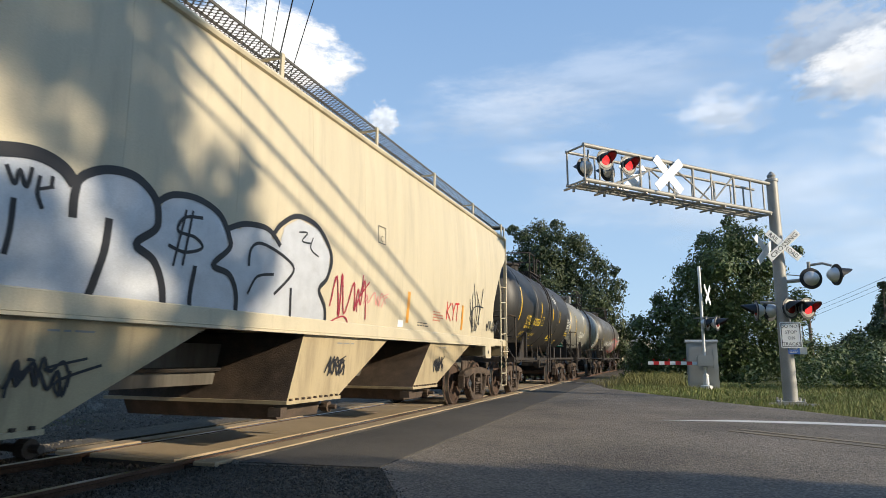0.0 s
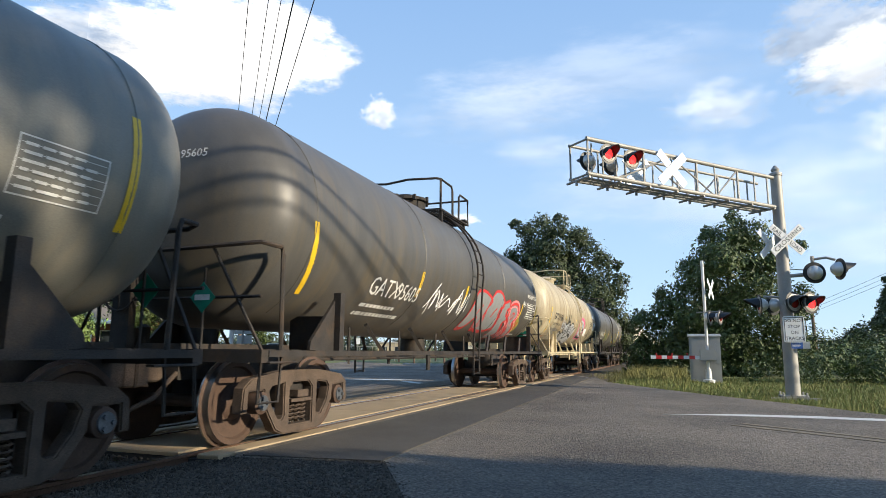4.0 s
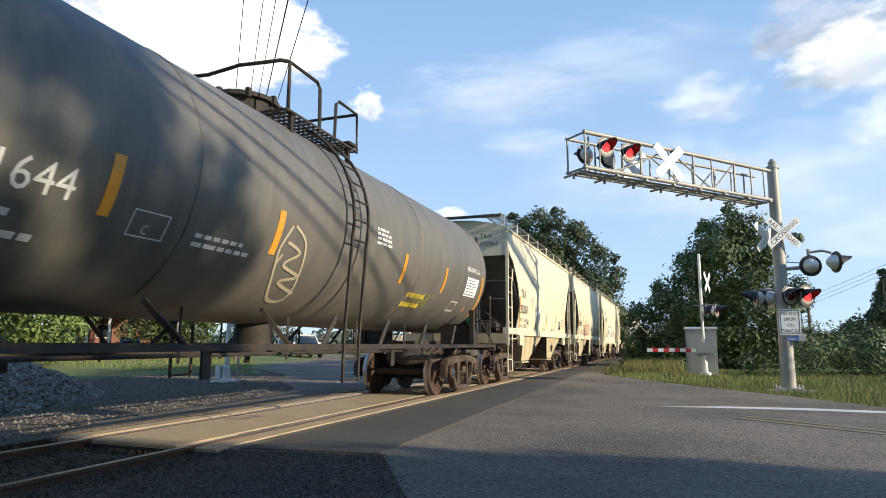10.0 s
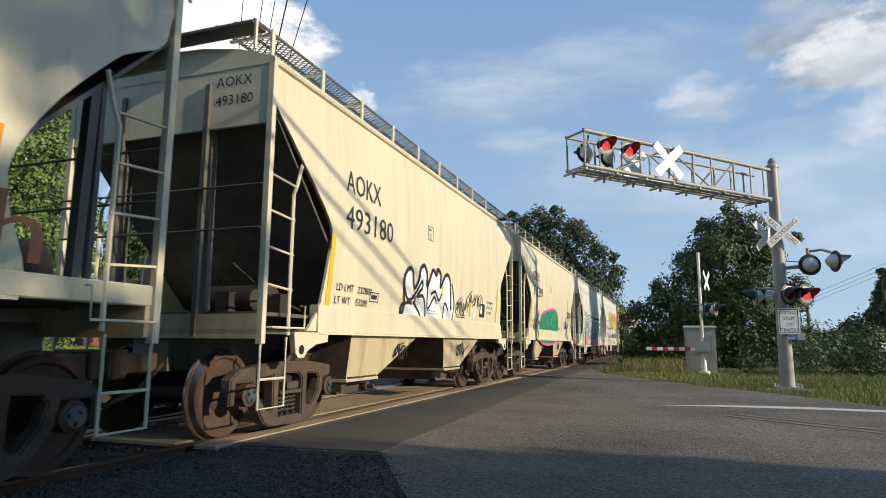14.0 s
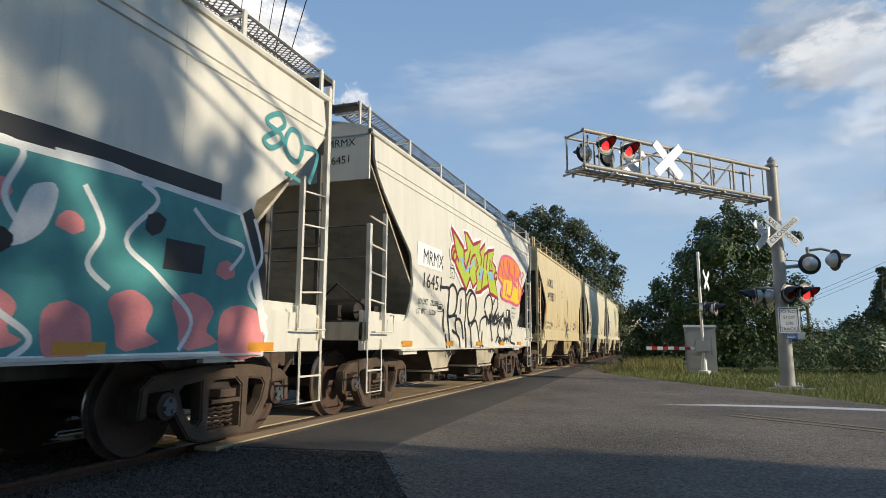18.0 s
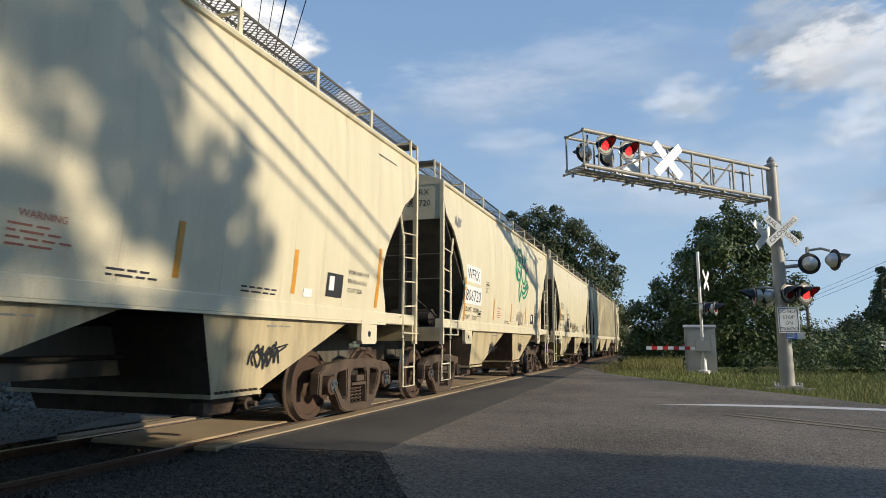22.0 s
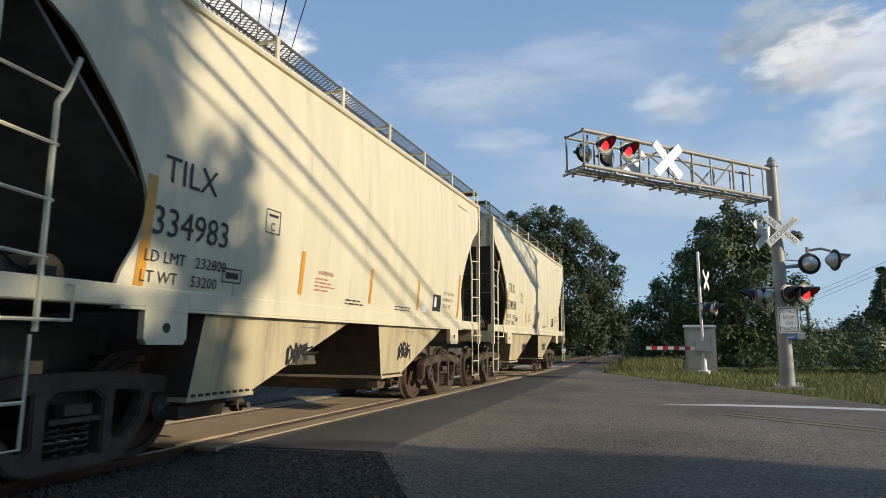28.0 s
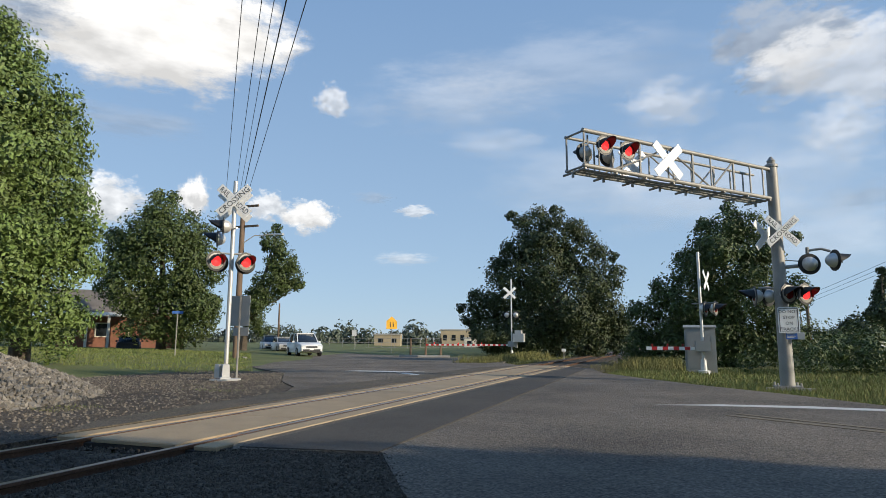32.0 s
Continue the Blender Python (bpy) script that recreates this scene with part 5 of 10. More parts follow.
side.stroke([(5.83, 2.29), (5.61, 2.25), (5.55, 2.12), (5.76, 2.10), (5.86, 2.02), (5.66, 1.95), (5.46, 1.98)], 0.03, G("black"))
side.stroke([(4.04, 2.26), (4.11, 2.15), (4.13, 2.25), (4.19, 2.15), (4.21, 2.29)], 0.03, G("black"))
side.stroke([(4.27, 2.25), (4.27, 2.13), (4.32, 2.03)], 0.03, G("black"))
side.stroke([(4.36, 2.27), (4.36, 2.19)], 0.03, G("black"))
side.stroke([(4.26, 2.15), (4.38, 2.20)], 0.025, G("black"))
side.stroke([(4.12, 2.06), (4.13, 1.87), (4.12, 1.69)], 0.04, G("black"))
side.stroke([(7.38, 2.46), (7.55, 2.48), (7.45, 2.37), (7.63, 2.37)], 0.02, G("black"))
side.stroke([(7.68, 2.45), (7.64, 2.31), (7.83, 2.24)], 0.02, G("black"))
tag_scrawl(side, 8.21, 1.58, 0.93, 0.58, "maroon", 3, 0.025, 5)
tag_scrawl(side, 9.1, 1.78, 0.63, 0.20, "pink", 4, 0.015, 4)
for pts in ([(12.52, 2.10), (12.50, 1.76)], [(12.72, 2.08), (12.52, 1.92), (12.74, 1.75)], [(12.80, 2.09), (12.88, 1.94), (12.87, 1.76)], [(12.99, 2.10), (12.88, 1.94)], [(13.00, 2.09), (13.22, 2.11)], [(13.11, 2.10), (13.10, 1.75)]):
    side.stroke(pts, 0.035, G("red"), soft=False)
side.stroke([(14.19, 1.58), (13.98, 2.03), (13.91, 2.27)], 0.03, G("black"))
side.stroke([(14.27, 1.59), (14.10, 2.15), (14.12, 2.41)], 0.03, G("black"))
side.stroke([(14.33, 1.62), (14.31, 2.19), (14.18, 2.63)], 0.03, G("black"))
side.stroke([(14.39, 1.62), (14.50, 2.23), (14.37, 2.48)], 0.03, G("black"))
side.stroke([(14.45, 1.63), (14.72, 2.17), (14.89, 2.59)], 0.03, G("black"))
side.stroke([(13.97, 1.94), (14.32, 2.14), (14.92, 2.16)], 0.03, G("black"))
side.stroke([(14.13, 1.69), (13.94, 1.89)], 0.03, G("black"))
side.stroke([(13.92, 2.11), (14.04, 2.00), (14.17, 1.69)], 0.03, G("black"))
side.stroke([(14.49, 2.33), (14.62, 2.15), (14.62, 1.75)], 0.03, G("black"))
tag_scrawl(side, 15.2, 1.59, 0.92, 0.33, "black", 6, 0.03, 6)
side.stroke([(8.12, 1.44), (8.52, 1.57), (8.68, 1.50), (8.47, 1.42)], 0.02, G("maroon"))
side.finish()
bay_tags(car, 5, ys=(4.3, 8.35, 12.2))
car, side = tank_car(17.47, 10.0, NEWTANK, DARKIRON, "black tank car with yellow lettering and yellow reflector strips", -0.09, "UTLX 602058", "INKYELLOW")
side.text("UTLX", 1.61, 2.08, 0.40, LY, wide=0.98)
side.text("602058", 2.73, 2.10, 0.34, LY, wide=1.0)
side.text("THE TANK CAR PEOPLE", 1.62, 1.97, 0.10, LY, wide=1.2)
side.text("LD LMT", 1.62, 1.76, 0.14, LY, wide=0.45)
side.text("LT WT", 1.58, 1.60, 0.14, LY, wide=0.40)
side.text("221200 LB  100 350 KG", 2.25, 1.76, 0.13, LY, wide=1.35)
side.text("64700 LB  29 350 KG", 2.25, 1.60, 0.13, LY, wide=1.25)
for y, z0, z1 in ((0.55, 2.15, 3.12), (3.67, 2.40, 2.92), (5.90, 2.40, 2.86), (7.38, 2.40, 2.86), (10.36, 2.10, 3.10)):
    side.block(y, y + 0.10, z0, z1, RY)
side.frame_box(4.02, 4.33, 2.14, 2.44, LY, 0.016)
side.text("C", 4.11, 2.19, 0.14, LY)
side.frame_box(9.38, 10.30, 2.14, 2.66, LW)
for k in range(7):
    side.block(9.40, 10.28, 2.20 + 0.065 * k, 2.206 + 0.065 * k, LW)
side.bars(9.44, 2.60, 0.72, 6, LW, 0.025, 0.065)
side.bars(9.40, 2.05, 0.8, 2, LY, 0.045, 0.09)
side.bars(6.3, 3.30, 0.6, 4, LW, 0.03, 0.07)
side.block(6.10, 6.35, 1.74, 1.90, ("placard", "INKYELLOW"))
side.bars(6.42, 1.92, 0.55, 5, LY, 0.025, 0.055)
side.bars(8.0, 1.72, 0.4, 3, LY, 0.025, 0.06)
side.bars(4.6, 1.46, 1.1, 1, LY, 0.03)
side.finish()
car, side = tank_car(29.8, 10.38, GREYTANK, DARKIRON, "dusty grey tank car with white lettering and yellow strips", -0.56, "UTLX 600890", small=True)
side.text("UTLX", 1.43, 2.04, 0.40, LW, wide=0.97)
side.text("600890", 2.49, 2.04, 0.36, LW, wide=1.01)
side.text("THE TANK CAR PEOPLE", 1.44, 1.91, 0.10, LW, wide=1.2)
side.text("LD LMT", 1.42, 1.74, 0.13, LW, wide=0.45)
side.text("201700 LB  91 500 KG", 2.0, 1.74, 0.12, LW, wide=1.25)
side.text("LT WT", 1.42, 1.58, 0.13, LW, wide=0.40)
side.text("61300 LB  27 800 KG", 2.0, 1.58, 0.12, LW, wide=1.2)
for y, z0, z1 in ((0.36, 2.05, 3.0), (3.46, 2.28, 2.74), (5.75, 2.28, 2.74), (8.42, 2.28, 2.74), (10.22, 2.0, 2.98)):
    side.block(y, y + 0.085, z0, z1, RY)
side.bars(3.45, 3.18, 0.5, 4, LW, 0.03, 0.06)
side.frame_box(9.28, 10.02, 2.10, 2.52, LW)
for k in range(6):
    side.block(9.30, 10.0, 2.16 + 0.06 * k, 2.165 + 0.06 * k, LW)
side.bars(9.33, 2.45, 0.58, 6, LW, 0.022, 0.06)
side.block(8.74, 9.34, 1.70, 1.96, ("placard", "SIGN"))
side.block(8.80, 9.28, 1.74, 1.92, ("placard_window", "INKBLACK"), 0.0, 0.002)
side.bars(7.3, 1.78, 0.9, 3, LW, 0.02, 0.06)
side.bars(4.3, 1.75, 0.7, 3, LW, 0.018, 0.05)
side.finish()
car, side = tank_car(42.25, 13.87, BROWNTANK, DARKIRON, "brown-black tank car with a red and grey graffiti piece", 0.0, "GATX 95605", lay=(0.32, 1.023))
side.text("GATX", 2.0, 1.90, 0.38, LW)
side.text("95605", 2.95, 1.90, 0.36, LW)
side.bars(2.05, 1.72, 1.6, 2, LW, 0.05, 0.12)
side.text("FRA AIP", 11.41, 2.36, 0.21, LW)
side.text("REFRIGERANT   GAS", 11.95, 2.64, 0.165, LW, 0.72)
side.frame_box(12.06, 13.1, 2.05, 2.49, LW)
side.bars(12.1, 2.42, 0.9, 6, LW, 0.03, 0.065)
side.block(0.32, 0.42, 1.75, 2.62, RY, -0.2)
for y in (3.7, 6.2, 8.8, 11.33):
    side.block(y, y + 0.10, 1.99, 2.43, RY)
side.block(13.35, 13.47, 1.70, 2.45, RY, -0.2)
side.bars(11.6, 1.55, 0.8, 1, LW, 0.03)
side.block(12.0, 12.15, 1.46, 1.56, ("placard", "INKRED"))
side.stroke([(10.13, 2.25), (10.50, 2.36), (10.88, 2.33), (11.10, 2.18), (11.15, 2.00), (11.00, 1.90), (11.33, 1.75), (11.59, 1.57), (11.47, 1.43), (11.01, 1.62), (10.75, 1.73), (10.93, 1.52), (10.76, 1.50), (10.51, 1.83), (10.26, 1.95)], 0.2, G("pink"), closed=True)
side.fill([(10.13, 2.25), (10.50, 2.36), (10.88, 2.33), (11.10, 2.18), (11.15, 2.00), (11.00, 1.90), (11.33, 1.75), (11.59, 1.57), (11.47, 1.43), (11.01, 1.62), (10.75, 1.73), (10.93, 1.52), (10.76, 1.50), (10.51, 1.83), (10.26, 1.95)], G("grey"), extra=0.002)
side.fill([(9.32, 2.17), (9.73, 2.37), (9.93, 2.38), (10.03, 2.27), (10.01, 2.17), (9.86, 2.15), (9.96, 2.02), (10.12, 1.99), (10.22, 1.91), (10.14, 1.85), (10.06, 1.80), (10.31, 1.67), (10.46, 1.52), (9.91, 1.40)], G("grey"), extra=0.002)
side.stroke([(10.13, 2.25), (10.50, 2.36), (10.88, 2.33), (11.10, 2.18), (11.15, 2.00), (11.00, 1.90), (11.33, 1.75), (11.59, 1.57), (11.47, 1.43), (11.01, 1.62), (10.75, 1.73), (10.93, 1.52), (10.76, 1.50), (10.51, 1.83), (10.26, 1.95)], 0.075, G("red"), closed=True)
side.stroke([(9.32, 2.17), (9.73, 2.37), (9.93, 2.38), (10.03, 2.27), (10.01, 2.17), (9.86, 2.15), (9.96, 2.02), (10.12, 1.99), (10.22, 1.91), (10.14, 1.85), (10.06, 1.80), (10.31, 1.67), (10.46, 1.52), (9.91, 1.40)], 0.075, G("red"), closed=True)
side.stroke([(10.47, 1.99), (10.56, 2.10), (10.76, 2.09), (10.73, 2.00), (10.57, 1.92)], 0.05, G("red"))
side.fill([(11.12, 1.97), (11.31, 2.05), (11.82, 1.83), (11.71, 1.58), (11.58, 1.54)], G("olive"))
side.stroke([(11.29, 1.94), (11.65, 1.68)], 0.03, G("red"))
side.stroke([(11.23, 1.94), (11.38, 2.00)], 0.03, G("red"))
side.stroke([(11.48, 1.92), (11.59, 1.78), (11.59, 1.91)], 0.03, G("red"))
tag_scrawl(side, 4.3, 1.75, 1.1, 0.55, "white", 11, 0.035, 4)
tag_scrawl(side, 5.6, 1.75, 1.0, 0.55, "white", 12, 0.035, 4)
bubble(side, 7.0, 1.60, 2.4, 0.85, "grey", "red", 8, 0.07, 2)
side.finish()
car, side = tank_car(58.4, 13.95, BEIGETANK, BEIGETRIM, "rust-streaked beige tank car with black, white and pink graffiti", 0.0, "GATX 95084", "INKBLACK", lay=(0.25, 1.024))
side.text("GATX", 0.94, 2.25, 0.36, LB)
side.text("95084", 1.95, 2.25, 0.36, LB)
side.text("LD LMT 179900 LBS 81600 KGS", 1.0, 2.06, 0.125, LB)
side.text("LT WT    83200 LBS 37750 KGS", 1.0, 1.86, 0.125, LB)
side.block(0.30, 0.42, 1.75, 2.66, RY, -0.2)
side.block(0.62, 0.75, 1.58, 1.68, ("placard", "INKRED"))
for y in (3.4, 6.2):
    side.block(y, y + 0.10, 2.35, 2.48, RY)
side.bars(7.9, 3.05, 0.7, 2, LB, 0.04, 0.1)
side.bars(11.0, 2.55, 0.8, 5, LB, 0.035, 0.085)
side.text("REFRIGERANT GAS", 11.95, 2.72, 0.15, LB, 0.72)
side.text("FRA AIP", 11.5, 2.42, 0.19, LB, 0.8)
side.block(12.3, 13.2, 2.2, 2.6, ("panel", "SIGN"))
side.bars(12.34, 2.52, 0.75, 6, LB, 0.02, 0.06)
side.block(12.0, 12.6, 2.80, 3.0, ("panel", "SIGN"))
side.frame_box(11.6, 12.0, 1.98, 2.2, LB)
side.block(13.40, 13.52, 1.6, 2.7, RY, -0.2)
side.fill([(3.07, 1.84), (3.30, 1.86), (3.58, 1.80), (3.83, 1.79), (3.71, 2.08), (3.66, 2.25), (3.89, 2.14), (4.12, 2.21), (4.28, 2.37), (4.38, 2.22), (4.54, 2.30), (4.70, 2.47), (4.85, 2.20), (5.16, 2.18), (5.35, 2.30), (5.86, 2.26), (6.17, 2.06), (6.57, 2.14), (6.55, 1.77), (6.95, 1.45), (6.88, 1.27), (6.03, 1.35), (5.40, 1.38), (5.05, 1.28), (4.59, 1.18), (4.41, 1.23), (4.77, 1.35), (4.36, 1.38), (3.89, 1.37), (3.48, 1.43)], G("silver"), soft=False)
side.stroke([(3.07, 1.84), (3.30, 1.86), (3.58, 1.80), (3.83, 1.79), (3.71, 2.08), (3.66, 2.25), (3.89, 2.14), (4.12, 2.21), (4.28, 2.37), (4.38, 2.22), (4.54, 2.30), (4.70, 2.47), (4.85, 2.20), (5.16, 2.18), (5.35, 2.30), (5.86, 2.26), (6.17, 2.06), (6.57, 2.14), (6.55, 1.77), (6.95, 1.45), (6.88, 1.27), (6.03, 1.35), (5.40, 1.38), (5.05, 1.28), (4.59, 1.18), (4.41, 1.23), (4.77, 1.35), (4.36, 1.38), (3.89, 1.37), (3.48, 1.43)], 0.06, G("black"), closed=True, soft=False)
side.stroke([(3.76, 1.56), (3.63, 1.59), (3.71, 1.49), (3.90, 1.47), (3.83, 1.62), (3.58, 1.74), (3.39, 1.69), (3.47, 1.54), (3.84, 1.39), (4.38, 1.35), (4.75, 1.43), (4.90, 1.57)], 0.06, G("black"))
side.stroke([(3.65, 2.16), (3.76, 1.92), (4.01, 1.84), (4.18, 1.96), (4.23, 1.83), (4.07, 1.87), (4.14, 1.98)], 0.05, G("black"))
side.stroke([(4.29, 2.35), (4.39, 2.02), (4.72, 1.76), (4.67, 2.07), (4.69, 2.39), (4.85, 1.94), (5.04, 1.85), (4.85, 2.20)], 0.06, G("black"))
side.stroke([(5.17, 2.15), (5.21, 1.93), (5.49, 1.79), (5.76, 1.88), (5.84, 2.14), (5.49, 2.08), (5.54, 1.91), (5.98, 1.78), (6.17, 1.99), (6.57, 2.14)], 0.06, G("black"))
side.stroke([(3.49, 2.53), (3.56, 2.36), (3.70, 2.21), (3.96, 2.18), (4.20, 2.25), (4.22, 2.58), (4.32, 2.35), (4.61, 2.32), (4.69, 2.60)], 0.055, G("black"))
side.stroke([(4.33, 1.81), (4.43, 1.93), (4.77, 1.66), (5.17, 1.65), (5.72, 1.76), (6.33, 1.69)], 0.05, G("black"))
side.stroke([(5.40, 1.38), (5.30, 1.52), (6.18, 1.42), (6.35, 1.56), (6.27, 1.81)], 0.05, G("black"))
side.stroke([(2.99, 2.21), (3.15, 1.93)], 0.13, G("black"))
side.stroke([(2.99, 2.21), (3.15, 1.93)], 0.07, G("silver"), extra=0.0055)
side.stroke([(3.13, 2.32), (3.08, 2.09), (3.29, 1.98)], 0.13, G("black"))
side.stroke([(3.13, 2.32), (3.08, 2.09), (3.29, 1.98)], 0.07, G("silver"), extra=0.0055)
side.stroke([(3.33, 2.21), (3.38, 2.06), (3.51, 2.00), (3.60, 2.15), (3.57, 2.27)], 0.13, G("black"))
side.stroke([(3.33, 2.21), (3.38, 2.06), (3.51, 2.00), (3.60, 2.15), (3.57, 2.27)], 0.07, G("silver"), extra=0.0055)
side.fill([(7.36, 2.44), (8.04, 2.67), (8.87, 2.61), (9.23, 2.38), (9.44, 1.92), (9.30, 1.69), (8.45, 1.68), (7.91, 1.68), (7.57, 2.01)], G("hotpink"))
side.fill([(7.51, 2.35), (7.99, 2.53), (8.67, 2.48), (9.02, 2.30), (9.07, 2.00), (8.97, 1.80), (8.15, 1.79), (7.87, 1.81), (7.67, 2.10)], G("silver"), extra=0.002)
side.stroke([(7.54, 2.39), (7.82, 2.12), (7.94, 1.82), (8.38, 1.81)], 0.07, G("black"))
side.stroke([(7.93, 2.45), (8.00, 2.14), (8.28, 2.09), (8.52, 1.78)], 0.07, G("black"))
side.stroke([(8.28, 2.46), (8.44, 2.11), (8.75, 2.06), (8.86, 1.81)], 0.07, G("black"))
side.stroke([(8.80, 2.41), (8.74, 2.14), (9.16, 2.10), (9.18, 1.92)], 0.07, G("black"))
side.stroke([(7.96, 1.74), (8.67, 1.75), (9.18, 1.74), (9.31, 1.98)], 0.07, G("black"))
side.fill([(7.99, 2.34), (8.22, 2.41), (8.29, 2.17), (8.16, 2.08)], G("yellow"), extra=0.003)
side.fill([(9.29, 2.18), (10.04, 2.20), (10.52, 1.83), (9.71, 1.84)], G("white"), soft=False)
tag_scrawl(side, 10.95, 1.72, 0.78, 0.60, "black", 21, 0.03, 5)
tag_scrawl(side, 1.1, 1.55, 1.0, 0.5, "grey", 22, 0.03, 6)
side.finish()
car, side = tank_car(74.6, 14.0, BLACKTANK, DARKIRON, "black tank car with white lettering and streaked grime", 0.0, "GATX 1622", lay=(0.15, 1.020))
side.text("GATX", 1.47, 2.05, 0.38, LW, wide=0.93)
side.text("1622", 2.52, 2.05, 0.37, LW, wide=0.68)
side.text("LD LMT  180300 LBS  81800 KGS", 1.52, 1.86, 0.125, LW)
side.text("LT WT    82700 LBS  37500 KGS", 1.52, 1.70, 0.125, LW)
side.frame_box(3.32, 3.52, 2.0, 2.24, LW)
for y in (0.35, 3.55, 5.85, 8.35, 10.9):
    side.block(y, y + 0.10, 2.02, 2.50, RY)
side.block(13.45, 13.56, 1.7, 2.6, RY, -0.2)
side.bars(7.9, 2.9, 0.6, 4, LW, 0.03, 0.07)
side.bars(9.0, 2.0, 1.0, 4, LW, 0.025, 0.06)
side.block(10.5, 11.3, 1.75, 1.95, ("panel", "YELLOW"))
side.bars(10.55, 1.90, 0.6, 2, LB, 0.04, 0.08)
side.frame_box(12.2, 13.1, 2.05, 2.5, LW)
side.bars(12.25, 2.43, 0.75, 6, LW, 0.03, 0.06)
side.text("REFRIGERANT GAS", 12.05, 2.62, 0.15, LW, 0.72)
side.block(1.15, 1.30, 1.50, 1.58, ("placard", "INKRED"))
side.lay = (0.0, 1.0)
for pts in (
    [(4.71, 1.97), (4.61, 2.11), (4.73, 2.15), (4.86, 2.02)],
    [(4.64, 2.06), (4.79, 2.09)],
    [(4.67, 2.19), (4.62, 2.23), (4.69, 2.22)],
    [(4.95, 2.0), (4.88, 2.12)],
    [(4.94, 2.21), (4.98, 2.23), (5.05, 2.19), (5.01, 2.15), (4.93, 2.18)],
    [(5.02, 2.14), (5.11, 1.99)],
    [(5.2, 2.0), (5.24, 2.09), (5.28, 1.99), (5.45, 2.05)],
    [(5.19, 2.11), (5.52, 1.97)],
    [(4.72, 1.8), (4.7, 1.88), (4.8, 1.77), (4.82, 1.85)],
    [(4.94, 1.78), (4.82, 1.92), (4.98, 1.88), (4.91, 1.84)],
    [(5.11, 1.81), (5.05, 1.93)],
    [(5.05, 1.87), (5.17, 1.88)],
    [(5.3, 1.82), (5.2, 1.94), (5.35, 1.9), (5.41, 1.97)],
):
    side.stroke(pts, 0.026, G("lime"), soft=len(pts) > 3)
side.lay = (0.15, 1.020)
for k, (a, w, c) in enumerate(((5.6, 0.7, "tan"), (11.3, 0.8, "lime"))):
    for r in range(2):
        tag_scrawl(side, a + 0.05 * r, 1.62 + 0.20 * r, w, 0.16, c, 33 + k * 3 + r, 0.02, 4)
side.finish()
car, side = tank_car(90.88, 14.0, DUSTYTANK, DARKIRON, "black tank car with white number and orange reflector strips", 0.0, "GATX 1644", lay=(0.01, 1.008))
side.text("GATX", 1.35, 2.1, 0.36, LW)
side.text("1644", 2.3, 2.1, 0.34, LW)
side.bars(1.4, 1.92, 1.6, 2, LW, 0.05, 0.14)
side.frame_box(3.55, 3.95, 1.95, 2.17, LW)
side.text("C", 3.68, 1.98, 0.11, LW)
for y in (0.35, 3.22, 5.45, 9.0, 11.0):
    side.block(y, y + 0.11, 2.05, 2.54, RO)
side.block(13.6, 13.72, 1.7, 2.6, RO, -0.2)
side.bars(4.3, 2.05, 0.9, 2, LW, 0.04, 0.08)
side.bars(7.9, 2.75, 0.5, 4, LW, 0.04, 0.07)
side.block(12.4, 13.2, 2.1, 2.5, ("panel", "SIGN"))
side.bars(12.44, 2.43, 0.66, 6, LB, 0.02, 0.06)
side.text("REFRIGERANT GAS", 12.3, 2.62, 0.15, LW, 0.72)
side.block(9.6, 10.4, 1.72, 1.95, ("panel", "INKYELLOW"))
side.frame_box(11.9, 12.3, 1.75, 1.95, LW, 0.02)
side.block(12.85, 12.98, 1.78, 1.88, ("placard", "INKRED"))
side.stroke([(5.74, 2.41), (5.62, 2.13), (5.75, 1.83), (6.01, 1.59), (6.33, 1.61), (6.21, 1.94), (6.06, 2.27), (5.80, 2.42)], 0.035, G("tan"))
side.stroke([(5.73, 2.22), (6.03, 2.13), (5.82, 1.97), (6.22, 1.87), (5.93, 1.78), (6.38, 1.68)], 0.035, G("tan"))
side.stroke([(5.67, 1.95), (5.71, 2.08)], 0.035, G("tan"))
tag_scrawl(side, 9.88, 1.72, 0.79, 0.26, "olive", 31, 0.03, 4)
side.finish()
car, side = hopper(107.13, "round", H1, CREAM, "cream covered hopper with black lettering, nearly clean", lay=(-0.00, 0.995))
marks_hopper(side, "TILX", "332961", "232700", "53300", style="round")
tag_scrawl(side, 3.0, 1.7, 0.9, 0.6, "white", 41, 0.04, 4)
side.finish()
bay_tags(car, 1)
car, side = hopper(119.43, "round", H1, CREAM, "cream covered hopper with faded rust-brown graffiti", lay=(0.15, 0.988))
marks_hopper(side, "TILX", "334869", "232700", "53300", style="round")

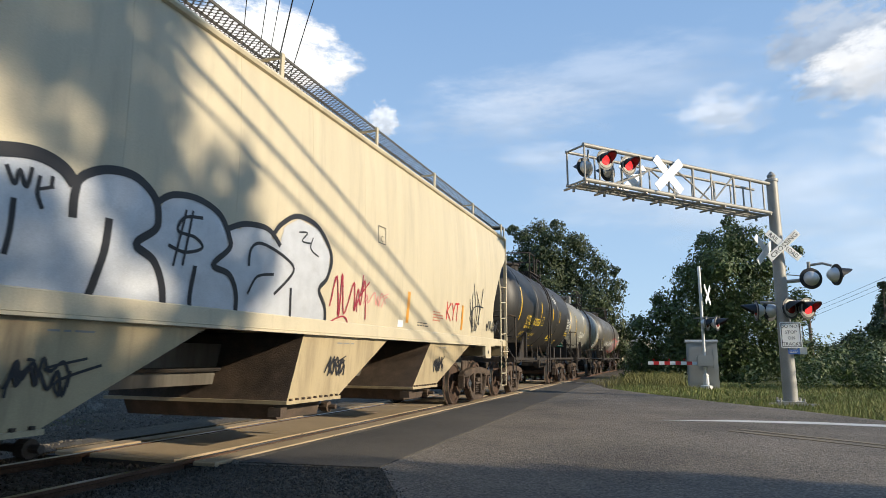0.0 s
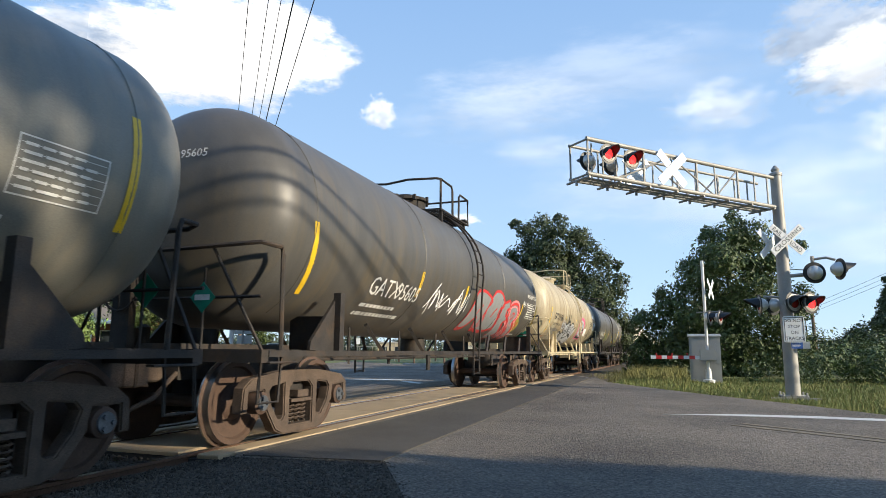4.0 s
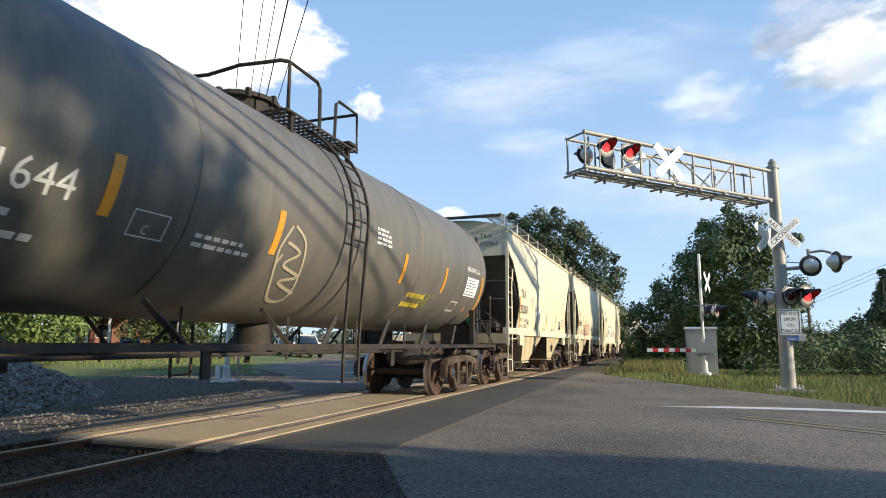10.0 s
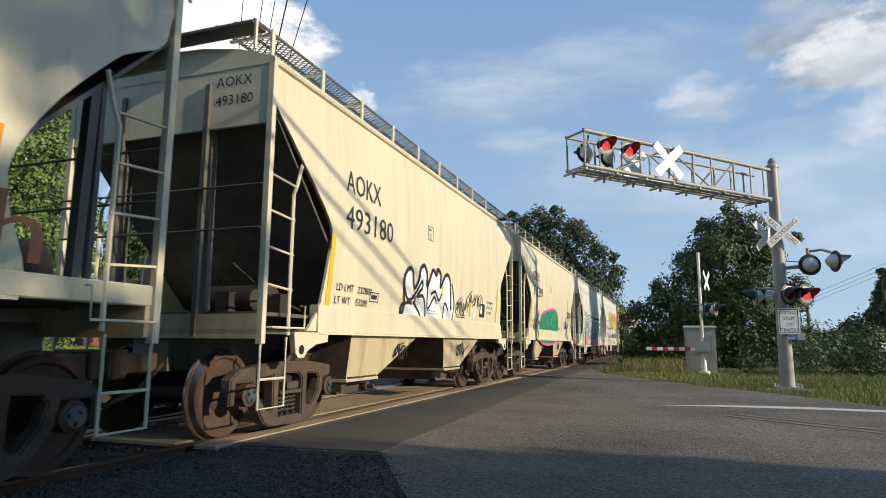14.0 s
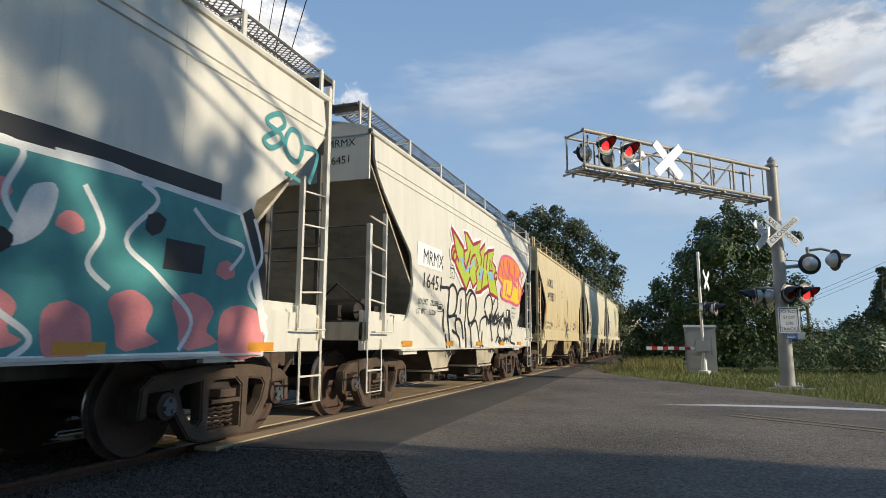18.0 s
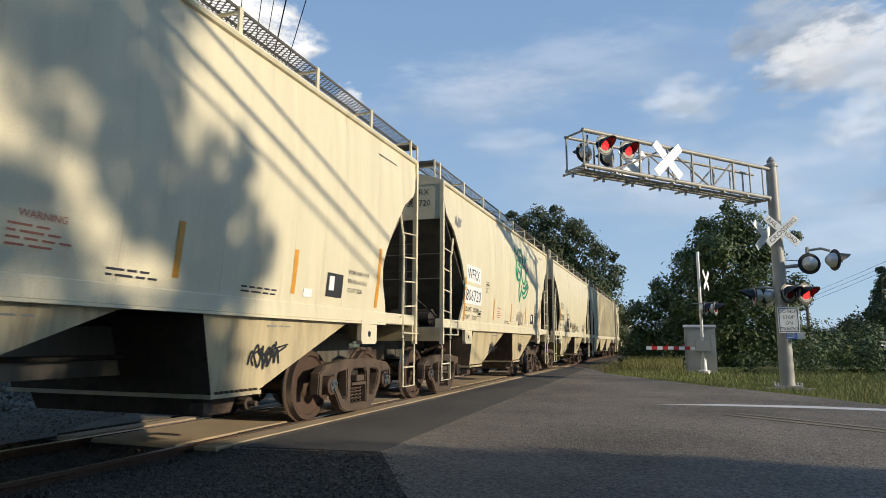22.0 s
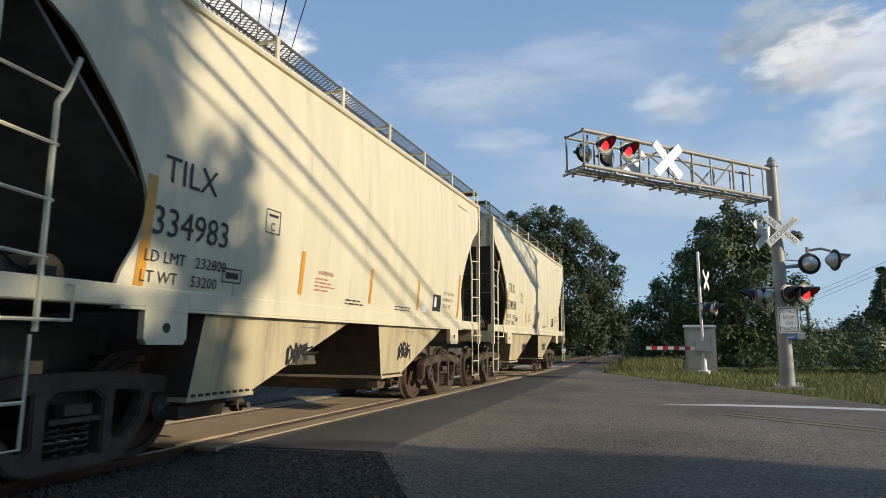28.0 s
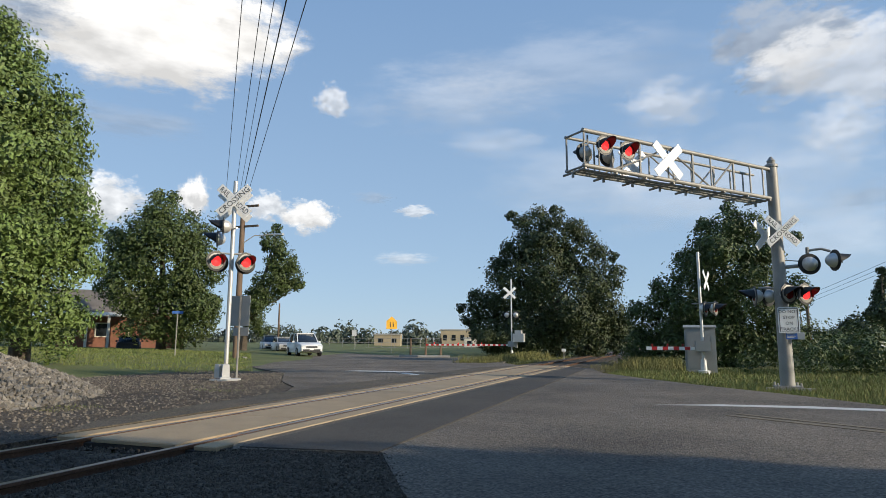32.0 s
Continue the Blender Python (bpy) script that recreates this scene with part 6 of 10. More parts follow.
side.lay = (0.0, 1.0)
for pts, w in (([(2.55, 1.95), (2.40, 2.02), (2.33, 1.90), (2.52, 1.76), (2.50, 1.58), (2.32, 1.56)], 0.055), ([(2.70, 2.02), (2.72, 1.55)], 0.06),
               ([(3.06, 2.02), (2.88, 1.96), (2.92, 1.80), (3.10, 1.70), (3.02, 1.54), (2.86, 1.58)], 0.05), ([(3.20, 2.10), (3.50, 2.16), (3.72, 2.28)], 0.05), ([(3.42, 2.14), (3.34, 1.80), (3.24, 1.56)], 0.055),
               ([(3.58, 1.56), (3.74, 2.06), (3.86, 1.58)], 0.045), ([(3.62, 1.74), (3.84, 1.76)], 0.04), ([(4.02, 2.02), (4.24, 2.06)], 0.045), ([(4.14, 2.04), (4.18, 1.64), (4.02, 1.58)], 0.05),
               ([(4.28, 2.08), (4.52, 2.12)], 0.045), ([(4.40, 2.10), (4.40, 1.60)], 0.05), ([(4.66, 2.10), (4.56, 1.86), (4.66, 1.62), (4.86, 1.64), (4.96, 1.88), (4.84, 2.10), (4.66, 2.10)], 0.055)):
    side.stroke(pts, w, G("rust"))
for k in range(4):
    side.stroke([(3.40 + 0.02 * k, 1.60 - 0.05 * k), (3.94, 1.62 - 0.05 * k)], 0.02, G("maroon"))
side.text("4w", 3.52, 1.66, 0.22, G("hotpink"))
tag_scrawl(side, 5.22, 1.62, 0.5, 0.36, "grey", 55, 0.025, 4)
tag_scrawl(side, 5.68, 1.62, 0.42, 0.40, "grey", 56, 0.03, 4)
side.stroke([(6.42, 1.62), (6.60, 1.96), (6.78, 1.72), (6.56, 1.60), (6.36, 1.72), (6.48, 1.88)], 0.04, G("rust"))
side.text("Splash", 6.98, 1.56, 0.66, G("rust"), wide=2.35)
side.finish()
bay_tags(car, 2, True)
car, side = hopper(131.79, "angle", H2, CREAM, "cream covered hopper with black outlined bubble graffiti", lay=(-0.19, 0.982))
marks_hopper(side, "AOKX", "493180", "232800", "53200", style="angle")
side.fill([(3.38, 1.44), (3.48, 1.66), (3.43, 1.92), (3.46, 2.11), (3.58, 2.22), (3.74, 2.19), (3.87, 1.95), (4.05, 2.10), (4.12, 2.29), (4.26, 2.36), (4.41, 2.24), (4.50, 2.04), (4.71, 2.32), (4.89, 2.26), (5.11, 2.30), (5.21, 2.11), (5.41, 2.29), (5.68, 2.23), (5.93, 1.83), (6.01, 1.46), (5.29, 1.32), (4.37, 1.32), (3.81, 1.21), (3.47, 1.34)], G("white"))
side.stroke([(3.35, 1.41), (3.46, 1.63), (3.41, 1.92), (3.42, 2.11), (3.56, 2.24), (3.73, 2.22), (3.84, 1.95), (4.03, 2.10), (4.08, 2.28), (4.24, 2.37), (4.39, 2.25), (4.45, 2.03), (4.68, 2.33), (4.87, 2.26), (4.92, 2.37), (5.11, 2.30), (5.12, 2.06), (5.38, 2.31), (5.64, 2.24), (5.81, 1.67)], 0.075, G("black"))
side.stroke([(3.45, 1.92), (3.55, 1.77), (3.73, 1.75), (3.97, 1.91), (4.18, 2.09), (4.20, 1.97), (3.98, 1.82), (4.27, 1.83), (4.43, 1.57), (4.36, 1.41)], 0.06, G("black"))
side.stroke([(3.82, 1.72), (4.14, 1.55), (4.25, 1.43)], 0.05, G("black"))
side.stroke([(3.35, 1.41), (3.35, 1.62), (3.57, 1.69), (3.78, 1.69)], 0.06, G("black"))
side.stroke([(3.43, 1.39), (3.60, 1.24), (3.86, 1.20), (3.93, 1.39), (4.06, 1.39), (4.27, 1.26), (4.52, 1.38), (4.80, 1.27), (5.09, 1.37), (5.42, 1.28), (5.84, 1.33), (6.01, 1.46)], 0.08, G("black"))
side.stroke([(4.45, 2.03), (4.52, 1.64), (4.82, 1.86), (4.96, 1.74)], 0.05, G("black"))
side.stroke([(4.64, 1.90), (4.86, 1.96), (5.07, 1.82), (5.23, 1.97)], 0.05, G("black"))
side.stroke([(5.35, 1.36), (5.40, 1.78), (5.64, 1.66)], 0.05, G("black"))
side.stroke([(5.76, 2.18), (5.96, 1.83), (5.92, 1.46)], 0.05, G("black"))
side.stroke([(3.89, 1.81), (3.93, 1.64)], 0.06, G("black"))
side.stroke([(4.08, 1.94), (4.12, 1.92)], 0.05, G("black"))
tag_scrawl(side, 6.11, 1.6, 0.76, 0.35, "black", 61, 0.025, 6)
tag_scrawl(side, 6.84, 1.79, 1.14, 0.34, "black", 62, 0.025, 6)
side.finish()
bay_tags(car, 3)
car, side = hopper(144.02, "angle", H2, CREAM, "cream covered hopper with tags and a small pink graffiti piece", lay=(-0.12, 0.975))
marks_hopper(side, "CBFX", "315299", "232800", "53200", style="angle")
side.fill([(2.62, 1.91), (3.96, 2.19), (5.59, 2.24), (6.17, 1.72), (5.83, 1.09), (2.79, 1.08)], G("green"))
side.stroke([(2.62, 1.91), (3.96, 2.19), (5.59, 2.24), (6.17, 1.72), (5.83, 1.09), (2.79, 1.08)], 0.08, G("hotpink"), closed=True)
side.stroke([(3.29, 1.95), (4.19, 1.17)], 0.06, G("maroon"))
side.stroke([(4.76, 2.10), (4.57, 1.17)], 0.06, G("pink"))
side.stroke([(2.62, 1.18), (4.4, 1.22), (6.2, 1.17)], 0.1, G("pink"))
side.lay = (0.0, 1.0)
for y0, y1 in ((0.98, 1.62), (6.95, 7.2), (8.77, 9.67)):
    side.block(y0, y1, 1.20, 1.33, RO, 0.0, 0.004)
side.lay = (-0.46, 1.0)
side.stroke([(8.47, 2.31), (8.54, 2.12), (8.54, 1.99)], 0.05, G("black"))
side.stroke([(8.46, 2.30), (8.67, 2.31), (8.53, 2.16), (8.77, 2.16), (8.54, 2.01)], 0.05, G("black"))
side.stroke([(8.77, 2.28), (8.80, 2.11), (9.00, 2.09)], 0.05, G("black"))
side.stroke([(8.78, 2.27), (8.97, 2.29)], 0.05, G("black"))
side.stroke([(8.79, 2.17), (8.94, 2.18)], 0.05, G("black"))
side.stroke([(9.05, 2.10), (9.04, 2.30), (9.21, 2.10), (9.22, 2.32)], 0.05, G("black"))
side.stroke([(9.28, 2.32), (9.29, 2.08), (9.51, 2.23), (9.30, 2.32)], 0.05, G("black"))
side.fill([(7.67, 1.25), (7.73, 1.41), (8.09, 1.48), (8.43, 1.47), (8.61, 1.36), (8.69, 1.21), (8.32, 1.22), (7.76, 1.19)], G("skyblue"))
side.stroke([(7.79, 1.40), (7.77, 1.30), (7.86, 1.22)], 0.09, G("yellow"))
side.stroke([(7.94, 1.41), (7.91, 1.30), (8.01, 1.22)], 0.09, G("yellow"))
side.stroke([(8.09, 1.42), (8.07, 1.31), (8.17, 1.23)], 0.09, G("yellow"))
side.stroke([(8.26, 1.43), (8.23, 1.32), (8.34, 1.23)], 0.09, G("yellow"))
side.stroke([(8.43, 1.44), (8.40, 1.33), (8.52, 1.24)], 0.09, G("yellow"))
side.stroke([(7.19, 1.72), (7.11, 1.62), (7.21, 1.49), (7.36, 1.57), (7.28, 1.73)], 0.025, G("grey"))
side.stroke([(7.20, 1.76), (7.23, 1.87)], 0.025, G("grey"))
side.stroke([(7.65, 1.85), (7.61, 1.64), (7.75, 1.61), (7.91, 1.73), (7.78, 1.87), (7.68, 1.84)], 0.025, G("grey"))
side.stroke([(9.55, 1.99), (9.75, 2.08), (10.01, 1.92), (9.65, 1.76), (9.72, 1.64), (10.07, 1.60)], 0.025, G("grey"))
side.stroke([(8.02, 2.03), (8.14, 1.93), (8.25, 2.05), (8.42, 1.94)], 0.025, G("grey"))
tag_scrawl(side, 9.58, 1.62, 0.60, 0.44, "grey", 65, 0.025, 6)
side.finish()
bay_tags(car, 4)
car, side = hopper(156.46, "deep", H2, WHITE, "white covered hopper with a large teal and pink graffiti piece", lay=(0.06, 0.969))
marks_hopper(side, "WWUX", "16343", "232900", "53100", style="deep")
side.lay = (0.0, 1.0)
side.fill([(1.99, 2.1), (2.21, 2.09), (2.26, 1.87), (2.19, 1.71), (2.33, 0.97), (2.01, 0.95), (1.9, 1.35), (1.97, 1.69), (2.0, 1.88)], G("black"))
side.stroke([(2.18, 2.42), (2.67, 2.42), (3.15, 2.46)], 0.13, G("grey"))
side.stroke([(4.01, 2.44), (4.42, 2.44), (4.95, 2.48)], 0.16, G("black"))
side.stroke([(5.3, 2.38), (5.73, 2.38), (6.84, 2.44), (8.6, 2.46)], 0.16, G("black"))
side.stroke([(9.0, 2.36), (9.28, 1.9), (9.36, 1.5)], 0.16, G("black"))
PIECE = [(2.24, 2.25), (2.68, 2.38), (3.21, 2.37), (3.34, 2.57), (3.75, 2.63), (4.01, 2.42), (4.15, 2.29), (4.88, 2.38), (5.27, 2.3), (5.7, 2.27), (7.6, 2.33), (8.88, 2.31), (9.21, 1.77), (9.48, 1.12), (9.46, 0.96), (2.47, 0.93), (2.33, 1.27), (2.21, 1.66), (2.25, 1.97)]
side.stroke(PIECE, 0.11, G("white"), closed=True, soft=False, extra=0.0045)
side.fill(PIECE, G("teal"), soft=False, extra=0.005)
side.fill([(3.27, 2.51), (3.37, 2.62), (3.56, 2.67), (3.82, 2.64), (3.97, 2.53), (4.01, 2.4), (3.93, 2.28), (3.74, 2.25), (3.48, 2.31), (3.34, 2.41)], G("white"), extra=0.0055)
side.fill([(3.32, 2.52), (3.39, 2.59), (3.56, 2.63), (3.8, 2.6), (3.93, 2.5), (3.95, 2.39), (3.89, 2.31), (3.73, 2.29), (3.5, 2.34), (3.37, 2.43)], G("teal"), extra=0.006)
side.fill([(3.51, 2.45), (3.62, 2.52), (3.74, 2.48), (3.78, 2.39), (3.63, 2.39)], G("white"), extra=0.0065)
side.fill([(3.61, 2.11), (3.58, 2.04), (3.51, 2.01), (3.44, 2.03), (3.44, 2.11), (3.48, 2.17), (3.55, 2.18)], G("pink"), extra=0.006)
side.fill([(3.65, 1.85), (3.61, 1.78), (3.54, 1.74), (3.48, 1.78), (3.46, 1.86), (3.51, 1.93), (3.59, 1.93)], G("pink"), extra=0.006)
side.fill([(3.65, 1.61), (3.61, 1.54), (3.55, 1.5), (3.49, 1.55), (3.46, 1.62), (3.52, 1.69), (3.6, 1.68)], G("pink"), extra=0.006)
side.fill([(3.84, 2.15), (3.83, 2.08), (3.78, 2.05), (3.73, 2.1), (3.71, 2.16), (3.75, 2.22), (3.81, 2.21)], G("pink"), extra=0.006)
side.fill([(3.77, 2.01), (3.76, 1.97), (3.73, 1.96), (3.69, 1.98), (3.69, 2.01), (3.72, 2.03), (3.75, 2.03)], G("pink"), extra=0.006)
side.fill([(3.34, 2.15), (3.34, 2.06), (3.24, 2.03), (3.15, 2.05), (3.16, 2.15), (3.21, 2.2), (3.3, 2.21)], G("pink"), extra=0.006)
side.fill([(3.27, 1.91), (3.26, 1.85), (3.22, 1.84), (3.18, 1.86), (3.18, 1.92), (3.2, 1.95), (3.24, 1.96)], G("pink"), extra=0.006)
side.fill([(6.64, 2.02), (6.61, 1.96), (6.55, 1.93), (6.49, 1.96), (6.47, 2.03), (6.52, 2.08), (6.59, 2.09)], G("pink"), extra=0.006)
side.fill([(5.83, 2.06), (5.79, 2.01), (5.74, 1.98), (5.69, 2.01), (5.67, 2.06), (5.72, 2.11), (5.79, 2.11)], G("pink"), extra=0.006)
side.fill([(4.75, 2.07), (4.71, 2.02), (4.64, 1.98), (4.58, 2.02), (4.55, 2.06), (4.62, 2.12), (4.71, 2.11)], G("pink"), extra=0.006)
side.fill([(4.64, 2.19), (4.63, 2.14), (4.56, 2.12), (4.5, 2.14), (4.5, 2.18), (4.54, 2.22), (4.62, 2.22)], G("pink"), extra=0.006)
side.fill([(7.19, 1.9), (7.18, 1.82), (7.07, 1.81), (6.97, 1.84), (6.98, 1.92), (7.04, 1.97), (7.14, 1.96)], G("pink"), extra=0.006)
side.fill([(8.9, 1.74), (8.88, 1.66), (8.76, 1.64), (8.65, 1.67), (8.65, 1.77), (8.71, 1.82), (8.83, 1.82)], G("pink"), extra=0.006)
side.fill([(2.49, 2.16), (2.46, 2.08), (2.37, 2.04), (2.3, 2.09), (2.28, 2.17), (2.35, 2.24), (2.44, 2.22)], G("pink"), extra=0.006)
side.fill([(2.45, 1.92), (2.44, 1.88), (2.37, 1.87), (2.3, 1.89), (2.3, 1.93), (2.35, 1.96), (2.42, 1.95)], G("pink"), extra=0.006)
side.fill([(2.74, 1.77), (2.73, 1.69), (2.62, 1.68), (2.51, 1.71), (2.52, 1.78), (2.58, 1.83), (2.68, 1.83)], G("pink"), extra=0.006)
side.fill([(2.96, 2.12), (2.93, 2.06), (2.83, 2.04), (2.74, 2.06), (2.75, 2.12), (2.81, 2.16), (2.9, 2.17)], G("pink"), extra=0.006)
side.fill([(2.52, 1.64), (2.49, 1.59), (2.42, 1.57), (2.36, 1.59), (2.35, 1.65), (2.4, 1.69), (2.47, 1.69)], G("pink"), extra=0.006)
side.fill([(3.58, 2.13), (3.54, 2.09), (3.48, 2.06), (3.43, 2.09), (3.41, 2.13), (3.46, 2.17), (3.53, 2.17)], G("pink"), extra=0.006)
side.fill([(4.04, 1.83), (3.99, 1.76), (3.89, 1.72), (3.81, 1.78), (3.77, 1.84), (3.86, 1.91), (3.98, 1.89)], G("pink"), extra=0.006)
side.fill([(3.42, 1.77), (3.4, 1.72), (3.32, 1.71), (3.24, 1.74), (3.23, 1.78), (3.29, 1.82), (3.38, 1.81)], G("pink"), extra=0.006)
side.fill([(4.4, 2.0), (4.38, 1.93), (4.26, 1.92), (4.14, 1.94), (4.16, 2.02), (4.23, 2.06), (4.34, 2.06)], G("pink"), extra=0.006)
side.fill([(2.39, 1.48), (2.58, 1.53), (2.85, 1.5), (2.85, 1.27), (2.96, 1.08), (2.88, 0.97), (2.48, 0.98), (2.41, 1.21)], G("pink"), extra=0.006)
side.fill([(2.99, 1.28), (3.29, 1.38), (3.41, 1.23), (3.87, 1.31), (3.9, 1.06), (3.44, 0.97), (3.12, 1.0)], G("pink"), extra=0.006)
side.fill([(3.23, 1.44), (3.36, 1.48), (3.48, 1.42), (3.46, 1.29), (3.26, 1.24)], G("pink"), extra=0.006)
side.fill([(3.28, 1.2), (3.46, 1.25), (3.62, 1.19), (3.65, 1.05), (3.5, 0.95), (3.31, 0.95)], G("pink"), extra=0.006)
side.fill([(3.88, 1.86), (4.09, 1.93), (4.16, 1.79), (4.09, 1.75), (4.09, 1.65), (3.97, 1.63), (4.01, 1.78), (3.9, 1.78)], G("pink"), extra=0.006)
side.stroke([(4.04, 2.05), (4.11, 2.17), (4.24, 2.14), (4.37, 2.28)], 0.06, G("pink"), extra=0.006)
side.fill([(4.49, 2.22), (4.78, 2.27), (4.83, 2.02), (4.54, 1.97)], G("teal"), extra=0.0061)
side.fill([(3.89, 1.34), (3.96, 1.35), (3.98, 1.24), (4.07, 1.28), (4.11, 1.37), (4.16, 1.36), (4.15, 1.21), (4.11, 1.09), (3.96, 1.05), (3.9, 1.11), (3.95, 1.2)], G("pink"), extra=0.006)
side.fill([(4.19, 1.24), (4.31, 1.3), (4.35, 1.17), (4.31, 1.07), (4.22, 1.09)], G("pink"), extra=0.006)
side.fill([(4.34, 1.42), (4.36, 1.73), (4.5, 1.73), (4.43, 1.55), (4.43, 1.34)], G("pink"), extra=0.006)
side.fill([(4.57, 1.3), (4.76, 1.36), (4.78, 1.45), (4.87, 1.32), (4.98, 1.28), (4.94, 1.14), (5.03, 1.05), (4.84, 0.99), (4.74, 1.1), (4.63, 1.05), (4.67, 1.18)], G("pink"), extra=0.006)
side.fill([(5.34, 1.2), (5.42, 1.28), (5.67, 1.27), (5.74, 1.18), (5.75, 0.96), (5.38, 0.96)], G("pink"), extra=0.006)
side.fill([(5.8, 1.21), (5.89, 1.3), (6.21, 1.29), (6.3, 1.2), (6.31, 0.96), (5.85, 0.95)], G("pink"), extra=0.006)
side.fill([(6.96, 1.24), (7.09, 1.34), (7.23, 1.32), (7.34, 1.22), (7.35, 0.95), (7.02, 0.94)], G("pink"), extra=0.006)
side.fill([(8.76, 1.28), (8.96, 1.41), (9.26, 1.39), (9.42, 1.26), (9.41, 0.92), (8.83, 0.92)], G("pink"), extra=0.006)
side.fill([(6.44, 1.34), (6.62, 1.4), (6.78, 1.29), (6.73, 1.13), (6.85, 1.05), (6.56, 0.99), (6.5, 1.17)], G("pink"), extra=0.006)
side.fill([(7.49, 1.38), (7.72, 1.46), (7.93, 1.33), (7.87, 1.14), (8.02, 1.05), (7.64, 0.98), (7.56, 1.19)], G("pink"), extra=0.006)
side.fill([(8.14, 1.41), (8.41, 1.49), (8.66, 1.35), (8.58, 1.15), (8.75, 1.05), (8.31, 0.98), (8.22, 1.2)], G("pink"), extra=0.006)
side.fill([(4.72, 2.04), (5.27, 2.09), (5.32, 1.69), (4.82, 1.58)], G("pink"), extra=0.0062)
side.stroke([(4.71, 2.03), (4.99, 2.06), (5.28, 2.1)], 0.022, G("teal"), extra=0.0066)
side.stroke([(4.72, 1.93), (5.01, 1.95), (5.3, 1.99)], 0.022, G("teal"), extra=0.0066)
side.stroke([(4.74, 1.83), (5.03, 1.85), (5.32, 1.88)], 0.022, G("teal"), extra=0.0066)
side.stroke([(4.76, 1.73), (5.05, 1.74), (5.34, 1.77)], 0.022, G("teal"), extra=0.0066)
side.stroke([(4.78, 1.62), (5.07, 1.64), (5.36, 1.66)], 0.022, G("teal"), extra=0.0066)
side.stroke([(4.82, 2.03), (4.82, 1.94)], 0.02, G("teal"), extra=0.0066)
side.stroke([(5.06, 2.07), (5.07, 1.98)], 0.02, G("teal"), extra=0.0066)
side.stroke([(4.95, 1.95), (4.95, 1.86)], 0.02, G("teal"), extra=0.0066)
side.stroke([(5.2, 1.99), (5.21, 1.89)], 0.02, G("teal"), extra=0.0066)
side.stroke([(4.85, 1.83), (4.86, 1.74)], 0.02, G("teal"), extra=0.0066)
side.stroke([(5.09, 1.86), (5.1, 1.77)], 0.02, G("teal"), extra=0.0066)
side.stroke([(4.98, 1.74), (4.99, 1.65)], 0.02, G("teal"), extra=0.0066)
side.stroke([(5.24, 1.77), (5.25, 1.67)], 0.02, G("teal"), extra=0.0066)
side.stroke([(3.7, 2.24), (3.76, 2.08), (3.77, 1.89), (3.7, 1.7), (3.77, 1.56), (3.93, 1.5), (3.94, 1.4)], 0.045, G("white"), extra=0.0075)
side.stroke([(3.63, 1.83), (3.74, 1.8), (3.68, 1.71)], 0.045, G("white"), extra=0.0075)
side.stroke([(3.91, 1.94), (3.96, 2.11), (4.03, 1.96), (4.24, 2.02), (4.23, 1.85)], 0.045, G("white"), extra=0.0075)
side.stroke([(3.98, 2.29), (4.15, 2.31), (4.41, 2.29), (4.48, 2.22), (4.4, 1.99), (4.52, 1.88), (4.78, 1.99), (4.84, 2.06), (4.78, 2.28)], 0.045, G("white"), extra=0.0075)
side.stroke([(4.16, 1.58), (4.3, 1.43), (4.27, 1.21), (4.37, 1.07), (4.42, 0.96)], 0.045, G("white"), extra=0.0075)
side.stroke([(4.08, 1.56), (4.2, 1.53)], 0.045, G("white"), extra=0.0075)
side.stroke([(4.89, 2.33), (4.97, 2.4), (5.22, 2.43), (5.35, 2.33), (5.3, 2.17), (5.25, 1.75), (5.11, 1.49)], 0.045, G("white"), extra=0.0075)
side.stroke([(4.95, 2.25), (5.1, 2.23), (5.24, 2.31)], 0.045, G("white"), extra=0.0075)
side.stroke([(5.62, 2.07), (5.76, 2.23), (5.84, 2.11), (5.64, 1.77), (5.98, 1.72), (6.34, 1.78)], 0.045, G("white"), extra=0.0075)
side.stroke([(5.87, 2.38), (6.2, 2.39), (6.26, 2.31)], 0.045, G("white"), extra=0.0075)
side.stroke([(5.13, 1.47), (5.34, 1.34), (5.28, 1.12), (5.37, 0.96)], 0.045, G("white"), extra=0.0075)
side.stroke([(6.0, 0.94), (6.0, 1.13), (6.06, 1.18), (6.16, 1.13), (6.16, 0.95)], 0.045, G("white"), extra=0.0075)
side.stroke([(6.16, 1.71), (6.57, 1.31), (6.89, 1.08), (6.77, 0.94)], 0.045, G("white"), extra=0.0075)
side.stroke([(6.4, 2.34), (6.67, 2.3), (6.59, 1.99), (6.76, 1.77)], 0.045, G("white"), extra=0.0075)
side.stroke([(7.66, 2.32), (7.84, 2.2), (7.57, 1.84), (7.93, 1.6), (8.37, 1.27), (8.25, 0.98)], 0.045, G("white"), extra=0.0075)
side.stroke([(8.26, 2.23), (8.56, 2.05), (8.99, 1.98), (8.82, 1.74)], 0.045, G("white"), extra=0.0075)
side.stroke([(9.12, 2.3), (9.3, 1.93), (9.14, 1.6), (9.5, 1.3)], 0.045, G("white"), extra=0.0075)
side.stroke([(7.15, 2.18), (7.35, 1.89), (7.26, 1.62), (7.48, 1.45)], 0.045, G("white"), extra=0.0075)
side.stroke([(4.44, 1.74), (4.43, 1.55), (4.5, 1.43)], 0.045, G("white"), extra=0.0075)
side.stroke([(3.13, 2.04), (3.27, 2.01), (3.37, 2.06), (3.49, 1.99)], 0.045, G("white"), extra=0.0075)
side.stroke([(3.31, 1.61), (3.41, 1.59), (3.42, 1.73), (3.3, 1.81)], 0.045, G("white"), extra=0.0075)
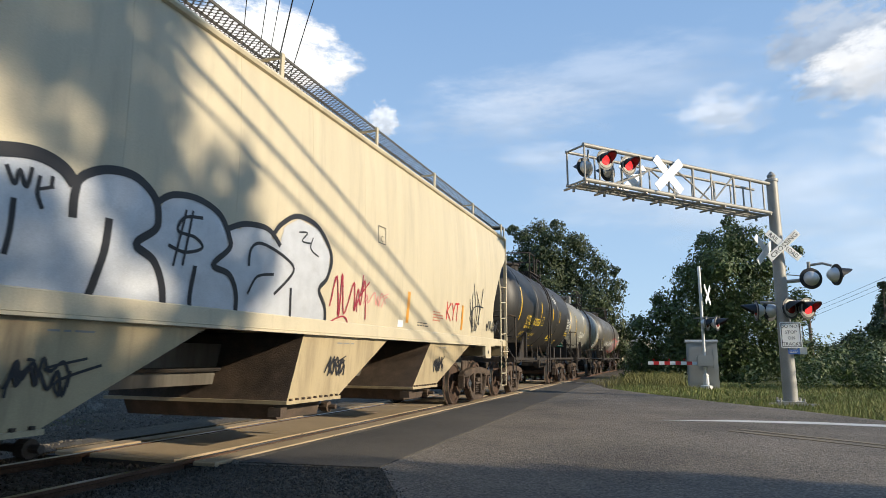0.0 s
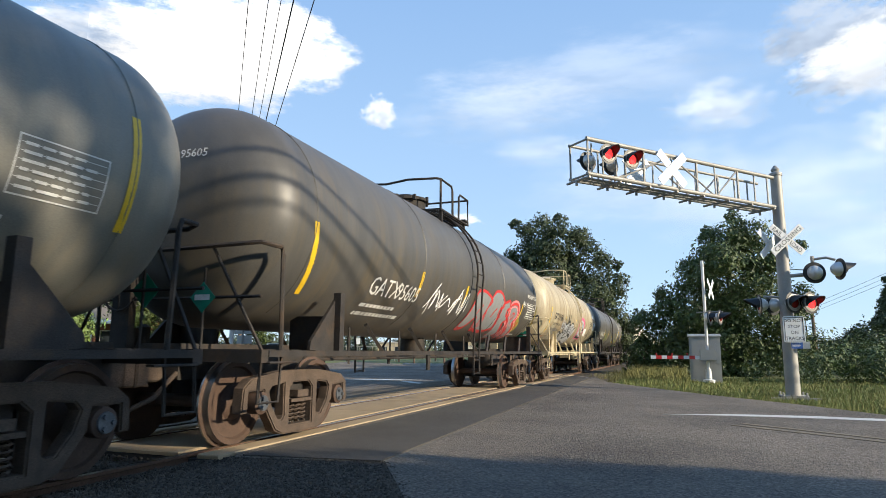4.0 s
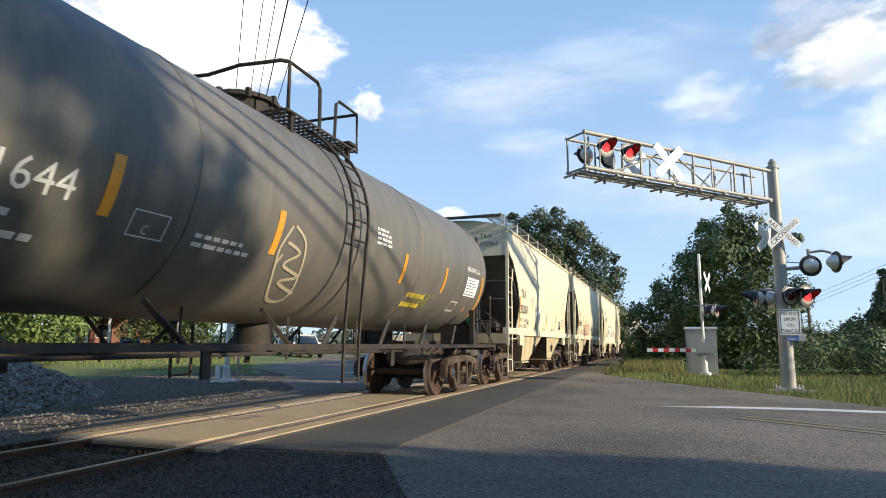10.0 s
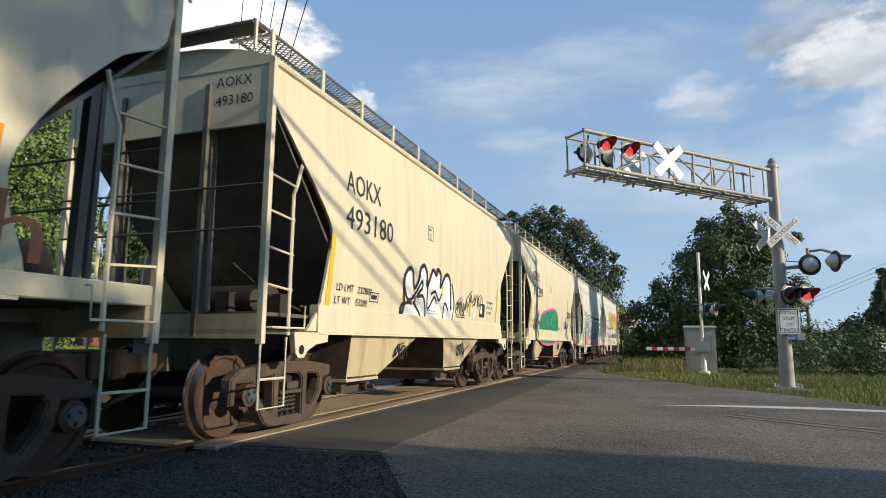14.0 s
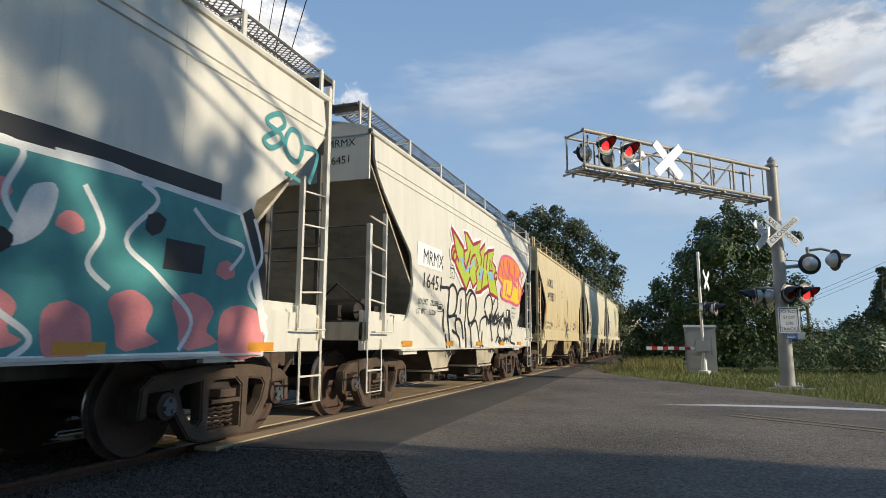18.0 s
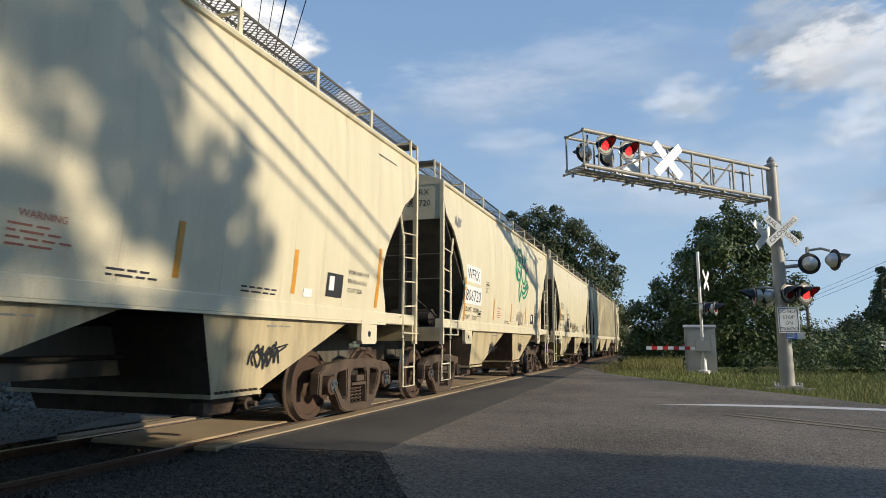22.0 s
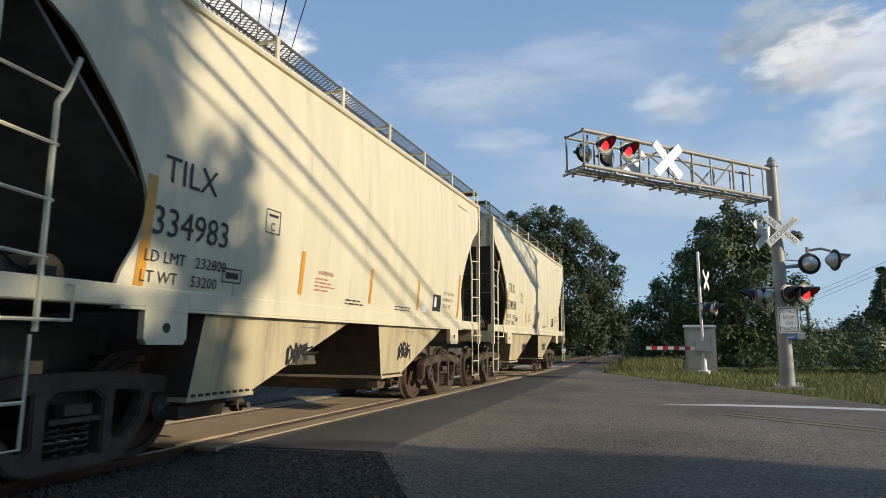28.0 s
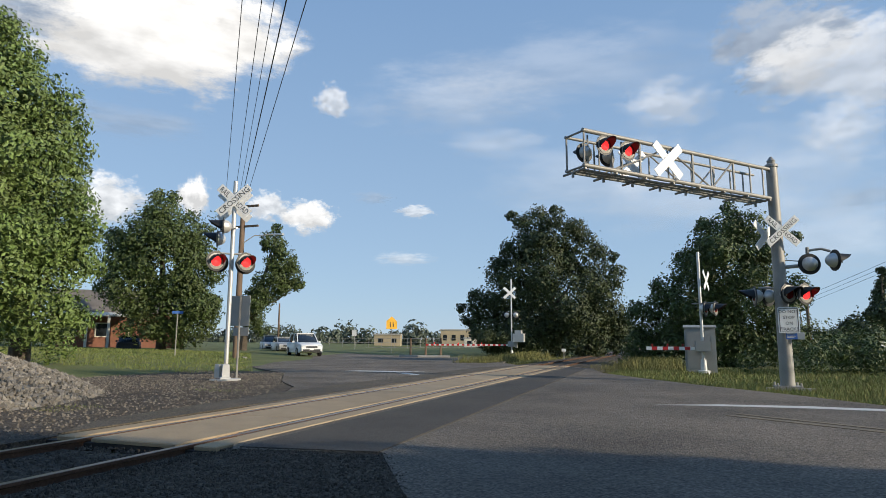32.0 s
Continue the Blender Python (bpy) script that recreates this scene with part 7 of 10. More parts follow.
side.stroke([(3.66, 1.33), (3.73, 1.12), (3.91, 0.96)], 0.045, G("white"), extra=0.0075)
side.stroke([(3.5, 0.95), (3.63, 1.05), (3.69, 1.19)], 0.045, G("white"), extra=0.0075)
side.stroke([(6.89, 2.36), (7.38, 2.38), (7.8, 2.33)], 0.045, G("white"), extra=0.0075)
side.stroke([(5.36, 2.23), (5.37, 1.93), (5.34, 1.68), (5.48, 1.55)], 0.045, G("white"), extra=0.0075)
side.stroke([(2.3, 2.09), (2.46, 2.19), (2.82, 2.28), (3.12, 2.22), (3.07, 1.98), (2.85, 1.83), (2.73, 1.71)], 0.05, G("white"), extra=0.0075)
side.stroke([(3.24, 2.24), (3.6, 2.17), (3.75, 2.0), (3.31, 1.82), (3.47, 1.6)], 0.05, G("white"), extra=0.0075)
side.stroke([(2.28, 1.77), (2.38, 1.68), (2.34, 1.47)], 0.05, G("white"), extra=0.0075)
side.stroke([(3.97, 2.15), (4.39, 2.14), (4.57, 1.95), (4.17, 1.78)], 0.05, G("white"), extra=0.0075)
side.stroke([(4.82, 2.34), (5.15, 2.31), (5.04, 1.93), (4.62, 1.68), (4.38, 1.46)], 0.05, G("white"), extra=0.0075)
side.stroke([(3.9, 1.82), (4.02, 1.57), (4.38, 1.46)], 0.05, G("white"), extra=0.0075)
side.stroke([(2.92, 1.73), (2.93, 1.39), (3.22, 1.06)], 0.05, G("white"), extra=0.0075)
side.stroke([(3.47, 1.6), (3.86, 1.44), (3.9, 1.06)], 0.05, G("white"), extra=0.0075)
side.fill([(4.49, 1.44), (4.48, 1.55), (4.6, 1.66), (4.75, 1.72), (4.72, 1.62), (4.66, 1.5)], G("white"), extra=0.0072)
side.fill([(4.5, 1.46), (4.5, 1.55), (4.59, 1.61), (4.62, 1.57), (4.58, 1.48)], G("black"), extra=0.0078)
side.fill([(6.77, 2.09), (6.95, 2.11), (6.89, 1.8), (6.65, 1.65), (6.69, 1.88)], G("white"), extra=0.0072)
side.fill([(6.27, 1.72), (6.46, 1.78), (6.67, 1.76), (6.66, 1.63), (6.38, 1.58)], G("black"), extra=0.0078)
side.fill([(7.77, 2.1), (7.95, 2.09), (7.89, 1.93), (7.75, 1.94)], G("black"), extra=0.0078)
side.stroke([(9.5, 3.56), (9.29, 3.45), (9.28, 3.37), (9.52, 3.33), (9.51, 3.22), (9.33, 3.12), (9.21, 3.18), (9.44, 3.34), (9.59, 3.47)], 0.06, G("teal"), extra=0.004, closed=True)
side.stroke([(9.7, 3.44), (9.6, 3.24), (9.68, 3.12), (9.85, 3.11), (9.95, 3.29), (9.87, 3.45)], 0.06, G("teal"), extra=0.004, closed=True)
side.stroke([(9.95, 3.32), (10.28, 3.33), (10.1, 2.91)], 0.06, G("teal"), extra=0.004)
side.stroke([(9.62, 2.92), (9.92, 2.89)], 0.05, G("teal"), extra=0.004)
side.text("LIFT HERE", 0.51, 1.30, 0.055, LB)
side.lay = (-0.08, 0.985)
side.block(8.18, 8.66, 1.66, 1.92, ("placard", "INKBLACK"), 0.0, 0.008)
side.stroke([(0.12, 3.89), (0.18, 3.70), (0.32, 3.46), (0.46, 3.21), (0.56, 3.06), (0.48, 2.88)], 0.03, G("black"))
side.stroke([(0.11, 3.23), (0.23, 3.34), (0.30, 3.24), (0.17, 3.08), (0.07, 3.13), (0.15, 3.28)], 0.03, G("black"))
side.stroke([(0.42, 3.10), (0.53, 3.20), (0.61, 3.10), (0.50, 3.01), (0.42, 3.07)], 0.03, G("black"))
side.stroke([(0.73, 2.80), (0.84, 2.89), (0.95, 2.79), (0.84, 2.67), (0.73, 2.75)], 0.03, G("black"))
side.stroke([(-0.06, 3.29), (0.06, 3.45), (0.32, 3.46), (0.70, 3.29), (0.90, 3.29), (0.85, 3.21)], 0.03, G("black"))
side.stroke([(0.57, 3.03), (0.72, 2.86), (0.89, 2.62), (0.81, 2.51)], 0.03, G("black"))
side.stroke([(0.48, 2.88), (0.72, 2.92), (0.98, 2.86)], 0.03, G("black"))
side.stroke([(0.12, 3.89), (0.21, 3.95), (0.27, 3.74)], 0.03, G("black"))
side.stroke([(0.36, 3.81), (0.45, 3.76), (0.60, 3.76), (0.80, 3.71)], 0.03, G("black"))
side.stroke([(0.41, 3.77), (0.70, 3.73)], 0.03, G("black"))
side.lay = (0.0, 1.0)
for y in (0.78, 2.93, 4.95, 7.06, 9.2):
    side.block(y, y + 0.44, 0.96, 1.05, RO, 0.0, 0.009)
side.finish()
bay_tags(car, 5)
car, side = hopper(168.81, "deep", H2, WHITE, "white covered hopper with green, yellow and black-outline graffiti", lay=(-0.06, 0.963))
marks_hopper(side, "MRMX", "16451", "232800", "53200", style="deep")
side.block(1.30, 2.56, 2.36, 2.76, ("number_panel", "SIGN"))
side.lay = (-0.41, 1.0)
side.stroke([(3.37, 3.29), (3.69, 3.18), (4.12, 3.00), (4.15, 2.93), (4.37, 3.01), (4.22, 3.37), (4.44, 3.34), (4.81, 3.17), (5.06, 3.24), (5.42, 3.34), (5.29, 3.09), (5.77, 3.34), (5.68, 3.06), (6.02, 3.20), (6.59, 3.31), (6.36, 3.00), (6.67, 2.88), (6.82, 2.60), (6.64, 2.53), (6.96, 2.14), (6.22, 2.20), (6.04, 2.38), (5.62, 2.27), (5.45, 2.19), (5.07, 2.14), (5.11, 2.38), (4.82, 2.23), (4.59, 2.42), (4.34, 2.15), (4.07, 2.30), (3.68, 2.54), (3.56, 2.64), (3.38, 2.70), (3.34, 2.81), (3.42, 2.92), (3.56, 2.97), (3.49, 3.10)], 0.22, G("white"), closed=True, soft=False)
side.fill([(3.37, 3.29), (3.69, 3.18), (4.12, 3.00), (4.15, 2.93), (4.37, 3.01), (4.22, 3.37), (4.44, 3.34), (4.81, 3.17), (5.06, 3.24), (5.42, 3.34), (5.29, 3.09), (5.77, 3.34), (5.68, 3.06), (6.02, 3.20), (6.59, 3.31), (6.36, 3.00), (6.67, 2.88), (6.82, 2.60), (6.64, 2.53), (6.96, 2.14), (6.22, 2.20), (6.04, 2.38), (5.62, 2.27), (5.45, 2.19), (5.07, 2.14), (5.11, 2.38), (4.82, 2.23), (4.59, 2.42), (4.34, 2.15), (4.07, 2.30), (3.68, 2.54), (3.56, 2.64), (3.38, 2.70), (3.34, 2.81), (3.42, 2.92), (3.56, 2.97), (3.49, 3.10)], G("lime"), soft=False, extra=0.005)
side.stroke([(3.37, 3.29), (3.69, 3.18), (4.12, 3.00), (4.15, 2.93), (4.37, 3.01), (4.22, 3.37), (4.44, 3.34), (4.81, 3.17), (5.06, 3.24), (5.42, 3.34), (5.29, 3.09), (5.77, 3.34), (5.68, 3.06), (6.02, 3.20), (6.59, 3.31), (6.36, 3.00), (6.67, 2.88), (6.82, 2.60), (6.64, 2.53), (6.96, 2.14), (6.22, 2.20), (6.04, 2.38), (5.62, 2.27), (5.45, 2.19), (5.07, 2.14), (5.11, 2.38), (4.82, 2.23), (4.59, 2.42), (4.34, 2.15), (4.07, 2.30), (3.68, 2.54), (3.56, 2.64), (3.38, 2.70), (3.34, 2.81), (3.42, 2.92), (3.56, 2.97), (3.49, 3.10)], 0.085, G("maroon"), closed=True, soft=False, extra=0.0075)
side.stroke([(4.15, 2.93), (4.14, 2.71), (4.27, 2.58)], 0.07, G("maroon"), soft=False, extra=0.0075)
side.stroke([(4.27, 2.58), (4.48, 2.82), (4.60, 3.01)], 0.07, G("maroon"), soft=False, extra=0.0075)
side.stroke([(4.52, 2.51), (4.60, 2.78), (4.78, 2.92), (4.98, 2.97)], 0.07, G("maroon"), soft=False, extra=0.0075)
side.stroke([(5.11, 2.39), (5.00, 2.58), (5.18, 2.74), (5.04, 2.90), (5.00, 2.69)], 0.07, G("maroon"), soft=False, extra=0.0075)
side.stroke([(5.29, 3.09), (5.46, 2.94), (5.28, 2.54)], 0.07, G("maroon"), soft=False, extra=0.0075)
side.stroke([(5.68, 3.06), (5.56, 2.61), (5.45, 2.19)], 0.07, G("maroon"), soft=False, extra=0.0075)
side.stroke([(6.02, 3.20), (5.84, 2.80), (6.04, 2.38)], 0.07, G("maroon"), soft=False, extra=0.0075)
side.stroke([(6.19, 3.02), (6.10, 2.74), (6.38, 2.77), (6.25, 2.97)], 0.07, G("maroon"), soft=False, extra=0.0075)
side.stroke([(3.56, 2.97), (3.66, 2.79), (3.81, 2.67)], 0.07, G("maroon"), soft=False, extra=0.0075)
side.fill([(3.86, 2.75), (4.07, 2.78), (4.26, 2.70), (4.44, 2.63), (4.69, 2.75), (4.60, 2.61), (4.33, 2.51), (4.08, 2.62)], G("skyblue"), extra=0.006)
side.fill([(4.72, 2.82), (4.93, 2.82), (4.84, 2.67)], G("skyblue"), extra=0.006)
side.fill([(5.20, 2.52), (5.43, 2.75), (5.57, 2.61), (5.37, 2.45)], G("skyblue"), extra=0.006)
side.fill([(5.95, 2.70), (6.38, 2.71), (6.52, 2.54), (6.17, 2.57)], G("skyblue"), extra=0.006)
side.fill([(3.66, 2.80), (3.61, 2.69), (3.51, 2.65), (3.45, 2.72), (3.49, 2.82), (3.60, 2.86)], G("lime"), extra=0.008)
side.stroke([(3.66, 2.80), (3.61, 2.69), (3.51, 2.65), (3.45, 2.72), (3.49, 2.82), (3.60, 2.86)], 0.07, G("maroon"), closed=True, extra=0.0095)
side.fill([(6.80, 2.70), (6.74, 2.62), (6.59, 2.59), (6.52, 2.64), (6.58, 2.72), (6.73, 2.76)], G("lime"), extra=0.008)
side.stroke([(6.80, 2.70), (6.74, 2.62), (6.59, 2.59), (6.52, 2.64), (6.58, 2.72), (6.73, 2.76)], 0.07, G("maroon"), closed=True, extra=0.0095)
side.fill([(7.12, 3.05), (7.48, 3.26), (8.05, 3.33), (8.79, 3.29), (9.38, 3.07), (9.21, 2.81), (9.53, 2.55), (9.23, 2.11), (8.30, 2.13), (7.49, 2.16), (7.21, 2.28), (7.33, 2.52), (6.95, 2.70)], G("yellow"))
side.fill([(7.15, 3.03), (7.48, 3.23), (8.05, 3.31), (8.79, 3.26), (9.31, 3.01), (9.16, 2.76), (8.06, 2.69), (7.28, 2.66), (7.00, 2.73)], G("orange"), extra=0.002)
side.stroke([(7.12, 3.05), (7.48, 3.26), (8.05, 3.33), (8.79, 3.29), (9.38, 3.07), (9.21, 2.81), (9.53, 2.55), (9.23, 2.11), (8.30, 2.13), (7.49, 2.16), (7.21, 2.28), (7.33, 2.52), (6.95, 2.70)], 0.07, G("hotpink"), closed=True, extra=0.006)
side.stroke([(7.19, 3.04), (7.42, 2.69), (7.33, 2.23)], 0.07, G("hotpink"), extra=0.0065)
side.stroke([(7.48, 3.23), (7.60, 2.87), (8.06, 2.77), (7.88, 3.25)], 0.07, G("hotpink"), extra=0.0065)
side.stroke([(8.22, 3.21), (8.14, 2.91), (8.50, 2.77), (8.28, 2.29), (7.85, 2.30)], 0.07, G("hotpink"), extra=0.0065)
side.stroke([(8.78, 3.21), (8.65, 2.59), (9.10, 2.84), (9.26, 2.24)], 0.07, G("hotpink"), extra=0.0065)
side.stroke([(7.82, 2.61), (7.70, 2.25)], 0.07, G("hotpink"), extra=0.0065)
side.stroke([(8.41, 2.71), (9.01, 2.56)], 0.07, G("hotpink"), extra=0.0065)
side.stroke([(9.47, 3.09), (9.61, 2.74)], 0.05, G("hotpink"))
side.stroke([(9.65, 3.08), (9.90, 3.03), (9.54, 2.84)], 0.05, G("hotpink"))
side.stroke([(9.71, 2.66), (9.57, 2.41), (9.91, 2.60)], 0.05, G("hotpink"))
side.lay = (-0.80, 1.06)
side.stroke([(2.99, 2.08), (3.13, 2.08), (3.46, 2.07), (3.47, 1.75), (3.50, 1.57), (3.61, 1.23), (3.68, 0.90)], 0.06, G("black"))
side.stroke([(3.46, 2.07), (3.56, 2.15), (3.73, 2.17), (3.92, 2.04), (3.96, 1.88), (3.89, 1.65), (3.65, 1.55), (3.50, 1.57)], 0.06, G("black"))
side.stroke([(3.51, 1.55), (3.98, 1.58), (3.97, 1.49), (3.96, 1.37), (4.02, 1.24), (3.78, 1.29)], 0.06, G("black"))
side.stroke([(4.02, 1.24), (4.22, 1.12), (4.28, 0.90)], 0.06, G("black"))
side.stroke([(3.96, 1.96), (4.05, 2.09), (4.20, 2.15), (4.38, 2.14), (4.49, 2.01), (4.55, 1.64), (4.53, 1.40), (4.61, 1.27), (4.65, 0.91)], 0.06, G("black"))
side.stroke([(4.20, 1.94), (4.20, 1.63)], 0.06, G("black"))
side.stroke([(3.99, 1.50), (4.14, 1.53), (4.29, 1.48), (4.39, 1.35), (4.45, 1.12)], 0.06, G("black"))
side.stroke([(4.52, 2.02), (4.69, 2.15), (4.90, 2.14), (5.15, 2.02), (5.23, 1.77), (5.12, 1.55), (4.85, 1.47), (4.68, 1.65), (4.67, 1.90), (4.78, 2.07), (4.98, 2.13)], 0.06, G("black"))
side.stroke([(4.75, 1.47), (4.93, 1.33), (5.02, 0.88)], 0.06, G("black"))
side.stroke([(4.96, 1.41), (5.24, 1.53), (5.42, 1.38), (5.58, 1.08), (5.69, 0.92)], 0.06, G("black"))
side.stroke([(5.60, 1.31), (5.65, 1.56), (6.01, 1.65), (6.15, 1.45)], 0.06, G("black"))
side.stroke([(5.82, 1.84), (5.93, 2.06), (6.22, 2.17), (6.49, 1.92), (6.23, 1.58), (5.88, 1.79)], 0.06, G("black"))
side.stroke([(6.49, 1.92), (6.75, 2.15), (6.96, 1.97), (6.65, 1.67), (6.46, 1.47), (6.62, 1.09)], 0.06, G("black"))
side.stroke([(6.81, 1.49), (7.29, 1.65), (7.54, 1.82), (7.08, 1.37), (7.37, 1.10)], 0.06, G("black"))
side.stroke([(3.20, 1.67), (3.26, 1.61), (3.28, 1.36), (3.35, 1.25)], 0.06, G("black"))
side.stroke([(5.78, 1.31), (5.76, 1.03), (5.91, 0.94)], 0.06, G("black"))
side.stroke([(7.62, 1.50), (7.80, 1.17), (7.52, 1.03)], 0.06, G("black"))
side.stroke([(8.20, 1.72), (8.53, 1.42), (8.30, 1.10), (8.85, 1.02)], 0.06, G("black"))
side.stroke([(3.41, 1.22), (3.53, 0.92)], 0.06, G("black"))
tag_scrawl(side, 6.1, 1.47, 0.71, 0.31, "black", 70, 0.035, 6)
tag_scrawl(side, 6.75, 1.47, 0.87, 0.31, "black", 71, 0.035, 6)
tag_scrawl(side, 7.63, 1.4, 0.63, 0.41, "black", 72, 0.035, 6)
tag_scrawl(side, 6.92, 1.03, 1.38, 0.22, "black", 73, 0.035, 6)
tag_scrawl(side, 9.1, 1.41, 0.58, 0.52, "black", 74, 0.035, 6)
side.lay = (0.0, 1.0)
for y in (0.76, 2.87, 4.88, 6.95, 8.9):
    side.block(y, y + 0.42, 0.99, 1.08, RO, 0.0, 0.009)
side.finish()
bay_tags(car, 6)
car, side = hopper(181.08, "angle", H2, TAN, "weathered tan covered hopper with large black lettering", lay=(-0.26, 0.957))
marks_hopper(side, "AOKX", "493871", "233700", "52300", style="angle", orange=True)
side.finish()
bay_tags(car, 7)
car, side = hopper(193.61, "round", H1, CREAM, "cream covered hopper with black lettering", lay=(0.04, 0.952))
marks_hopper(side, "TILX", "339860", "232100", "53700", style="round")
side.finish()
bay_tags(car, 8)
car, side = hopper(205.87, "round", H1, CREAM, "cream covered hopper with a green face graffiti", lay=(-0.22, 0.951))
marks_hopper(side, "WFRX", "806720", "232500", "53500", style="round", plate=True)
side.stroke([(5.95, 3.76), (5.89, 3.56), (5.99, 3.41), (6.13, 3.35)], 0.07, G("green"))
side.stroke([(5.95, 3.76), (6.04, 3.60), (6.19, 3.51)], 0.06, G("green"))
side.stroke([(6.17, 3.51), (6.35, 3.67), (6.57, 3.73), (6.79, 3.67), (6.90, 3.50), (6.83, 3.32)], 0.07, G("green"))
side.stroke([(6.80, 3.80), (6.85, 3.63), (7.02, 3.54), (6.89, 3.36)], 0.07, G("green"))
side.stroke([(6.08, 3.28), (6.34, 3.46), (6.67, 3.51), (6.86, 3.43), (6.66, 3.23), (6.36, 3.23), (6.20, 3.29)], 0.045, G("green"))
side.stroke([(6.13, 3.35), (5.98, 3.16), (6.01, 2.92), (6.17, 2.80)], 0.09, G("green"))
side.stroke([(6.16, 3.18), (6.28, 3.08), (6.47, 3.02), (6.50, 2.90), (6.31, 2.81), (6.17, 2.88), (6.20, 3.06)], 0.07, G("green"))
side.stroke([(6.66, 3.20), (6.55, 2.96), (6.40, 2.70), (6.32, 2.48), (6.41, 2.19)], 0.08, G("green"))
side.stroke([(6.41, 2.19), (6.52, 2.41), (6.69, 2.54), (6.87, 2.41)], 0.07, G("green"))
side.stroke([(6.83, 3.32), (6.69, 3.07), (6.78, 2.82), (7.02, 2.76), (7.20, 2.91), (7.25, 3.14), (7.07, 3.30), (6.89, 3.20)], 0.08, G("green"))
side.stroke([(7.14, 3.46), (7.30, 3.32), (7.26, 3.03), (7.14, 2.78)], 0.06, G("green"))
side.stroke([(7.58, 3.27), (7.32, 3.04), (7.35, 2.88), (7.52, 2.85)], 0.08, G("green"))
side.stroke([(6.62, 2.69), (6.77, 2.50), (7.04, 2.49), (7.33, 2.65), (7.62, 2.70), (7.52, 2.77), (7.33, 2.76), (7.08, 2.64), (6.85, 2.65)], 0.08, G("green"))
side.stroke([(6.78, 2.45), (7.00, 2.34), (7.35, 2.46), (7.62, 2.69)], 0.07, G("green"))
side.fill([(6.34, 3.41), (6.61, 3.47), (6.66, 3.33), (6.49, 3.24), (6.39, 3.29)], G("green"))
side.fill([(5.98, 3.11), (6.13, 3.09), (6.17, 2.88), (6.02, 2.87)], G("green"))
tag_scrawl(side, 7.13, 3.33, 0.39, 0.35, "green", 88, 0.03, 3)
tag_scrawl(side, 6.17, 1.61, 0.72, 0.34, "tan", 89, 0.05, 4)
tag_scrawl(side, 1.85, 1.32, 0.75, 0.14, "black", 81, 0.04, 7)
tag_scrawl(side, 3.46, 1.31, 1.25, 0.12, "tan", 82, 0.04, 8)
tag_scrawl(side, 6.11, 1.55, 0.65, 0.39, "grey", 83, 0.025, 4)
tag_scrawl(side, 8.69, 1.61, 0.51, 0.44, "grey", 84, 0.025, 3)
tag_scrawl(side, 0.44, 3.37, 0.33, 0.23, "grey", 85, 0.05, 3)
side.finish()
bay_tags(car, 9)
car, side = hopper(218.13, "round", H1, CREAM, "cream covered hopper with black scrawled tags", lay=(0.07, 0.950))
marks_hopper(side, "TILX", "328960", "232900", "53100", style="round")
tag_scrawl(side, 2.1, 1.46, 0.31, 0.26, "black", 90, 0.04, 4)
tag_scrawl(side, 2.49, 1.6, 0.81, 0.53, "black", 91, 0.04, 6)
tag_scrawl(side, 2.6, 1.47, 0.98, 0.15, "black", 92, 0.035, 7)
tag_scrawl(side, 3.55, 1.66, 0.42, 0.34, "black", 93, 0.03, 4)
tag_scrawl(side, 4.27, 1.51, 0.90, 0.46, "black", 94, 0.04, 6)
tag_scrawl(side, 5.17, 1.57, 0.98, 0.29, "black", 95, 0.03, 6)
side.stroke([(2.68, 2.14), (2.89, 2.23), (3.20, 2.21), (3.14, 2.06), (2.81, 2.03), (2.69, 2.12)], 0.04, G("black"))
side.finish()
bay_tags(car, 10)
car, side = hopper(230.44, "rib", 15.12, RIBWHITE, "long white covered hopper with upright side ribs", lay=(0.01, 0.950))
side.text("AJ", 1.74, 2.56, 0.36, LB)
side.text("PX", 2.42, 2.56, 0.36, LB)
side.text("64", 1.74, 2.10, 0.36, LB)
side.text("48", 2.42, 2.10, 0.36, LB)
side.bars(1.74, 1.9, 0.3, 1, LB, 0.05)
side.bars(2.42, 1.9, 0.4, 2, LB, 0.05, 0.12)
side.frame_box(3.75, 4.0, 2.5, 2.8, LB)
side.block(0.80, 0.90, 1.60, 2.6, RO)
for y in (2.4, 5.0, 7.7, 10.4, 13.0):
    side.block(y, y + 0.4, 1.52, 1.6, RO)
side.block(16.0, 16.1, 1.6, 2.6, RY)
side.bars(14.4, 2.4, 0.45, 4, LB, 0.05, 0.13)
tag_scrawl(side, 7.2, 2.0, 1.2, 0.9, "grey", 99, 0.03, 5)
side.finish()
car, side = hopper(247.95, "round", H1, CREAM, "cream covered hopper with small black tags along the sill", lay=(0.07, 0.949))
marks_hopper(side, "TILX", "334983", "232800", "53200", style="round")
side.text("TALEUS . TALEUS . TALEUS", 4.6, 1.34, 0.17, G("black"), 0.95)
side.finish()
bay_tags(car, 11)
car, side = hopper(260.1, "round", H1, CREAM, "cream covered hopper with black lettering, last of the train", lay=(-0.05, 0.949))
marks_hopper(side, "TILX", "334930", "232600", "53400", style="round")
side.finish()
bay_tags(car, 12)


# ---- crossing signals ----


def turned(x, y):
    """Turn about z that brings the local +y axis to the way (x, y)."""
    return math.atan2(-x, y)


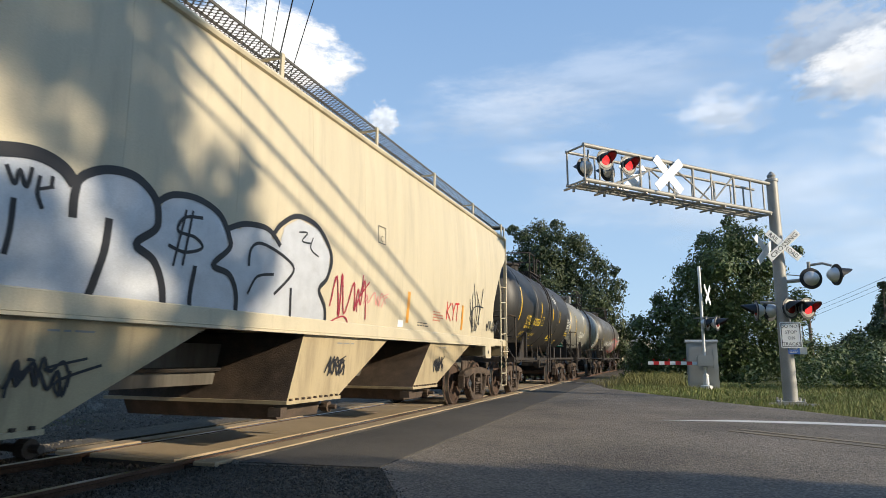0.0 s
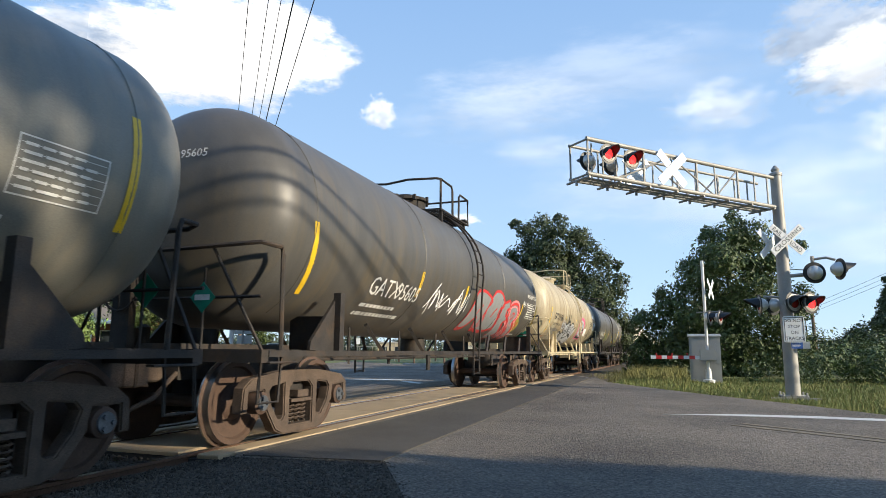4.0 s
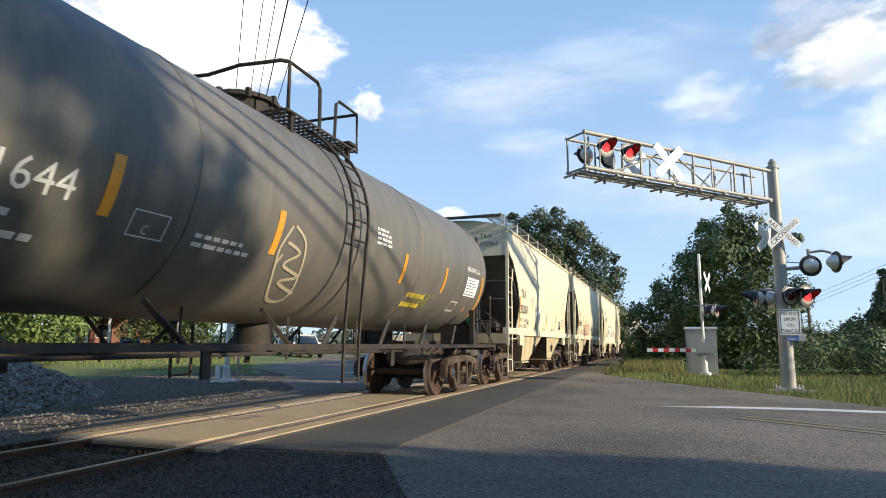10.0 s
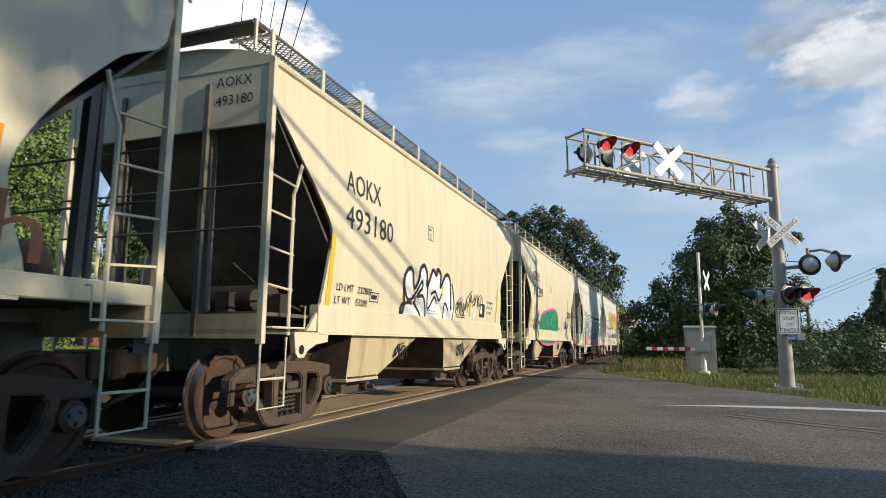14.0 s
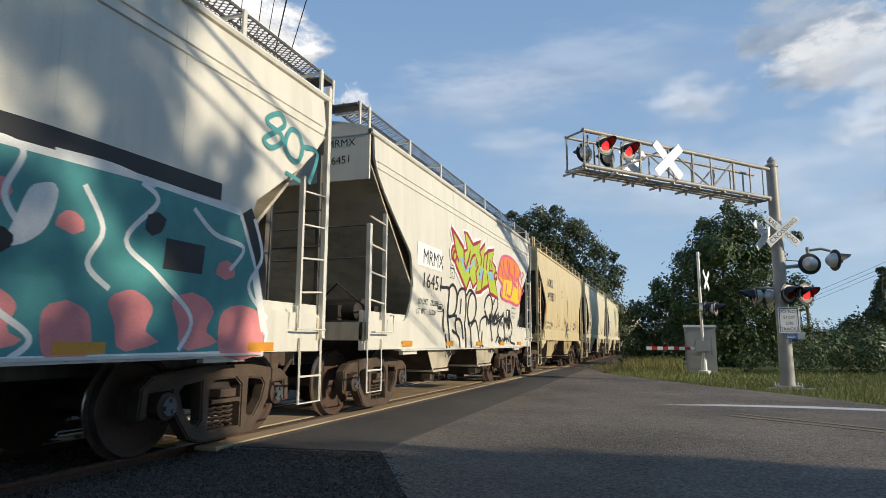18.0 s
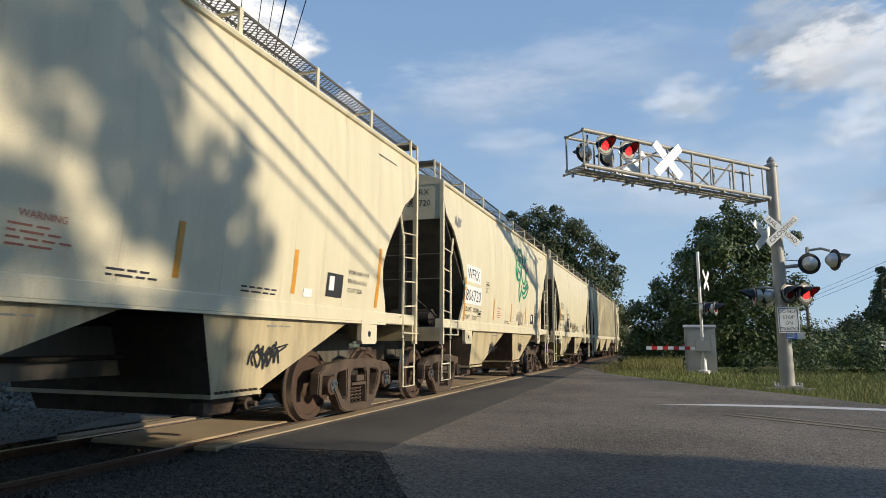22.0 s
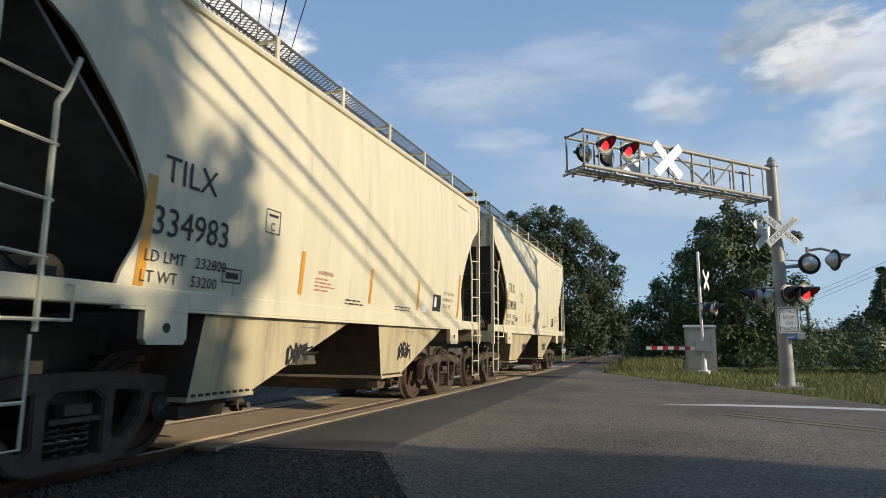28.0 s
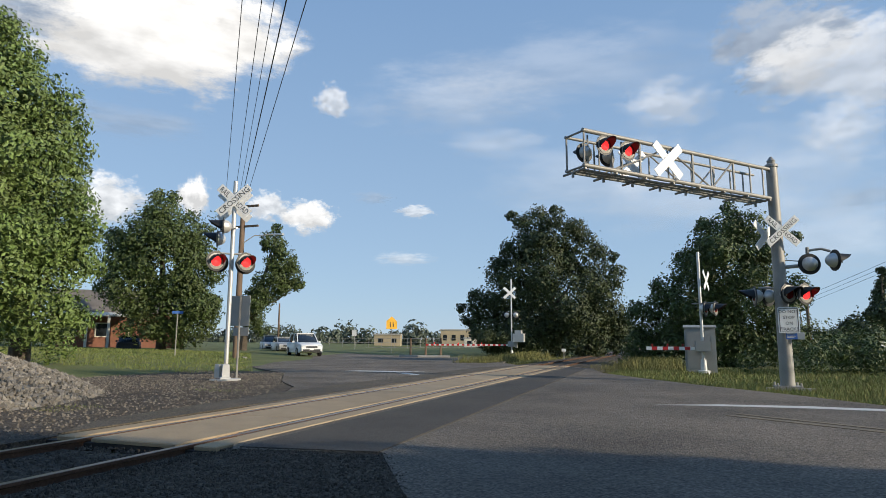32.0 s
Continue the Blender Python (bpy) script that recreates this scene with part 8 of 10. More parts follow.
def crossbuck_blades(parent, loc, facing, half=0.60, width=0.21, letter=True, plain=False):
    """Two crossed white boards with black words."""
    for sgn, word in ((1, "CROSSING"), (-1, "RAIL      ROAD")):
        bm = bmesh.new()
        box(bm, -half, half, -0.008, 0.008, -width / 2, width / 2)
        bmesh.ops.bevel(bm, geom=bm.edges[:], offset=0.004, segments=1, affect="EDGES")
        me = finished("board", bm, SIGNWHITE)
        m = Matrix.Translation(loc) @ Matrix.Rotation(turned(-facing[0], -facing[1]), 4, "Z") @ Matrix.Translation((0, -0.02 if sgn > 0 else 0.0, 0)) @ Matrix.Rotation(-sgn * radians(42), 4, "Y")
        ob = part("board", me, None, parent)
        ob.matrix_basis = m
        if letter:
            v, f = letters(word, 0.175)
            w = max(p[0] for p in v)
            k = (2 * half - 0.12) / w
            tm = bpy.data.meshes.new("lettering")
            tm.from_pydata([(x * k - half + 0.06, -0.011, (z - 0.06) * width / 0.19) for x, z in v], [], f)
            tm.materials.append(INKBLACK)
            part("lettering", tm, None, ob)


def lamp_meshes():
    out = {}
    bm = bmesh.new()
    lathe(bm, [(-0.03, 0.05), (0.0, 0.29), (0.012, 0.29), (0.02, 0.19)], "y", 28)
    out["disc"] = finished("background_disc", fix(bm), LAMPBLACK, True)
    bm = bmesh.new()
    lathe(bm, [(-0.22, 0.04), (-0.20, 0.10), (-0.12, 0.17), (-0.02, 0.20)], "y", 20)
    out["body"] = finished("lamp_housing", fix(bm), ALUM, True)
    bm = bmesh.new()
    n = 14
    ra, rb = [], []
    for i in range(n + 1):
        t = radians(-20 + 220 * i / n)
        ra.append([bm.verts.new((r * math.cos(t), 0.01, r * math.sin(t))) for r in (0.185, 0.195)])
        ln = 0.10 + 0.32 * max(0, math.sin(t)) ** 0.7
        rb.append([bm.verts.new((r * math.cos(t), ln, r * math.sin(t) - 0.03)) for r in (0.185, 0.195)])
    for i in range(n):
        for k in (0, 1):
            bm.faces.new((ra[i][k], ra[i + 1][k], rb[i + 1][k], rb[i][k]))
        bm.faces.new((rb[i][0], rb[i + 1][0], rb[i + 1][1], rb[i][1]))
    out["hood"] = finished("hood", fix(bm), LAMPBLACK, True)
    for key, m in (("lit", LENSLIT), ("off", LENSRED)):
        bm = bmesh.new()
        lathe(bm, [(0.0, 0.15), (0.03, 0.145), (0.05, 0.09), (0.06, 0.02)], "y", 24)
        out[key] = finished("lens", fix(bm), m, True)
    bm = bmesh.new()
    lathe(bm, [(0.014, 0.235), (0.024, 0.232), (0.035, 0.17), (0.012, 0.14)], "y", 24)
    out["rim"] = finished("lens_rim", fix(bm), GALV, True)
    return out


LAMP = lamp_meshes()


def flasher(parent, loc, facing, lit, size=1.0):
    d = part("lamp", LAMP["disc"], None, parent, "black round flasher lamp with a hood")
    d.location, d.rotation_euler, d.scale = loc, (0, 0, turned(*facing)), (size, size, size)
    part("lamp_housing", LAMP["body"], None, d)
    part("hood", LAMP["hood"], None, d)
    part("lens_rim", LAMP["rim"], None, d)
    part("lens", LAMP["lit" if lit else "off"], None, d, "glowing red lens" if lit else "dark red lens")


gantry = thing("crossing_gantry", (8.433, 19.326, -0.169), "grey steel cantilever gantry with hooded red flashers, on a bolted base", "crossing signal")
gantry.scale = (1.16, 1.16, 1.16)
bm = bmesh.new()
pipe(bm, [(0, 0, 0.05), (0, 0, 5.36)], [0.16, 0.125], 20)
lathe(bm, [(5.34, 0.15), (5.40, 0.15), (5.44, 0.08), (5.50, 0.10), (5.60, 0.03)], "z", 16)
part("pole", finished("pole", fix(bm), GALV, True), None, gantry)
bm = bmesh.new()
box(bm, -0.32, 0.32, -0.32, 0.32, -0.2, 0.03)
for x in (-0.24, 0.24):
    for y in (-0.24, 0.24):
        pipe(bm, [(x, y, 0.0), (x, y, 0.16)], 0.025, 6)
box(bm, -0.28, 0.28, -0.28, 0.28, 0.06, 0.09)
box(bm, -0.5, 0.5, -0.36, -0.30, 0.0, 0.06)
part("base_plate", fix(bm), GALV, gantry)
TIP = Vector((-4.01, -4.41, 0))
DEEP = Vector((-0.40, 0.36, 0))
ZT, ZB = 5.28, 4.55
for plane, off in (("near", Vector((0, 0, 0))), ("far", DEEP)):
    for z in (ZT, ZB):
        bm = bmesh.new()
        pipe(bm, [off + Vector((0, 0, z)) - TIP * 0.01, off + TIP + Vector((0, 0, z + 0.02))], 0.046 if plane == "near" else 0.032, 10)
        part("chord", finished("chord", fix(bm), GALV, True), None, gantry)
    for i in range(9):
        u = (0.06, 0.14, 0.24, 0.37, 0.47, 0.60, 0.74, 0.87, 0.995)[i]
        bm = bmesh.new()
        pipe(bm, [off + TIP * u + Vector((0, 0, ZB)), off + TIP * u + Vector((0, 0, ZT))], 0.03 if i in (4, 6, 2) else 0.022, 6)
        part("strut", fix(bm), GALV, gantry)
    for u0, u1, up in ((0.24, 0.37, 1), (0.37, 0.60, 0), (0.60, 0.87, 1)):
        bm = bmesh.new()
        a, b = (ZT, ZB) if up else (ZB, ZT)
        pipe(bm, [off + TIP * u0 + Vector((0, 0, a)), off + TIP * u1 + Vector((0, 0, b))], 0.02, 6)
        part("brace", fix(bm), GALV, gantry)
for u in np.linspace(0.04, 1.0, 8):
    bm = bmesh.new()
    p = TIP * float(u) + Vector((0, 0, ZB - 0.06))
    pipe(bm, [p - DEEP * 0.15, p + DEEP * 1.15], 0.026, 6)
    pipe(bm, [p + DEEP * 0.6, p + DEEP * 0.6 + Vector((0, 0, -0.10))], 0.03, 6)
    part("cross_bearer", fix(bm), GALV, gantry)
for k in (0.25, 0.5, 0.75):
    bm = bmesh.new()
    pipe(bm, [DEEP * k + TIP * 0.02 + Vector((0, 0, ZB - 0.04)), DEEP * k + TIP + Vector((0, 0, ZB - 0.04))], 0.03, 6)
    part("walkway_bar", fix(bm), GALV, gantry)
for z in (ZT, ZB):
    bm = bmesh.new()
    pipe(bm, [TIP + Vector((0, 0, z)), TIP + DEEP + Vector((0, 0, z))], 0.022, 6)
    part("end_bar", fix(bm), GALV, gantry)
ROADWARD = (0.72, -0.69)
for u, lit, z in ((0.926, True, 5.00), (0.820, True, 4.98)):
    flasher(gantry, TIP * u + Vector((0.10, -0.10, z)), ROADWARD, lit, 0.72)
for u, z in ((0.955, 4.93), (0.852, 4.93)):
    flasher(gantry, TIP * u + DEEP * 0.5 + Vector((0, 0, z)), (-0.72, 0.69), False, 0.72)
for u in (0.955, 0.905, 0.852, 0.80):
    bm = bmesh.new()
    pipe(bm, [TIP * u + DEEP * 0.3 + Vector((0, 0, ZB)), TIP * u + DEEP * 0.3 + Vector((0, 0, ZT))], 0.02, 6)
    part("lamp_post", fix(bm), GALV, gantry)
crossbuck_blades(gantry, TIP * 0.70 + DEEP * 0.8 + Vector((0, 0, 4.92)), (-0.72, 0.69), 0.46, 0.18, False)
crossbuck_blades(gantry, TIP * 0.615 + Vector((0.06, -0.07, 4.97)), ROADWARD, 0.50, 0.20, False)
# lower on the pole: crossbucks, lamps on arms, plate
crossbuck_blades(gantry, Vector((0.10, -0.20, 3.72)), (0.30, -0.95), 0.48, 0.17)
crossbuck_blades(gantry, Vector((-0.22, 0.10, 3.66)), (-0.72, 0.69), 0.48, 0.17, False)
for x, y, z, way, lit in ((0.12, -0.26, 2.22, (0.62, -0.78), False), (0.46, -0.26, 2.20, (0.62, -0.78), True), (-0.24, 0.24, 2.20, (-0.72, 0.69), False), (-0.55, 0.10, 2.20, (-0.9, -0.1), False),
                          (0.62, -0.15, 2.91, (-0.2, 0.98), False), (1.12, -0.22, 2.97, (0.93, 0.3), False)):
    flasher(gantry, Vector((x, y, z)), way, lit, 0.86)
for pts, r in (([(0, 0, 2.86), (0.65, -0.03, 2.90)], 0.045), ([(0, 0, 3.05), (0.6, -0.03, 2.98)], 0.012), ([(0.62, -0.03, 2.9), (0.62, -0.03, 3.32)], 0.04), ([(0.62, -0.03, 3.24), (0.9, -0.06, 3.27), (1.08, -0.1, 3.2)], 0.03),
               ([(-0.45, 0.15, 2.4), (0.0, 0.0, 2.36), (0.5, -0.25, 2.38)], 0.028)):
    bm = bmesh.new()
    pipe(bm, pts, r, 8)
    part("lamp_arm", fix(bm), GALV, gantry)


def plate(parent, name, loc, facing, w, h, material, lines=(), size=0.1, border=True, label=""):
    """A flat sign plate with rounded corners, a border and its words."""
    m = Matrix.Translation(loc) @ Matrix.Rotation(turned(-facing[0], -facing[1]), 4, "Z")
    bm = bmesh.new()
    r = min(w, h) * 0.08
    pts = []
    for cx, cz, a0 in ((w / 2 - r, h / 2 - r, 0), (-w / 2 + r, h / 2 - r, 90), (-w / 2 + r, -h / 2 + r, 180), (w / 2 - r, -h / 2 + r, 270)):
        pts += [(cx + r * math.cos(radians(a0 + k * 30)), cz + r * math.sin(radians(a0 + k * 30))) for k in range(4)]
    a = [bm.verts.new((x, -0.004, z)) for x, z in pts]
    b = [bm.verts.new((x, 0.004, z)) for x, z in pts]
    bm.faces.new(a)
    bm.faces.new(b)
    for i in range(len(pts)):
        bm.faces.new((a[i], b[i], b[(i + 1) % len(pts)], a[(i + 1) % len(pts)]))
    ob = part(name, finished(name, fix(bm), material), None, parent, label)
    ob.matrix_basis = m
    if border:
        bm = bmesh.new()
        o, t = 0.025, 0.012
        for x0, x1, z0, z1 in ((-w / 2 + o, w / 2 - o, h / 2 - o - t, h / 2 - o), (-w / 2 + o, w / 2 - o, -h / 2 + o, -h / 2 + o + t), (-w / 2 + o, -w / 2 + o + t, -h / 2 + o, h / 2 - o), (w / 2 - o - t, w / 2 - o, -h / 2 + o, h / 2 - o)):
            box(bm, x0, x1, -0.0075, -0.006, z0, z1)
        part("border", fix(bm), INKBLACK, ob)
    n = len(lines)
    for i, s in enumerate(lines):
        v, f = letters(s, size)
        wid = max(p[0] for p in v)
        z = h / 2 - (i + 0.5) * (h - 0.06) / n - 0.03 - size * 0.36
        tm = bpy.data.meshes.new("lettering")
        tm.from_pydata([(x - wid / 2, -0.0085, y + z) for x, y in v], [], f)
        tm.materials.append(INKBLACK)
        part("lettering", tm, None, ob)
    return ob


plate(gantry, "sign_plate", Vector((0.08, -0.27, 1.60)), (0.10, -1.0), 0.45, 0.60, SIGNWHITE, ("DO NOT", "STOP", "ON", "TRACKS"), 0.105, label="white plate with four black words")
BLUE = mat("blue_sign", (0.05, 0.14, 0.42), 0.5, 0, 0.08, 4, 60, 0.02)
p = plate(gantry, "notice_plate", Vector((0.12, -0.24, 1.24)), (0.10, -1.0), 0.24, 0.16, BLUE, (), 0.1, False, "small blue notice plate")
bm = bmesh.new()
for i in range(4):
    box(bm, -0.10, 0.08 - 0.03 * (i % 2), -0.007, -0.0055, 0.045 - i * 0.03, 0.056 - i * 0.03)
part("print", fix(bm), INKWHITE, p)
bm = bmesh.new()
box(bm, 0.24, 0.40, -0.16, -0.04, 1.16, 1.32)
part("junction_box", fix(bm), ALUM, gantry)

# the mast beyond the track, on this side of the road
mast = thing("crossing_signal_mast", (-6.32, 14.69, 0), "silver crossing signal mast with crossbucks and red flashers", "crossing signal", "signal masts at the crossing")
bm = bmesh.new()
pipe(bm, [(0, 0, 0.1), (0, 0, 5.72)], 0.062, 14)
part("pole", finished("pole", fix(bm), ALUM, True), None, mast)
bm = bmesh.new()
lathe(bm, [(0.0, 0.20), (0.06, 0.20), (0.08, 0.15), (0.40, 0.13), (0.44, 0.07)], "z", 4)
box(bm, -0.30, 0.30, -0.30, 0.30, -0.10, 0.02)
part("base", fix(bm), ALUM, mast)
bm = bmesh.new()
box(bm, -0.30, -0.14, -0.10, 0.10, 0.05, 0.42)
part("junction_box", fix(bm), ALUM, mast)
crossbuck_blades(mast, Vector((0.05, -0.09, 5.12)), (0.35, -0.94), 0.60, 0.25)
crossbuck_blades(mast, Vector((-0.12, 0.16, 5.02)), (-0.35, 0.94), 0.60, 0.25, False)
for x, y, z, way, lit in ((-0.26, -0.35, 3.32, (0.90, -0.44), True), (0.37, 0.16, 3.32, (0.90, -0.44), True), (-0.42, -0.06, 3.32, (-0.75, 0.66), False), (0.16, 0.42, 3.30, (-0.75, 0.66), False),
                          (-0.10, -0.30, 4.32, (-0.80, -0.60), False), (-0.62, 0.10, 4.05, (-0.80, -0.60), False)):
    flasher(mast, Vector((x, y, z)), way, lit)
for pts in ([(-0.4, -0.3, 3.58), (0.0, 0.0, 3.56), (0.42, 0.25, 3.58)], [(-0.6, 0.06, 4.25), (0, 0, 4.3), (0.2, -0.1, 4.3)]):
    bm = bmesh.new()
    pipe(bm, pts, 0.028, 8)
    part("lamp_arm", fix(bm), ALUM, mast)
bm = bmesh.new()
box(bm, -0.30, 0.36, 0.46, 0.48, 1.50, 2.38)
box(bm, -0.18, 0.34, 0.46, 0.48, 1.22, 1.46)
part("sign_back", fix(bm), CABINET, mast, "grey back of a square sign")
bm = bmesh.new()
pipe(bm, [(0.03, 0.45, 0), (0.03, 0.45, 2.4)], 0.03, 6)
part("sign_post", fix(bm), GALV, mast)


def gate(name, loc, tip, height, label, facing, parts_lit):
    """A short mast with a lowered red and white arm."""
    g = thing(name, loc, label, "crossing gate", "gates at the crossing")
    bm = bmesh.new()
    pipe(bm, [(0, 0, 0), (0, 0, height)], 0.055, 12)
    part("pole", finished("pole", fix(bm), ALUM, True), None, g)
    bm = bmesh.new()
    lathe(bm, [(-0.1, 0.22), (0.04, 0.22), (0.06, 0.12), (0.45, 0.10)], "z", 12)
    part("base", fix(bm), ALUM, g)
    bm = bmesh.new()
    box(bm, -0.28, 0.28, -0.20, 0.20, 0.74, 1.16)
    box(bm, 0.28, 0.46, -0.12, 0.12, 0.64, 1.40)
    bmesh.ops.bevel(bm, geom=bm.edges[:], offset=0.03, segments=2, affect="EDGES")
    part("gate_motor", fix(bm), CABINET, g)
    d = Vector(tip)
    ln = d.length
    n = int(ln / 0.21)
    for i in range(n):
        bm = bmesh.new()
        a, b = 0.25 + (ln - 0.25) * i / n, 0.25 + (ln - 0.25) * (i + 1) / n
        u = d.normalized()
        s = Vector((-u.y, u.x, 0)) * 0.02
        vs = []
        for q in (a, b):
            for e in (-1, 1):
                for z in (0.80, 0.93):
                    vs.append(bm.verts.new(u * q + s * e + Vector((0, 0, z))))
        for f in ((0, 1, 3, 2), (4, 6, 7, 5), (0, 4, 5, 1), (2, 3, 7, 6), (1, 5, 7, 3), (0, 2, 6, 4)):
            bm.faces.new([vs[k] for k in f])
        part("arm_band", fix(bm), GATERED if i % 2 else SIGNWHITE, g)
    for q in (0.35, 0.62, 0.9):
        p = d * q + Vector((0, 0, 0.93))
        bm = bmesh.new()
        lathe(bm, [(0.0, 0.035), (0.10, 0.03)], "z", 8, p)
        part("gate_lamp", fix(bm), LENSLIT if parts_lit else LENSRED, g)
    return g


g = gate("crossing_gate", (6.67, 25.94, 0), (-2.05, -0.1, 0), 4.58, "silver crossing gate mast with a lowered red and white arm", (1, 0), False)
crossbuck_blades(g, Vector((0.24, -0.1, 3.46)), (0.95, -0.3), 0.50, 0.17, False)
for x, y in ((0.16, -0.1), (0.50, -0.25)):
    flasher(g, Vector((x, y, 2.36)), (0.93, -0.36), False)
bm = bmesh.new()
pipe(bm, [(-0.3, 0.1, 2.58), (0.6, -0.3, 2.58)], 0.025, 6)
part("lamp_arm", fix(bm), GALV, g)
g = gate("crossing_gate", (-6.05, 47.9, 0), (-6.6, -1.4, 0), 6.0, "silver crossing gate mast with a long lowered arm", (1, 0), True)
crossbuck_blades(g, Vector((-0.10, -0.1, 4.92)), (0.4, -0.9), 0.62, 0.20, False)
for x in (-0.42, 0.30):
    flasher(g, Vector((x, 0.15, 3.2)), (-0.5, 0.86), False)
bm = bmesh.new()
box(bm, 0.15, 1.0, -0.3, 0.3, 1.10, 1.75)
box(bm, 0.3, 0.8, -0.25, 0.25, 1.75, 2.0)
part("gate_housing", fix(bm), ALUM, g)

# relay cabinet behind the gate
cab = thing("relay_cabinet", (6.62, 26.9, 0), "grey steel signal relay cabinet standing in the grass", "cabinet")
bm = bmesh.new()
box(bm, -0.56, 0.56, -0.35, 0.35, -0.1, 1.66)
bmesh.ops.bevel(bm, geom=bm.edges[:], offset=0.02, segments=2, affect="EDGES")
part("body", fix(bm), CABINET, cab)
bm = bmesh.new()
slab(bm, [(-0.40, 1.66), (0.40, 1.66), (0.40, 1.70), (0.0, 1.78), (-0.40, 1.70)], -0.60, 0.60)
part("roof", fix(bm), CABINET, cab)
bm = bmesh.new()
box(bm, -0.48, 0.48, -0.362, -0.352, 0.1, 1.55)
dr = part("door", fix(bm), CABINET, cab)
bm = bmesh.new()
pipe(bm, [(0.36, -0.39, 0.75), (0.36, -0.39, 0.92)], 0.015, 6)
part("handle", fix(bm), GALV, dr)

# ---- wires ----


def cable(name, a, b, r, sag, label):
    bm = bmesh.new()
    a, b = Vector(a), Vector(b)
    pts = [a.lerp(b, t) - Vector((0, 0, sag * 4 * t * (1 - t))) for t in np.linspace(0, 1, 25)]
    pipe(bm, pts, r, 5)
    return tagged(new(name, finished(name, fix(bm), WIRE)), label, "cable", "overhead wires")


for (nx, ny), (fx, fy), r in (((-3.96, 11.60), (-14.95, 24.80), 0.011), ((-3.50, 11.75), (-14.46, 24.97), 0.011), ((-2.94, 11.96), (-14.0, 25.1), 0.018), ((-2.46, 12.10), (-13.7, 25.2), 0.013), ((-3.22, 11.86), (-14.2, 25.04), 0.010)):
    d = Vector((fx - nx, fy - ny, 0)).normalized()
    a = Vector((nx, ny, 9.3)) - d * 26
    b = Vector((fx, fy, 9.3)) + d * 9
    cable("power_line", a, b, r, 0.0, "thin black overhead wire running along the road")
for k, off in enumerate((0.0, 0.95, 1.7)):
    s = Vector((10.0, 4.37, 6.72)) + Vector((0.0, -1.04, -0.06)) * off
    cable("power_line", s - Vector((0.744, 0.668, 0)) * 20, s + Vector((0.744, 0.668, 0)) * 60, (0.030, 0.036, 0.026)[k], 0.0, "black overhead wire high behind the road shoulder")


def utility_pole(x, y, h, label, arm=True):
    u = thing("utility_pole", (x, y, rise(x, y)), label, "utility pole", "utility poles along the road")
    bm = bmesh.new()
    pipe(bm, [(0, 0, -0.2), (0, 0, h)], [0.16, 0.11], 10)
    part("pole", finished("pole", fix(bm), POLEWOOD, True), None, u)
    if arm:
        bm = bmesh.new()
        box(bm, -1.1, 1.1, -0.05, 0.05, h - 0.7, h - 0.58)
        part("crossarm", fix(bm), POLEWOOD, u)
    return u


u = utility_pole(-17.9, 29.9, 9.5, "weathered wooden utility pole with a street lamp arm")
bm = bmesh.new()
pipe(bm, [(0, 0, 6.6), (0.6, 0.4, 7.15), (1.6, 1.1, 7.3)], 0.03, 6)
part("lamp_arm", fix(bm), GALV, u)
bm = bmesh.new()
box(bm, 1.5, 2.1, 1.0, 1.25, 7.22, 7.34)
part("lamp_head", fix(bm), ALUM, u)
utility_pole(-18.9, 31.3, 8.6, "weathered wooden utility pole beside the curb")
utility_pole(-46.0, 75.0, 6.0, "thin distant wooden utility pole", False)
utility_pole(17.0, 62.0, 5.6, "thin grey utility pole beyond the verge", False)
utility_pole(24.5, 30.0, 9.9, "weathered wooden utility pole beyond the verge")
for k in range(3):
    cable("power_line", (17.0 + (k - 1) * 0.1, 62.0, 5.2 - 0.3 * k), (24.5 + (k - 1) * 0.5, 30.0, 9.35), 0.012, 0.2, "thin black wire beyond the verge")

